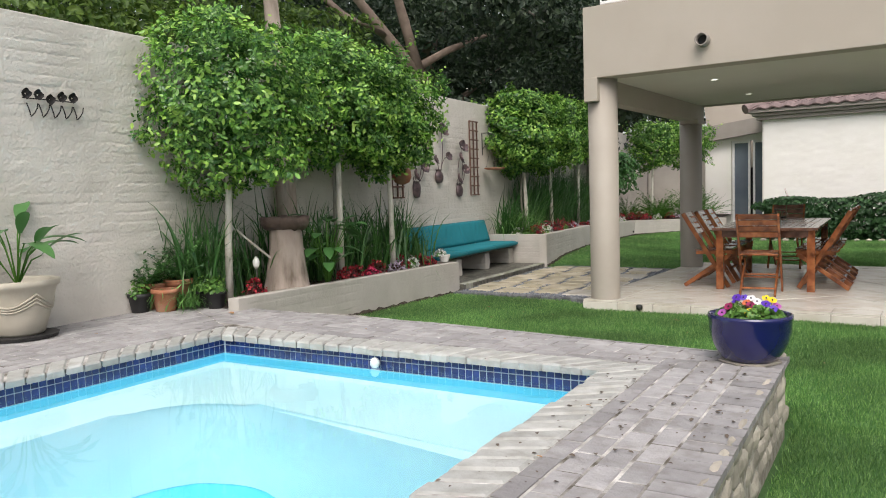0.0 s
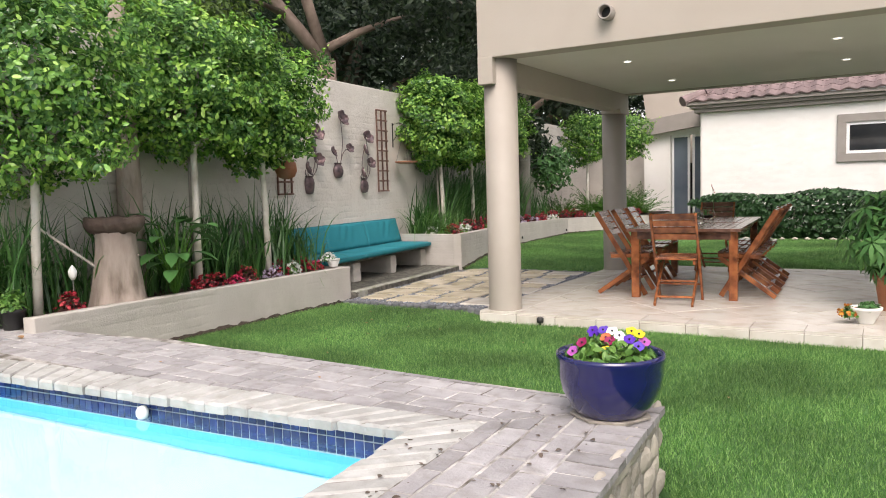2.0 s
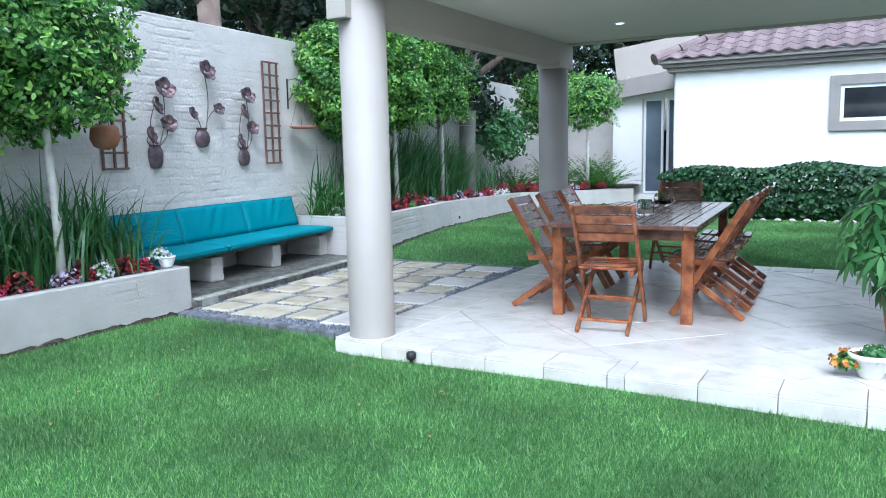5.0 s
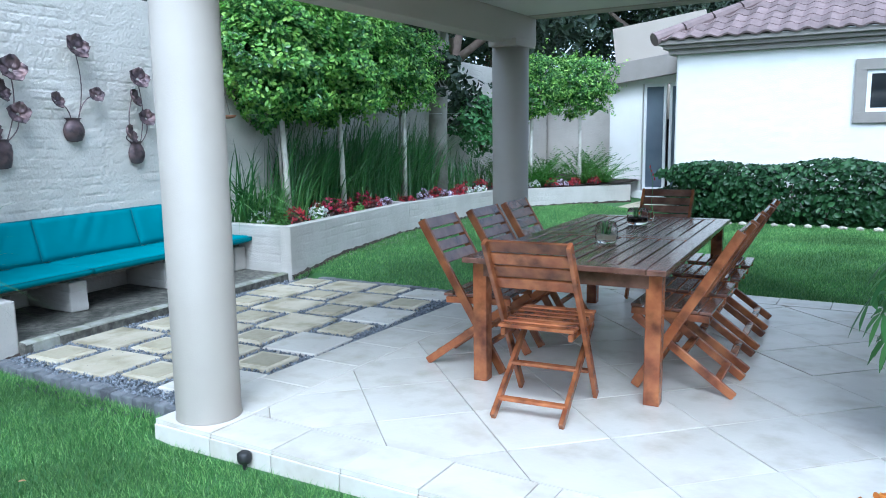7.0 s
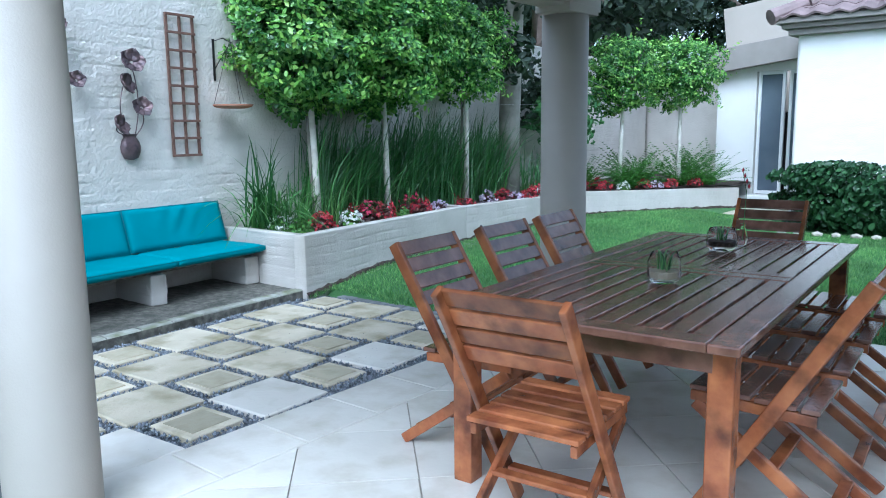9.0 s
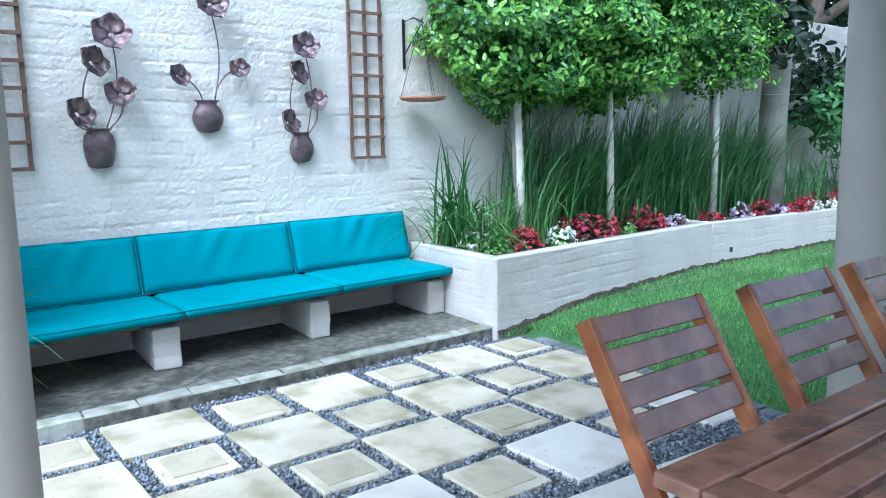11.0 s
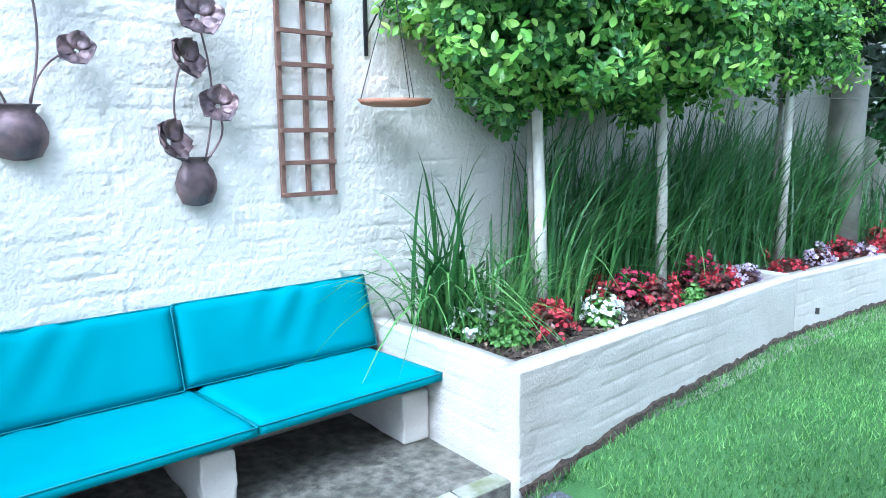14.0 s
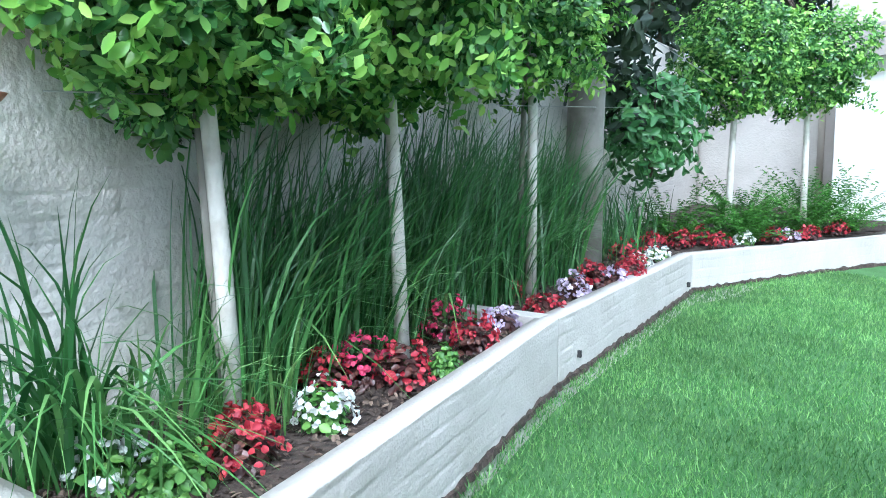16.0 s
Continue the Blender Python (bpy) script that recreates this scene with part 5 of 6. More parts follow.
k = 0
for y in np.arange(13.4, 17.0, 0.27):
    for dx in (0.17, 0.36):
        k += 1
        strap_clump(wall_x(y) + dx + .03 * math.sin(9 * y), y + .1 * math.sin(7 * y + dx), 0.57, 96, 1.42 + .14 * math.sin(3 * y), .66, "tall dark green strap-leaved plant against the wall", 100 + k, .016, spread=.10, pale=.12, dir0=1.25)
for y, h in ((17.5, .95), (18.0, .85), (18.6, .8), (19.2, .7)):
    k += 1
    strap_clump(wall_x(y) + .45, y, 0.57, 50, h, .4, "strap-leaved plant in the far planter", 100 + k, .016, spread=.15, pale=.15)
strap_clump(-6.10, 12.62, 0.58, 66, 1.10, .66, "arching strap-leaved plant beside the bench", 201, .024, spread=.08, pale=.75, dir0=-.7)
strap_clump(-6.0, 12.85, 0.58, 80, .72, .45, "low arching pale strap-leaved plant", 202, .018, M_STRAPLIGHT, .14, 0, dir0=-.2)
strap_clump(-5.95, 13.2, 0.58, 50, .62, .4, "low arching pale strap-leaved plant", 203, .014, M_STRAPLIGHT, .12, 0, dir0=-.2)
for i, (x, y, h, n) in enumerate(((-5.75, 8.0, 1.1, 80), (-5.65, 8.55, 1.15, 90), (-5.72, 9.0, 1.0, 90), (-5.8, 7.35, 1.1, 70), (-5.62, 5.75, 1.25, 90), (-5.7, 5.5, 1.0, 40), (-5.7, 6.3, .9, 60), (-5.75, 6.9, 1.3, 50))):
    strap_clump(x, y, 0.42, int(n * 1.9), h, .55, "dark strap-leaved plant behind the low planter wall", 210 + i, .022, spread=.16, pale=.12)
strap_clump(-5.62, 9.12, 0.44, 34, .75, .75, "arching strap leaves hanging over the bench end", 230, .012, M_STRAP, .08, .3, dir0=.9)

def bedding(x, y, z, r, h, petal, leaf, label, seed, nleaf=190, npet=46, name="bedding_flower", psize=.027):
    rng = np.random.default_rng(seed)
    t = thing(name, label, "flower", pose(x, y, z), "bedding flowers")
    part("stalk", tube([(0, 0, -.03), (.01, 0, h * .6)], [.006, .004], 6), M_STRAP, t)
    d = rng.normal(size=(nleaf, 3))
    d /= np.linalg.norm(d, axis=1, keepdims=True)
    d[:, 2] = np.abs(d[:, 2])
    p = d * np.array([r, r, h]) * rng.uniform(.35, 1.0, (nleaf, 1)) * .85
    leaf_cloud("leaves", p, d + np.array([0, 0, .6]), .04 * rng.uniform(.6, 1.3, nleaf), rng, leaf, t, aspect=.75)["kind"] = "stuff"
    d = rng.normal(size=(npet, 3))
    d /= np.linalg.norm(d, axis=1, keepdims=True)
    d[:, 2] = np.abs(d[:, 2]) * .8 + .15
    c = d * np.array([r, r, h]) * rng.uniform(.8, 1.05, (npet, 1))
    c = np.repeat(c, 3, 0) + rng.normal(0, .009, (npet * 3, 3))
    dd = np.repeat(d, 3, 0) + rng.normal(0, .5, (npet * 3, 3))
    leaf_cloud("blossoms", c, dd, psize * rng.uniform(.7, 1.3, npet * 3), rng, petal, t, "small crowded blossoms", aspect=.9)["kind"] = "stuff"
    return t

RED, WHT, LIL, GRN = ("bushy red bedding begonia in dark soil", M_RED, M_BRONZE), ("white-flowered bedding begonia in dark soil", M_WPETAL, M_BEGLEAF), ("lilac bedding alyssum in dark soil", M_LILAC, M_BRONZE), ("leafy green bedding plant without blossom", M_BEGLEAF, M_BEGLEAF)
PNK = ("pink-red bedding begonia with bronze leaves", M_PINK, M_BRONZE)
k = 0
for x, y, r, h, kind in ((-5.70, 13.0, .13, .19, RED), (-5.80, 13.1, .12, .17, RED), (-5.93, 13.87, .15, .25, PNK), (-5.76, 13.94, .14, .22, RED), (-5.99, 13.7, .12, .2, RED), (-6.02, 14.65, .15, .24, PNK), (-5.78, 14.56, .13, .2, RED),
                         (-6.3, 15.8, .11, .14, RED), (-5.86, 15.5, .12, .13, RED), (-5.99, 16.5, .14, .2, RED), (-5.92, 17.15, .13, .17, RED), (-6.2, 17.7, .13, .19, RED), (-6.14, 18.2, .14, .21, RED), (-6.02, 18.7, .13, .19, RED), (-5.95, 19.1, .13, .19, RED),
                         (-5.70, 18.85, .12, .16, RED), (-5.35, 19.5, .12, .16, RED), (-5.1, 20.0, .12, .15, RED), (-4.9, 20.5, .12, .15, RED), (-5.96, 12.68, .13, .18, WHT), (-5.72, 13.4, .12, .20, WHT), (-5.90, 15.02, .11, .14, LIL),
                         (-5.76, 12.76, .16, .16, GRN), (-5.69, 14.16, .07, .14, GRN), (-5.93, 16.05, .12, .18, LIL), (-5.87, 16.61, .11, .13, LIL), (-5.95, 17.4, .1, .12, WHT), (-5.55, 19.2, .1, .13, WHT), (-5.86, 16.9, .12, .15, RED), (-5.98, 17.9, .12, .12, WHT), (-5.25, 19.75, .11, .12, LIL)):
    k += 1
    bedding(x, y, 0.57, r, h, kind[1], kind[2], kind[0], 300 + k, npet=30 if kind is GRN else 50)
for x, y, r, h, kind in ((-5.22, 7.35, .13, .17, RED), (-5.30, 7.6, .13, .16, RED), (-5.22, 7.75, .1, .12, PNK), (-5.36, 8.05, .12, .18, RED), (-5.32, 8.4, .11, .14, LIL), (-5.42, 8.58, .12, .2, RED), (-5.36, 8.75, .1, .16, WHT), (-5.45, 9.0, .13, .18, RED), (-5.32, 9.1, .09, .11, RED), (-5.4, 9.2, .1, .12, PNK), (-5.18, 5.95, .1, .2, RED)):
    k += 1
    bedding(x, y, 0.42, r, h, kind[1], kind[2], kind[0], 300 + k)

def broad_plant(x, y, z, h, label, seed, n=16, size=.28, name="broadleaf_plant", material=M_BROAD, wide=.26, rise=(-.2, .7)):
    rng = random.Random(seed)
    t = thing(name, label, "plant", pose(x, y, z))
    for i in range(n):
        a = 2.4 * i + rng.uniform(-.3, .3)
        hh = h * (0.35 + .6 * rng.random())
        out = .12 + .16 * rng.random()
        base, tip = Vector((0, 0, 0)), Vector((out * math.cos(a), out * math.sin(a), hh))
        part("stem", tube([base, tip * .6 + Vector((0, 0, .1 * h)), tip], [.007, .006, .004], 6), M_FERN, t)
        L = size * rng.uniform(.7, 1.15)
        d = Vector((math.cos(a), math.sin(a), rng.uniform(*rise))).normalized()
        s = Vector((-math.sin(a), math.cos(a), 0))
        up = s.cross(d) * -1
        bm = bmesh.new()
        rows = []
        for k2 in range(8):
            u = k2 / 7
            w = L * wide * math.sin(math.pi * min(1, .06 + u * .93)) ** .8
            c = tip + d * (u * L) - Vector((0, 0, 1)) * (.35 * L * u * u)
            rows.append([bm.verts.new(c + s * w * j + Vector((0, 0, .22 * w * abs(j)))) for j in (-1, -.5, 0, .5, 1)])
        for p, q in zip(rows, rows[1:]):
            for j in range(4):
                bm.faces.new((p[j], p[j + 1], q[j + 1], q[j]))
        part("leaf", bm, material, t, smooth=True)
    return t
broad_plant(-5.2, 7.0, 0.42, .78, "broad-leaved green plant beside the stump bird bath", 5, 28, .29)

def fern(x, y, z, r, h, label, seed, n=70, material=M_FERN):
    rng = np.random.default_rng(seed)
    t = thing("fern", label, "plant", pose(x, y, z), "feathery ferns")
    P, N = [], []
    for i in range(n):
        a, el = rng.uniform(0, 6.28), rng.uniform(.3, 1.2)
        L = rng.uniform(.6, 1.05)
        for s in np.linspace(.1, 1, 16):
            c = np.array([math.cos(a) * r * L * s * math.cos(el * (1 - .3 * s)) * 1.2, math.sin(a) * r * L * s * math.cos(el) * 1.2, h * L * (s * math.sin(el) * 1.25 - .25 * s * s)])
            for j in (-1, 1):
                P.append(c + np.array([-math.sin(a), math.cos(a), 0]) * j * .03 * (1.1 - s))
                N.append([0, 0, 1])
    P, N = np.array(P), np.array(N, float)
    leaf_cloud("fronds", P, N + rng.normal(0, .35, N.shape), .06 * rng.uniform(.6, 1.2, len(P)), rng, material, t, aspect=.28)["kind"] = "stuff"
    part("crown_base", lathe([(.03, 0), (.05, .03), (.02, .07)], 10), M_BARKDARK, t)
for i, (x, y, r, h) in enumerate(((-5.75, 19.85, .6, .85), (-5.2, 20.6, .65, .85), (-4.85, 20.95, .6, .85), (-5.9, 20.6, .6, .75), (-5.3, 21.3, .6, .8), (-6.2, 19.0, .5, .7), (-5.6, 19.4, .45, .6))):
    fern(x, y, .54, r, h, "feathery bright green asparagus fern in the planter", 400 + i)
# shrub beyond the thick trunk
def shrub(x, y, z, half, n, label, seed, material, size, name="shrub"):
    rng = np.random.default_rng(seed)
    t = thing(name, label, "shrub", pose(x, y, z))
    for k2 in range(6):
        e = rng.normal(0, .4, 3) * half
        part("branch", tube([(0, 0, -.1 - half[2] * .8), tuple(e * .5 + np.array([0, 0, -.1])), tuple(e)], [.015, .01, .004], 6), M_BARKDARK, t)
    p, q = crown_points(n, (0, 0, 0), half, rng, .8, 2.2, .2)
    leaf_cloud("foliage", p, q + rng.normal(0, .6, q.shape) + np.array([0, 0, .5]), size * rng.uniform(.6, 1.3, n), rng, material, t, aspect=.5)["kind"] = "stuff"
shrub(-6.3, 18.6, 1.75, np.array([.45, .75, .5]), 1800, "glossy green shrub leaning out from the boundary wall", 450, M_BROAD, .1)
# creeper over the boundary wall
shrub(-6.9, 5.5, 3.15, np.array([.7, 2.2, .42]), 6500, "yellow-green creeper spilling over the wall top", 451, M_CREEPER, .085, "creeper")
shrub(-7.3, 8.3, 3.5, np.array([.8, 2.0, .6]), 6000, "yellow-green creeper spilling over the wall top", 452, M_CREEPER, .09, "creeper")

# ---- stump bird bath, lamp and pots ----
def build_stump():
    t = thing("bird_bath", "tree stump bird bath with a rough burl dish", "bird bath", pose(-5.19, 6.4, 0.40))
    rng = random.Random(8)
    bm = bmesh.new()
    n, rows = 40, []
    for i in range(13):
        u = i / 12
        r = .225 - .065 * u ** .6 + .03 * (1 - u) ** 4
        rows.append([bm.verts.new((r * (1 + .07 * math.sin(5 * a + 1) * (1 - u) + .07 * noise.noise((4 * math.cos(a), 4 * math.sin(a), u * 2))) * math.cos(a),
                                   r * (1 + .07 * math.sin(5 * a + 1) * (1 - u) + .07 * noise.noise((4 * math.cos(a), 4 * math.sin(a), u * 2))) * math.sin(a), u * .66)) for a in [2 * math.pi * k2 / n for k2 in range(n)]])
    for p, q in zip(rows, rows[1:]):
        for k2 in range(n):
            bm.faces.new((p[k2], p[(k2 + 1) % n], q[(k2 + 1) % n], q[k2]))
    bm.faces.new(rows[-1])
    part("stump", bm, M_STUMP, t, smooth=True)
    for k2 in range(14):
        a, z = rng.uniform(0, 6.28), rng.uniform(.1, .6)
        r = .222 - .065 * (z / .66) ** .6
        bm = bmesh.new()
        bmesh.ops.create_icosphere(bm, subdivisions=1, radius=.014, matrix=Matrix.Translation((r * math.cos(a), r * math.sin(a), z)))
        part("knot", bm, M_STUMP, t)
    bm = bmesh.new()
    rows = []
    for r, z in ((.15, .652), (.2, .675), (.235, .72), (.242, .78), (.21, .785), (.18, .745), (.05, .73)):
        row = []
        for k2 in range(n):
            a = 2 * math.pi * k2 / n
            w = 1 + .16 * noise.noise((2.5 * math.cos(a), 2.5 * math.sin(a), 4 * z))
            row.append(bm.verts.new((r * w * math.cos(a), r * w * math.sin(a), z + .03 * noise.noise((4 * math.cos(a), 4 * math.sin(a), 7)))))
        rows.append(row)
    for p, q in zip(rows, rows[1:]):
        for k2 in range(n):
            bm.faces.new((p[k2], p[(k2 + 1) % n], q[(k2 + 1) % n], q[k2]))
    bm.faces.new(rows[-1])
    part("dish", bm, M_STUMPDISH, t, "dark rough burl dish", smooth=True)
    p = thing("stay_pole", "pale wooden pole propping the ficus trunk", "pole", pose(0, 0, 0))
    part("pole", tube([(-5.36, 5.81, 1.15), (-5.25, 6.24, .78)], [.012, .012], 8), M_BARK, p)
    s = thing("solar_lamp", "small solar garden lamp with a glass head", "lamp", pose(-5.2, 6.0, .40))
    part("stake", tube([(0, 0, -.05), (0, 0, .3)], [.005, .005], 6), M_CHROME, s)
    part("head", lathe([(.012, .3), (.03, .33), (.034, .37), (.02, .40), (.004, .42)], 16), M_WHITEPOT, s, smooth=True)
build_stump()

def pot(name, label, x, y, z, r, h, material, rim=.0, group="", foot=.72):
    t = thing(name, label, "pot", pose(x, y, z), group)
    prof = [(r * foot, 0), (r * (foot + .02), .006), (r * .95, h * .78), (r, h * .8) if rim else (r * .97, h * .85), (r * (1 + rim), h * .84), (r * (1 + rim), h), (r * .88, h), (r * .86, h * .88), (r * .1, h * .87)]
    part("body", lathe(prof, 36), material, t, smooth=True)
    part("soil", lathe([(r * .86, h * .86), (r * .86, h * .89)], 24), M_SOIL, t)
    return t

def build_pots():
    t = thing("flower_bowl", "cobalt blue glazed bowl on the deck corner", "pot", pose(-.565, 5.33, DECK_Z + .012))
    prof = [(.13, 0), (.145, .008), (.168, .042), (.198, .1), (.214, .165), (.217, .22), (.222, .237), (.22, .254), (.21, .257), (.2, .246), (.194, .208), (.03, .204)]
    part("bowl", lathe(prof, 56), M_BLUEPOT, t, smooth=True)
    part("soil", lathe([(.194, .21), (.18, .218), (.05, .222)], 32), M_SOIL, t)
    tray = thing("saucer", "chipped terracotta saucer under the blue bowl", "saucer", pose(-.565, 5.33, DECK_Z))
    part("saucer", lathe([(.14, 0), (.165, .003), (.168, .012), (.155, .013), (.13, .011)], 7), M_STONE, tray)
    rng = np.random.default_rng(500)
    n = 420
    a, rr = rng.uniform(0, 6.28, n), .18 * np.sqrt(rng.random(n))
    p = np.stack([rr * np.cos(a), rr * np.sin(a), .225 + .08 * rng.random(n) * (1 - (rr / .2) ** 2) + .01], 1)
    f = thing("pansies", "mixed pansies growing in the blue bowl", "flower", pose(-.565, 5.33, DECK_Z + .012))
    leaf_cloud("leaves", p, np.stack([p[:, 0], p[:, 1], np.full(n, .15)], 1) + rng.normal(0, .12, (n, 3)), .05 * rng.uniform(.6, 1.2, n), rng, M_BEGLEAF, f, aspect=.5)["kind"] = "stuff"
    cols = {"violet": (.10, .02, .42), "yellow": (.80, .60, .02), "wine": (.30, .01, .09), "orange": (.65, .16, .06), "white": (.78, .78, .8), "mauve": (.45, .10, .42), "blue": (.13, .06, .5)}
    mats = {k2: mat(k2 + "_pansy", c, tuple(min(1, 1.15 * v + .01) for v in c), 60, .6, trans=.2) for k2, c in cols.items()}
    eye = mat("pansy_eye", (.02, .004, .03), rough=.6)
    spots = [(-.08, -.02, .16, "violet"), (-.12, -.07, .10, "wine"), (-.15, -.12, .06, "mauve"), (-.02, .0, .12, "orange"), (.01, -.03, .11, "wine"), (.03, -.13, .06, "yellow"), (.02, -.12, .075, "yellow"), (.0, .04, .15, "white"), (.04, .03, .13, "white"),
             (.09, .07, .15, "yellow"), (.13, .06, .14, "yellow"), (.10, .0, .12, "violet"), (.15, -.02, .09, "blue"), (-.05, .05, .15, "blue"), (.07, -.02, .1, "white"), (-.1, .06, .12, "violet"), (.16, .05, .1, "mauve")]
    for i, (x, y, z, c) in enumerate(spots):
        x, y, z = .82 * x, .82 * y, .75 * z - .05
        q = Vector((x * .5, y * .5 - .12, .16)).normalized()
        m = Matrix.Translation((x, y, .27 + z)) @ q.to_track_quat("X", "Z").to_matrix().to_4x4()
        part("stalk", tube([(x * .7, y * .7, .2), (x, y, .265 + z)], [.002, .002], 5), M_BEGLEAF, f)
        bm = bmesh.new()
        flower_head(bm, m @ Matrix.Diagonal((.4, 1, 1, 1)), .026, random.Random(i), 5)
        fl = part("pansy", bm, mats[c], f, c + " pansy blossom", smooth=True)
        bm = bmesh.new()
        bmesh.ops.create_icosphere(bm, subdivisions=1, radius=.005, matrix=m @ Matrix.Translation((.006, 0, 0)))
        part("eye", bm, eye, fl)
    # big cream pot with strelitzia by the wall
    t = thing("planter_pot", "large cream pot with swagged relief on a dark saucer", "pot", pose(-5.42, 3.86, DECK_Z))
    part("saucer", lathe([(.2, 0), (.25, .005), (.26, .03), (.2, .03)], 36), M_BLACKPOT, t)
    prof = [(.15, .03), (.17, .05), (.2, .15), (.24, .3), (.262, .38), (.285, .395), (.29, .43), (.27, .44), (.25, .42), (.24, .38), (.02, .375)]
    part("body", lathe(prof, 40), M_CREAMPOT, t, smooth=True)
    for j in range(3):
        for s in range(4):
            pts = []
            for i in range(11):
                u = i / 10
                a = s * math.pi / 2 + u * math.pi / 2
                z = .34 - .03 * j - (.09 - .012 * j) * math.sin(math.pi * u)
                r = .2 + (z - .15) * .27 + .004
                pts.append((r * math.cos(a), r * math.sin(a), z))
            part("swag", tube(pts, [.008] * 11, 6), M_CREAMPOT, t, smooth=True)
    part("soil", lathe([(.24, .38), (.2, .39), (.02, .395)], 24), M_SOIL, t)
    broad_plant(-5.42, 3.86, DECK_Z + .39, .55, "strelitzia with long upright leaves in the cream pot", 9, 17, .38, "strelitzia", wide=.15, rise=(.1, 1.7))
    for nm, lb, x, y, r, h, m, rim in (("flower_pot", "terracotta pot of trailing succulents on the deck", -5.52, 5.2, .115, .20, M_TERRA, .08), ("flower_pot", "black plastic nursery pot with a small succulent", -5.68, 5.05, .10, .17, M_BLACKPOT, .04),
                                  ("flower_pot", "black plastic nursery pot of leafy seedlings", -5.36, 5.52, .085, .15, M_BLACKPOT, .04), ("flower_pot", "black plastic nursery pot beside the planter wall", -5.2, 5.5, .09, .155, M_BLACKPOT, .04),
                                  ("flower_pot", "terracotta pot standing close against the wall", -5.76, 5.25, .12, .24, M_TERRA, .08), ("flower_pot", "terracotta pot of feathery herbs", -5.62, 5.42, .12, .26, M_TERRA, .08)):
        pot(nm, lb, x, y, DECK_Z, r, h, m, rim, "deck pots")
    fern(-5.6, 5.42, DECK_Z + .24, .42, .55, "feathery grey-green herb in a terracotta pot", 510, 34, M_STRAP)
    fern(-5.76, 5.2, DECK_Z + .2, .3, .34, "bushy dark herb in a terracotta pot", 511, 30, M_STRAP)
    strap_clump(-5.42, 5.36, DECK_Z + .05, 110, .26, .26, "variegated spider plant between the pots", 512, .016, M_STRAPLIGHT, .05, .4, curl=1.0, name="spider_plant")
    strap_clump(-5.52, 5.2, DECK_Z + .17, 30, .1, .16, "pale trailing succulent in a terracotta pot", 513, .02, M_STRAPLIGHT, .05, .3, curl=1.4, name="succulent")
    for i, (x, y) in enumerate(((-5.68, 5.05), (-5.36, 5.52), (-5.2, 5.5))):
        bedding(x, y, DECK_Z + .14, .14, .16, M_BEGLEAF, M_BEGLEAF, "small leafy seedling in a black pot", 520 + i, 120, 20, "seedling")
    # succulent ball in a white bowl at the planter's end
    t = pot("succulent_bowl", "white ceramic bowl at the end of the planter", -5.22, 9.3, .455, .08, .10, M_WHITEPOT, 0, "", .6)
    bedding(-5.26, 9.27, .53, .085, .10, M_WPETAL, M_BROAD, "blue-grey succulent rosettes in the white bowl", 530, 130, 40, "succulent")
    # patio pots on the right
    t = pot("succulent_bowl", "white footed bowl on the patio edge", .25, 9.56, PATIO_Z, .12, .14, M_WHITEPOT, .05, "", .5)
    bedding(.27, 9.56, PATIO_Z + .12, .10, .06, M_BROAD, M_BROAD, "grey-green echeverias in the white bowl", 531, 70, 20, "succulent")
    bedding(.13, 9.52, PATIO_Z + .06, .09, .10, M_ORANGE, M_BEGLEAF, "orange-tipped aloe spilling from the white bowl", 532, 120, 14, "succulent", .03)
    pot("flower_pot", "terracotta pot holding the umbrella plant", .46, 10.35, PATIO_Z, .17, .34, M_TERRA, .08, "", .7)
    umbrella_plant(.45, 10.35, PATIO_Z + .3)

M_ORANGE = leaf_mat("orange_leaf", (.45, .12, .02), (.7, .35, .05), .5, .2)
def umbrella_plant(x, y, z):
    rng = np.random.default_rng(540)
    t = thing("umbrella_plant", "bushy umbrella plant with fingered green leaves", "plant", pose(x, y, z))
    P, N, S = [], [], []
    for i in range(150):
        d = rng.normal(size=3)
        d /= np.linalg.norm(d)
        c = np.array([0, 0, .45]) + d * np.array([.44, .44, .42]) * rng.uniform(.55, 1)
        if i < 16:
            part("stem", tube([(0, 0, 0), tuple(c * np.array([.4, .4, .6])), tuple(c)], [.012, .008, .004], 6), M_BARKGREY, t)
        nrm = d + np.array([0, 0, .8])
        nrm /= np.linalg.norm(nrm)
        u = np.cross(nrm, [0, 0, 1.0]) + 1e-3
        u /= np.linalg.norm(u)
        w = np.cross(nrm, u)
        for k2 in range(7):
            a = k2 * 2 * math.pi / 7
            dd = u * math.cos(a) + w * math.sin(a)
            P.append((c, dd, nrm))
    v, f = [], []
    for c, dd, nrm in P:
        L = .12 * rng.uniform(.8, 1.2)
        s = np.cross(nrm, dd)
        k2 = len(v)
        for q, wd, dr in ((.12, .004, 0), (.5, .021, .01), (.8, .018, .03), (1.0, .002, .06)):
            m = c + dd * L * q - np.array([0, 0, dr])
            v += [m - s * wd, m + s * wd]
        for j in range(3):
            f.append((k2 + 2 * j, k2 + 2 * j + 1, k2 + 2 * j + 3, k2 + 2 * j + 2))
    link("leaves", mesh_np("leaves", np.array(v), np.array(f)), M_BROAD, t)["kind"] = "stuff"
build_pots()

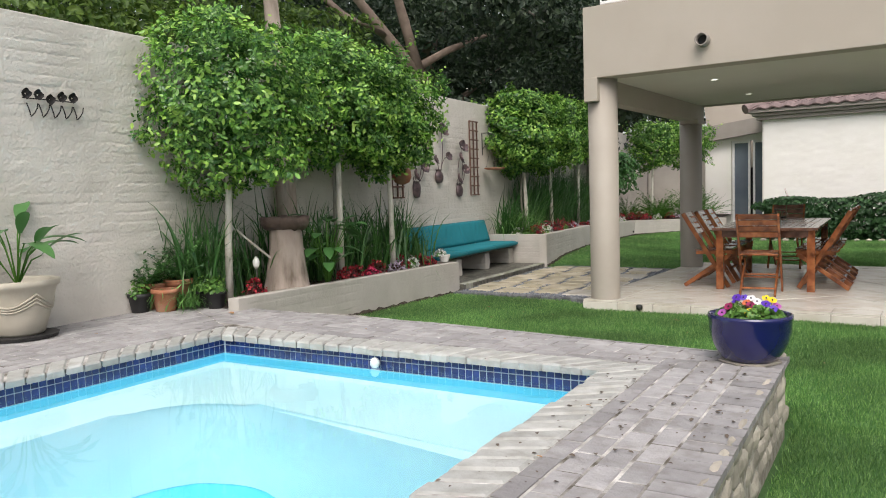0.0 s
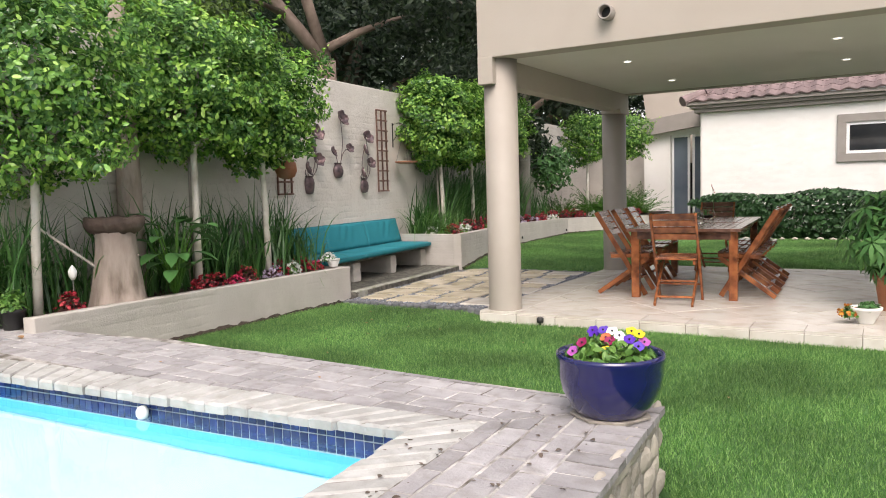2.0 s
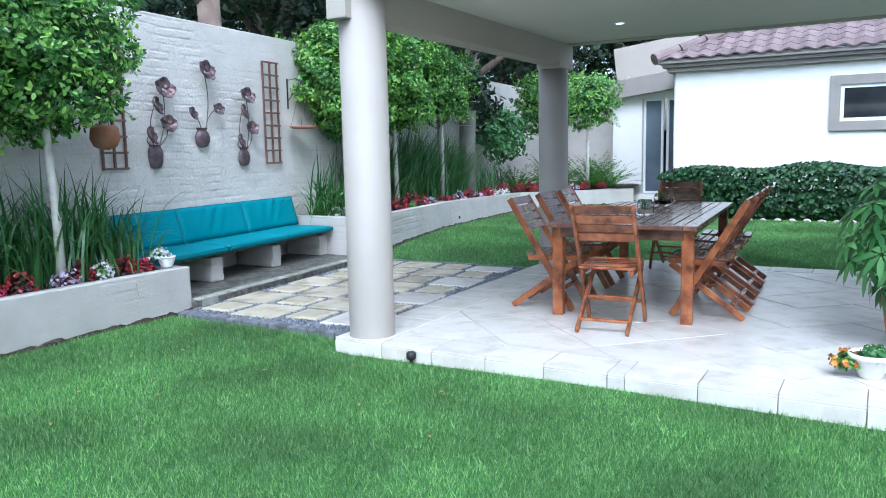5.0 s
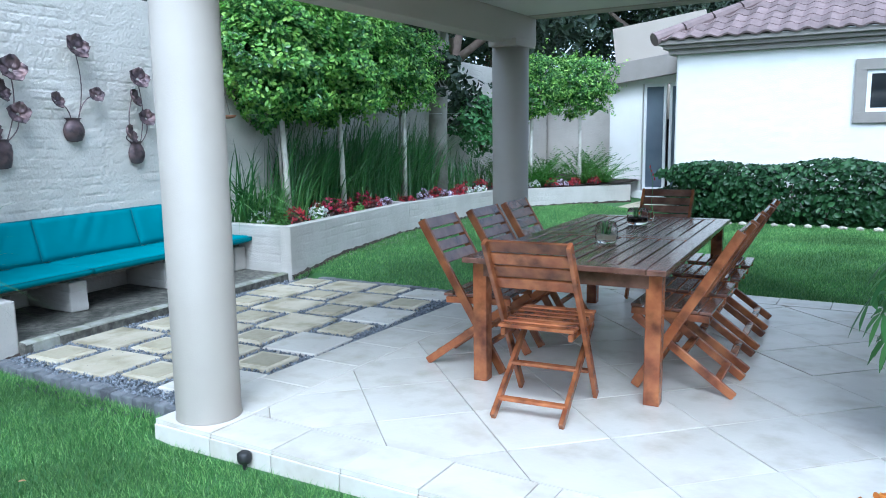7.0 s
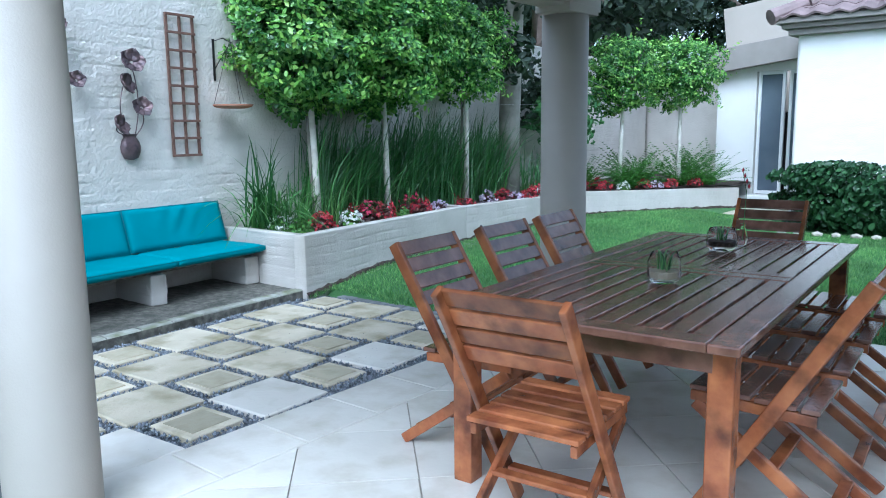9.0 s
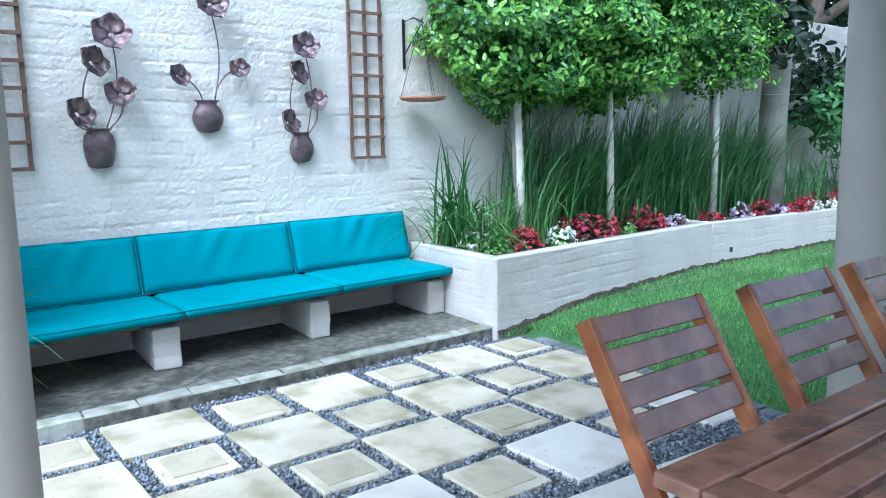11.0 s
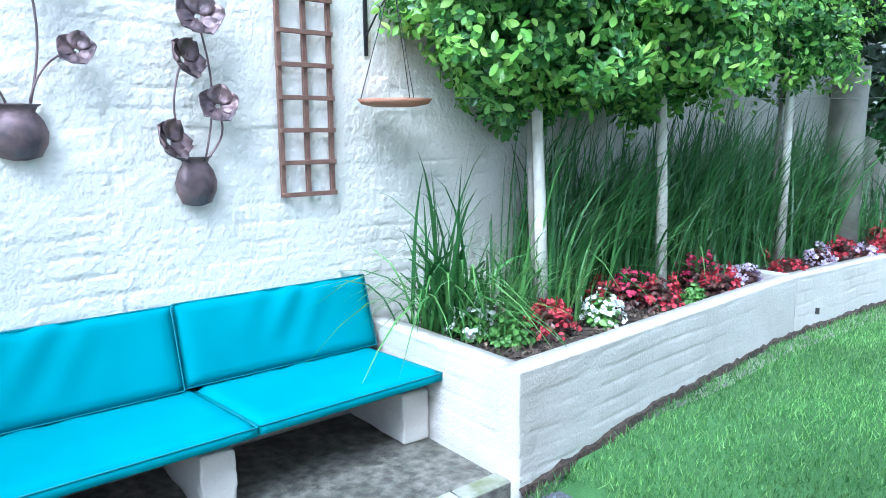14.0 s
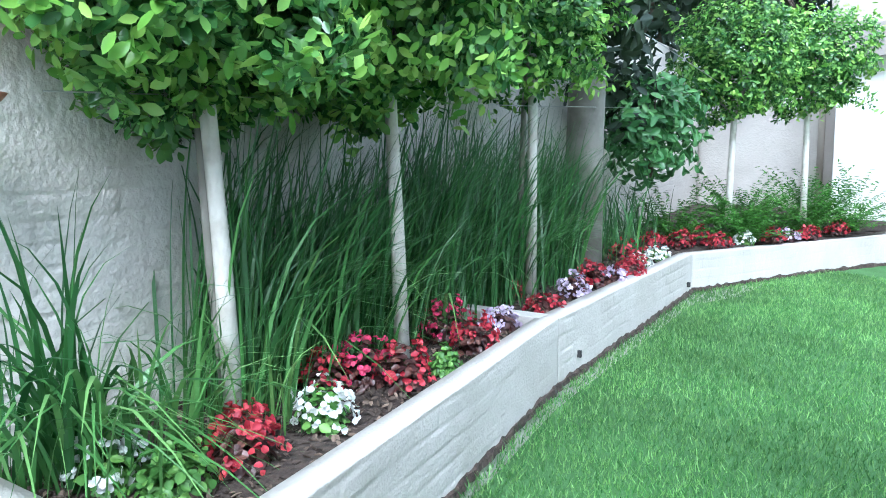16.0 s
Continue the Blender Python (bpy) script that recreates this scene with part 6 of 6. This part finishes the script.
def build_table_jars():
    for x, y, r, h, lb in ((-1.47, 11.17, .07, .13, "small glass terrarium jar on the table"), (-1.58, 12.2, .08, .12, "dark glass candle jar on the table")):
        t = thing("glass_jar", lb, "jar", pose(x, y, PATIO_Z + .746), "table jars")
        g = part("jar", lathe([(r * .8, 0), (r, .02), (r, h * .7), (r * .8, h), (r * .77, h), (r * .96, h * .7), (r * .96, .025), (r * .1, .02)], 28), M_GLASS, t, smooth=True)
        part("base", lathe([(r * .9, .022), (r * .93, .05), (r * .2, .052)], 20), M_SOIL if y > 11.5 else M_SLAB, t)
        strap_blades("sprig", np.random.default_rng(3).normal(0, .012, (14, 3)) * [1, 1, 0] + [0, 0, .05], np.full(14, h * .9), np.full(14, .05), np.full(14, .012), np.random.default_rng(3), M_STRAP, t)["kind"] = "stuff"
    v = thing("bud_vase", "slim bud vase with a red orchid stem", "vase", pose(-1.55, 12.45, PATIO_Z + .746))
    part("vase", lathe([(.02, 0), (.03, .04), (.012, .1), (.014, .12)], 16), M_GLASS, v, smooth=True)
    part("stem", tube([(0, 0, .02), (.01, 0, .3), (-.02, .01, .42)], [.002, .002, .0015], 5), M_STRAP, v)
    for k2 in range(4):
        bm = bmesh.new()
        flower_head(bm, Matrix.Translation((-.02 + .012 * k2, 0, .42 - .03 * k2)), .016, random.Random(k2), 4)
        part("blossom", bm, M_RED, v)
build_table_jars()

M_DRY = mat("dry_leaf", (.30, .16, .07), (.42, .28, .14), 20, .8)
def fallen_leaf(x, y, z, k2, big=1.0):
    t = leaf_cloud("fallen_leaf", np.array([[0, 0, 0.]]), np.array([[.1, .1, 1.]]), np.array([.05 * big]), np.random.default_rng(k2), M_DRY)
    t.matrix_world = pose(x, y, z)
    tagged(t, "small dry fallen leaf lying on the ground", "leaf", "fallen leaves")
rr = random.Random(77)
for i in range(16):
    x, y = rr.uniform(-4.4, .6), rr.uniform(6.2, 8.8)
    fallen_leaf(x, y, float(lawn_z(x, y)) + .04, i, .7)
fallen_leaf(-4.78, 5.3, DECK_Z + .01, 90, 2)
for x, y in ((-3.2, 5.2), (-.9, 3.4), (-1.0, 4.1), (-2.1, 5.3), (-.7, 2.9), (-5.0, 4.2)):
    fallen_leaf(x, y, DECK_Z + .006, int(x * 10 + 99), .6)
def step_light():
    t = thing("step_light", "small black spotlight on the patio step", "lamp", pose(-2.46, 8.972, .03))
    part("body", lathe([(.028, 0), (.034, .015), (.034, .045), (.02, .055)], 18), M_BLACKPOT, t, smooth=True)
    part("stake", lathe([(.01, -.08), (.012, .002)], 10), M_BLACKPOT, t)
step_light()
def pool_float():
    b = thing("pool_float", "white chlorine float at the pool edge", "float", pose(-2.72, 4.70, WATER_Z - .01))
    part("ball", lathe([(.006, .0), (.02, .006), (.031, .026), (.031, .046), (.02, .066), (.006, .072)], 24), M_WHITEPOT, b, smooth=True)
pool_float()
def deck_litter():
    rng = np.random.default_rng(77)
    y = rng.uniform(-.5, 5.3, 320)
    x = rng.uniform(-1.2, -.4, 320) + .05 * (5.0 - y)
    p = np.stack([x, y, np.full(320, DECK_Z + .006)], 1)
    o = leaf_cloud("leaf_litter", p, rng.normal(0, .15, p.shape) + np.array([0, 0, 1.0]), rng.uniform(.008, .032, 320), rng, M_BARKDARK, None, aspect=.6)
    tagged(o, "tiny dark leaf bits scattered on the pool deck", "leaf litter", kind="stuff")
deck_litter()

def mulch(y0, y1, back, front, z, n, seed):
    rng = np.random.default_rng(seed)
    y = rng.uniform(y0, y1, n)
    u = rng.random(n)
    x = back(y) + u * (front(y) - back(y))
    p = np.stack([x, y, np.full(n, z)], 1)
    o = leaf_cloud("mulch", p, rng.normal(0, .55, p.shape) + np.array([0, 0, 1.0]), rng.uniform(.012, .05, n), rng, M_MULCH, None, aspect=.45)
    tagged(o, "dark bark chips and dry leaves on the planter soil", "mulch", kind="stuff")
M_MULCH = leaf_mat("bark_chip", (0.025, 0.017, 0.012), (0.20, 0.145, 0.105), 0.85, 0.0)
mulch(12.5, 15.1, lambda y: wall_x(y) + .08, lambda y: -5.32 - .157 * (y - 12.33), .570, 2600, 81)
mulch(15.3, 18.2, lambda y: wall_x(y) + .08, lambda y: -5.79 - .047 * (y - 15.2), .570, 2000, 82)
mulch(5.7, 9.2, lambda y: wall_x(y) + .1, lambda y: -5.0 - .055 * (y - 5.5), .42, 1600, 83)

# ---- pieces of the paving, last ----
def lay(parent, region, origin, angle, cells, z0, z1, gap, material, name, near=None, bevel=.004, limit=290):
    """Lays oblong pieces on a flat convex region. cells: (u, v, du, dv) in the turned grid."""
    ca, sa = math.cos(angle), math.sin(angle)
    shared, rest, count = {}, bmesh.new(), 0
    rng = random.Random(len(cells))
    for u, v, du, dv in cells:
        q = [(u, v), (u + du, v), (u + du, v + dv), (u, v + dv)]
        q = [(origin[0] + a * ca - b * sa, origin[1] + a * sa + b * ca) for a, b in q]
        c = clip_to(q, region)
        c = inset(c, gap / 2) if c else c
        if not c or len(c) < 3 or area2(c) < .0012:
            continue
        cx, cy = sum(p[0] for p in c) / len(c), sum(p[1] for p in c) / len(c)
        dz = rng.uniform(-.002, .002)
        if (near and not near(cx, cy)) or count >= limit:
            prism(c, z0, z1 + dz, rest)
            continue
        count += 1
        full = area2(c) > .985 * (du - gap) * (dv - gap) and len(c) == 4
        if full:
            key = (round(du, 3), round(dv, 3))
            if key not in shared:
                w, h = (du - gap) / 2, (dv - gap) / 2
                me = bpy.data.meshes.new(name)
                bm = prism([(-w, -h), (w, -h), (w, h), (-w, h)], z0, z1, bevel=bevel)
                bm.to_mesh(me)
                bm.free()
                me.materials.append(material)
                shared[key] = me
            o = link(name, shared[key], None, parent)
            o.matrix_world = Matrix.Translation((cx, cy, dz)) @ Matrix.Rotation(angle + rng.uniform(-.004, .004), 4, "Z")
        else:
            part(name, prism(c, z0, z1 + dz), material, parent)
    if rest.faces:
        part(name + "_rest", rest, material, parent)["kind"] = "stuff"
    else:
        rest.free()

def running(nu, nv, du, dv, u0=0.0, v0=0.0):
    return [(u0 + (i + .5 * (j % 2)) * du, v0 + j * dv, du, dv) for i in range(nu) for j in range(nv)]

def build_paving():
    deck = next(o for o in bpy.data.objects if o.name == "pool_deck")
    near = lambda x, y: y > 2.3
    right = [(-.99, 5.03), (-.65, -1.83), (0.04, -2.4), (-.39, 5.56)]
    lay(deck, right, (-.39, 5.56), radians(93.0), running(44, 7, .21, .112, -8.3, .20) + [(-8.3 + i * .112, -.03, .112, .23) for i in range(80)], DECK_Z - .03, DECK_Z, .013, M_PAVER, "paver", near)
    far = [(-.395, 5.565), (-2.46, 5.645), (-3.75, 5.74), (-4.86, 5.62), (-5.82, 5.6), (-4.33, 4.872), (-.995, 5.03)]
    lay(deck, far, (-.43, 5.0), radians(177.3), running(28, 8, .22, .14, -.2, -.9), DECK_Z - .03, DECK_Z, .012, M_PAVER, "paver", near)
    left = [(-4.335, 4.87), (-5.82, 5.6), (-5.05, -2.4), (-4.255, -1.83)]
    lay(deck, left, (-4.33, 4.9), radians(91), running(44, 12, .22, .14, -8, -.1), DECK_Z - .03, DECK_Z, .012, M_PAVER, "paver", near)
    # coping: a header course round the pool
    cop = [(-.99, 5.03), (-4.33, 4.872), (-4.25, -1.83), (-.65, -1.83)]
    rng = random.Random(4)
    for i in range(4):
        a, b, c, d = POOL[i], POOL[(i + 1) % 4], cop[(i + 1) % 4], cop[i]
        L = math.hypot(b[0] - a[0], b[1] - a[1])
        n = int(L / .118)
        for k in range(n):
            s0, s1 = (k + .04) / n, (k + .96) / n
            P = lambda p, q, s: (p[0] + (q[0] - p[0]) * s, p[1] + (q[1] - p[1]) * s)
            mid = P(a, b, (s0 + s1) / 2)
            if mid[1] < 2.0:
                continue
            off = rng.uniform(-.012, .012)
            q = [P(a, b, s0), P(a, b, s1), P(d, c, s1), P(d, c, s0)]
            v = Vector((q[0][0] - q[3][0], q[0][1] - q[3][1])).normalized()
            q[0], q[1] = (q[0][0] + v.x * (.02 + off), q[0][1] + v.y * (.02 + off)), (q[1][0] + v.x * (.02 + off), q[1][1] + v.y * (.02 + off))
            s = sum(p[0] * r[1] - r[0] * p[1] for p, r in zip(q, q[1:] + q[:1]))
            part("coping_brick", prism(q if s > 0 else q[::-1], DECK_Z - .045, DECK_Z + .004 + rng.uniform(-.003, .003), bevel=.012), M_COPING, deck)
    # mosaic waterline
    pool = next(o for o in bpy.data.objects if o.name == "swimming_pool")
    wl = [(-1.22, 4.84), (-4.125, 4.665), (-4.05, -1.65), (-.9, -1.65)]
    me = bpy.data.meshes.new("mosaic_tile")
    bm = box(-.0205, -.003, -.0205, .0205, .003, .0205, 0)
    bm.to_mesh(me)
    bm.free()
    me.materials.append(M_POOLTILE)
    for (a, b), start in (((wl[0], wl[1]), 0), ((wl[1], wl[2]), 0)):
        L = math.hypot(b[0] - a[0], b[1] - a[1])
        ang = math.atan2(b[1] - a[1], b[0] - a[0])
        inw = (-math.sin(ang), math.cos(ang))
        n = int(min(L, 2.95) / .048)
        part("grout_band", beam((a[0] + inw[0] * .004, a[1] + inw[1] * .004, .245), (b[0] + inw[0] * .004, b[1] + inw[1] * .004, .245), .006, .21, 0), M_GROUT, pool)
        for k in range(n):
            for j in range(4):
                o = link("mosaic_tile", me, None, pool)
                s = (k + .5) * .048
                o.matrix_world = Matrix.Translation((a[0] + math.cos(ang) * s + inw[0] * .009, a[1] + math.sin(ang) * s + inw[1] * .009, .328 - j * .048)) @ Matrix.Rotation(ang, 4, "Z")
    # rubble stones of the deck's retaining face
    rng = random.Random(12)
    for row in range(4):
        y = 2.2
        while y < 5.5:
            w = rng.uniform(.10, .24)
            yc = y + w / 2
            x = 0.01 - .43 * (yc + 2.4) / 7.93
            bm = bmesh.new()
            bmesh.ops.create_icosphere(bm, subdivisions=2, radius=.5, matrix=pose(x - .015 + rng.uniform(-.006, .006), yc, .045 + row * .098) @ Matrix.Diagonal((.055, w * 1.12, .122, 1)))
            for v in bm.verts:
                v.co += Vector((.02, .03, .02)) * noise.noise(v.co * 9)
            part("stone", bm, M_STONE, deck)
            y += w
    # patio tiles
    inner = [(-2.74, 9.31), (4.88, 9.31), (4.88, 13.25), (-2.74, 13.25)]
    s = .52
    lay(PATIO, inner, (-1.0, 9.9), radians(45), [(i * s, j * s, s, s) for i in range(-9, 14) for j in range(-12, 10)], PATIO_Z - .02, PATIO_Z, .006, M_PATIO, "tile", lambda x, y: x < 1.6, .002)
    EDGE = [(i * .405, 0, .405, .31) for i in range(5)] + [(2.025, 0, .105, .31)] + [(2.13 + i * .415, 0, .415, .31) for i in range(16)]
    lay(PATIO, [(-3.13, 9.005), (4.88, 9.005), (4.88, 9.307), (-3.13, 9.307)], (-3.13, 9.005), 0, EDGE, PATIO_Z - .02, PATIO_Z + .001, .006, M_PATIO, "edge_tile", lambda x, y: x < 1.6, .006)
    lay(PATIO, [(-3.13, 9.312), (-2.745, 9.312), (-2.745, 13.55), (-3.13, 13.55)], (-3.13, 9.312), 0, [(0, i * .46, .39, .46) for i in range(10)], PATIO_Z - .02, PATIO_Z + .001, .006, M_PATIO, "edge_tile", None, .004)
    lay(PATIO, [(-2.74, 13.253), (4.88, 13.253), (4.88, 13.55), (-2.74, 13.55)], (-2.74, 13.25), 0, [(i * .405, 0, .405, .31) for i in range(20)], PATIO_Z - .02, PATIO_Z + .001, .006, M_PATIO, "edge_tile", lambda x, y: x < 1.6, .004)
    for u, v, du, dv in EDGE[:14]:
        x = -3.13 + u
        part("riser_tile", box(x + .003, 8.997, -.05, x + du - .003, 9.012, PATIO_Z - .022, .003), M_PATIO, PATIO)
    part("riser_tile", box(-3.137, 9.015, -.05, -3.121, 9.26, PATIO_Z - .022, .003), M_PATIO, PATIO)
    # sandstone slabs in the gravel court
    rng = random.Random(21)
    ca, sa = math.cos(radians(3.5)), math.sin(radians(3.5))
    for i in range(-2, 4):
        for j in range(-3, 6):
            u, v = i * .462, j * .462
            x, y = -4.34 + u * ca - v * sa, 10.48 + u * sa + v * ca
            size = .452 if (i + j) % 2 == 0 else .315
            h = size / 2
            if x - h < -5.05 - .085 * (y - 9.6) or x > -2.9 or y - h < 9.2 or y > 12.42 or (y > 12.2 and x < -4.95):
                continue
            if x + h > -3.14:
                if x > -3.3:
                    continue
            pale = i == 2 and size > .4
            top = min(h, 12.49 - y)
            r = rng.uniform(-.03, .03)
            m = pose(x, y, 0, 0, 0, 3.5 + math.degrees(r))
            o = part("slab", prism([(-h, -h), (h, -h), (h, top), (-h, top)], COURT_Z - .03, COURT_Z + .004 + rng.uniform(-.003, .003), bevel=.008), M_PATIO if pale else M_SLAB, COURT)
            o.matrix_world = m
            if size < .4 or ((i * 3 + j) % 4 == 1 and not pale and top == h):
                f = h - (.042 if size < .4 else .05)
                o = part("slab_middle", prism([(-f, -f), (f, -f), (f, f), (-f, f)], COURT_Z - .02, COURT_Z + .009, bevel=.002), M_SLABSTAIN, COURT)
                o.matrix_world = m
    # kerb before the bench and cobble borders
    for k in range(11):
        y0 = 9.43 + k * .2645
        x0, x1 = -5.0 - .083 * (y0 - 9.42), -5.0 - .083 * (y0 + .26 - 9.42)
        part("kerb_stone", prism([(x0, y0), (x1, y0 + .262), (x1 - .10, y0 + .262), (x0 - .10, y0)], .02, BENCH_Z + .006 + rng.uniform(-.004, .004), bevel=.01), M_KERB, COURT)
    for k in range(20):
        x = -5.0 + k * .095
        part("cobble", box(x + .003, 9.19, 0, x + .092, 9.285, COURT_Z - .008 + rng.uniform(-.006, .004), .01), M_COBBLE, COURT)
        if x > -5.1:
            part("cobble", box(x + .003, 12.50, 0, x + .092, 12.59, COURT_Z + .004 + rng.uniform(-.006, .004), .01), M_COBBLE, COURT)
    # gravel
    g = np.random.default_rng(33)
    n = 26000
    x, y = g.uniform(-5.22, -3.14, n), g.uniform(9.24, 12.50, n)
    ok = (x > -5.0 - .085 * (y - 9.6)) & ~((y > 12.3) & (x < -5.12))
    x, y = x[ok], y[ok]
    n = len(x)
    base = np.array([[1, 0, 0], [-1, 0, 0], [0, 1, 0], [0, -1, 0], [0, 0, 1], [0, 0, -1]], float)
    sc = g.uniform(.006, .012, (n, 1, 1)) * g.uniform(.6, 1.3, (n, 1, 3))
    ang = g.uniform(0, 6.28, n)
    v = base[None] * sc + g.normal(0, .0015, (n, 6, 3))
    vx = v[..., 0] * np.cos(ang)[:, None] - v[..., 1] * np.sin(ang)[:, None]
    vy = v[..., 0] * np.sin(ang)[:, None] + v[..., 1] * np.cos(ang)[:, None]
    V = np.stack([vx + x[:, None], vy + y[:, None], v[..., 2] + COURT_Z - .017 + g.uniform(0, .009, (n, 1))], -1).reshape(-1, 3)
    tri = np.array([[0, 2, 4], [2, 1, 4], [1, 3, 4], [3, 0, 4], [2, 0, 5], [1, 2, 5], [3, 1, 5], [0, 3, 5]])
    F = (np.arange(n)[:, None, None] * 6 + tri[None]).reshape(-1, 3)
    o = link("gravel", mesh_np("gravel", V, F), M_GRAVEL)
    tagged(o, "loose blue-grey gravel between the sandstone slabs", "gravel", kind="stuff")
build_paving()

def build_grass():
    g = np.random.default_rng(44)
    def patch(n, x0, x1, y0, y1):
        return np.stack([g.uniform(x0, x1, n), g.uniform(y0, y1, n)], 1)
    P = np.concatenate([patch(330000, -5.3, 2.0, 5.5, 9.2), patch(130000, -.4, 2.0, 1.2, 5.6), patch(240000, -5.8, 1.5, 12.35, 19.2), patch(20000, -5.8, -3.2, 19.2, 21.0)])
    x, y = P[:, 0], P[:, 1]
    front = (y < 9.3)
    p1 = -4.85 - .0554 * (y - 5.45) + .03 + .015 * np.sin(9 * y) * np.sin(4.1 * y)
    ok = np.where(front, (x > p1) & ~((x > -3.16) & (y > 8.975)) & ~((x > -5.1) & (y > 9.165)), True)
    deck_y = 5.58 - .07 * (x + .39)
    ok &= ~((y < deck_y) & (x < -.39 + .055 * (5.56 - y) + .02))
    p2 = np.interp(y, [12.33, 15.2, 18.25, 21.2], [-5.17, -5.60, -5.74, -4.36]) + .015 * np.sin(9 * y) * np.sin(4.1 * y)
    ok &= np.where(y > 12, (x > p2) & ~((x > -3.16) & (y < 13.58)) & ~((y < 12.6) & (x > -5.12)), True)
    ok &= ~((y > 20.15) & (x > -5.02))
    x, y = x[ok], y[ok]
    n = len(x)
    z = lawn_z(x, y)
    tone = .5 + .5 * np.sin(1.9 * x + 1.1 * np.sin(2.3 * y)) * np.sin(1.6 * y + .7)
    h = g.uniform(.02, .042, n) * (.85 + .25 * tone)
    a = g.uniform(0, 6.28, n)
    w = g.uniform(.0016, .0032, n) * np.where(y > 12, 1.35, 1.0)
    lean = g.normal(0, .45, (n, 2)) * h[:, None]
    b1 = np.stack([x - w * np.cos(a), y - w * np.sin(a), z - .004], 1)
    b2 = np.stack([x + w * np.cos(a), y + w * np.sin(a), z - .004], 1)
    tp = np.stack([x + lean[:, 0], y + lean[:, 1], z + h], 1)
    V = np.stack([b1, b2, tp], 1).reshape(-1, 3)
    o = link("grass", mesh_np("grass", V, np.arange(3 * n).reshape(-1, 3)), M_GRASS)
    tagged(o, "short mown green lawn grass", "grass", kind="stuff")
build_grass()

def edge_strip(name, line, label, seed):
    """Bare dark soil along a planter's foot."""
    r = random.Random(seed)
    bm = bmesh.new()
    rows = []
    for (ax, ay), (bx, by) in zip(line, line[1:]):
        L = math.hypot(bx - ax, by - ay)
        n = max(2, int(L / .06))
        for k in range(n + 1):
            s = k / n
            x, y = ax + (bx - ax) * s, ay + (by - ay) * s
            nx, ny = (by - ay) / L, -(bx - ax) / L
            w = .019 + r.uniform(-.012, .016)
            z = float(lawn_z(x, y))
            rows.append((bm.verts.new((x - nx * .01, y - ny * .01, z + .035 + r.uniform(-.012, .02))), bm.verts.new((x + nx * w * .6, y + ny * w * .6, z + .022 + r.uniform(-.008, .012))), bm.verts.new((x + nx * w, y + ny * w, z - .01))))
    for p, q in zip(rows, rows[1:]):
        for j in range(2):
            bm.faces.new((p[j], q[j], q[j + 1], p[j + 1])[::-1])
    tagged(part(name, bm, M_SOIL), label, "soil", kind="structure")
edge_strip("soil_edge", [(P1A[0], 5.7), P1B], "dark bare soil edge at the planter's foot", 1)
edge_strip("soil_edge", P2, "dark mossy soil edge at the long planter's foot", 2)

def weep_hole(x, y, z, rz):
    t = thing("weep_hole", "small dark weep hole in the planter wall", "weep hole", pose(x, y, z, 0, 0, rz), "weep holes")
    part("hole", box(-.02, -.008, -.022, .012, .008, .022, .002), M_DARK, t)
for x, y, z, rz in ((-5.632, 15.5, .35, 3), (-5.757, 18.1, .33, 3), (-5.345, 19.22, .36, -25), (-4.915, 20.13, .30, -25)):
    weep_hole(x, y, z, rz)
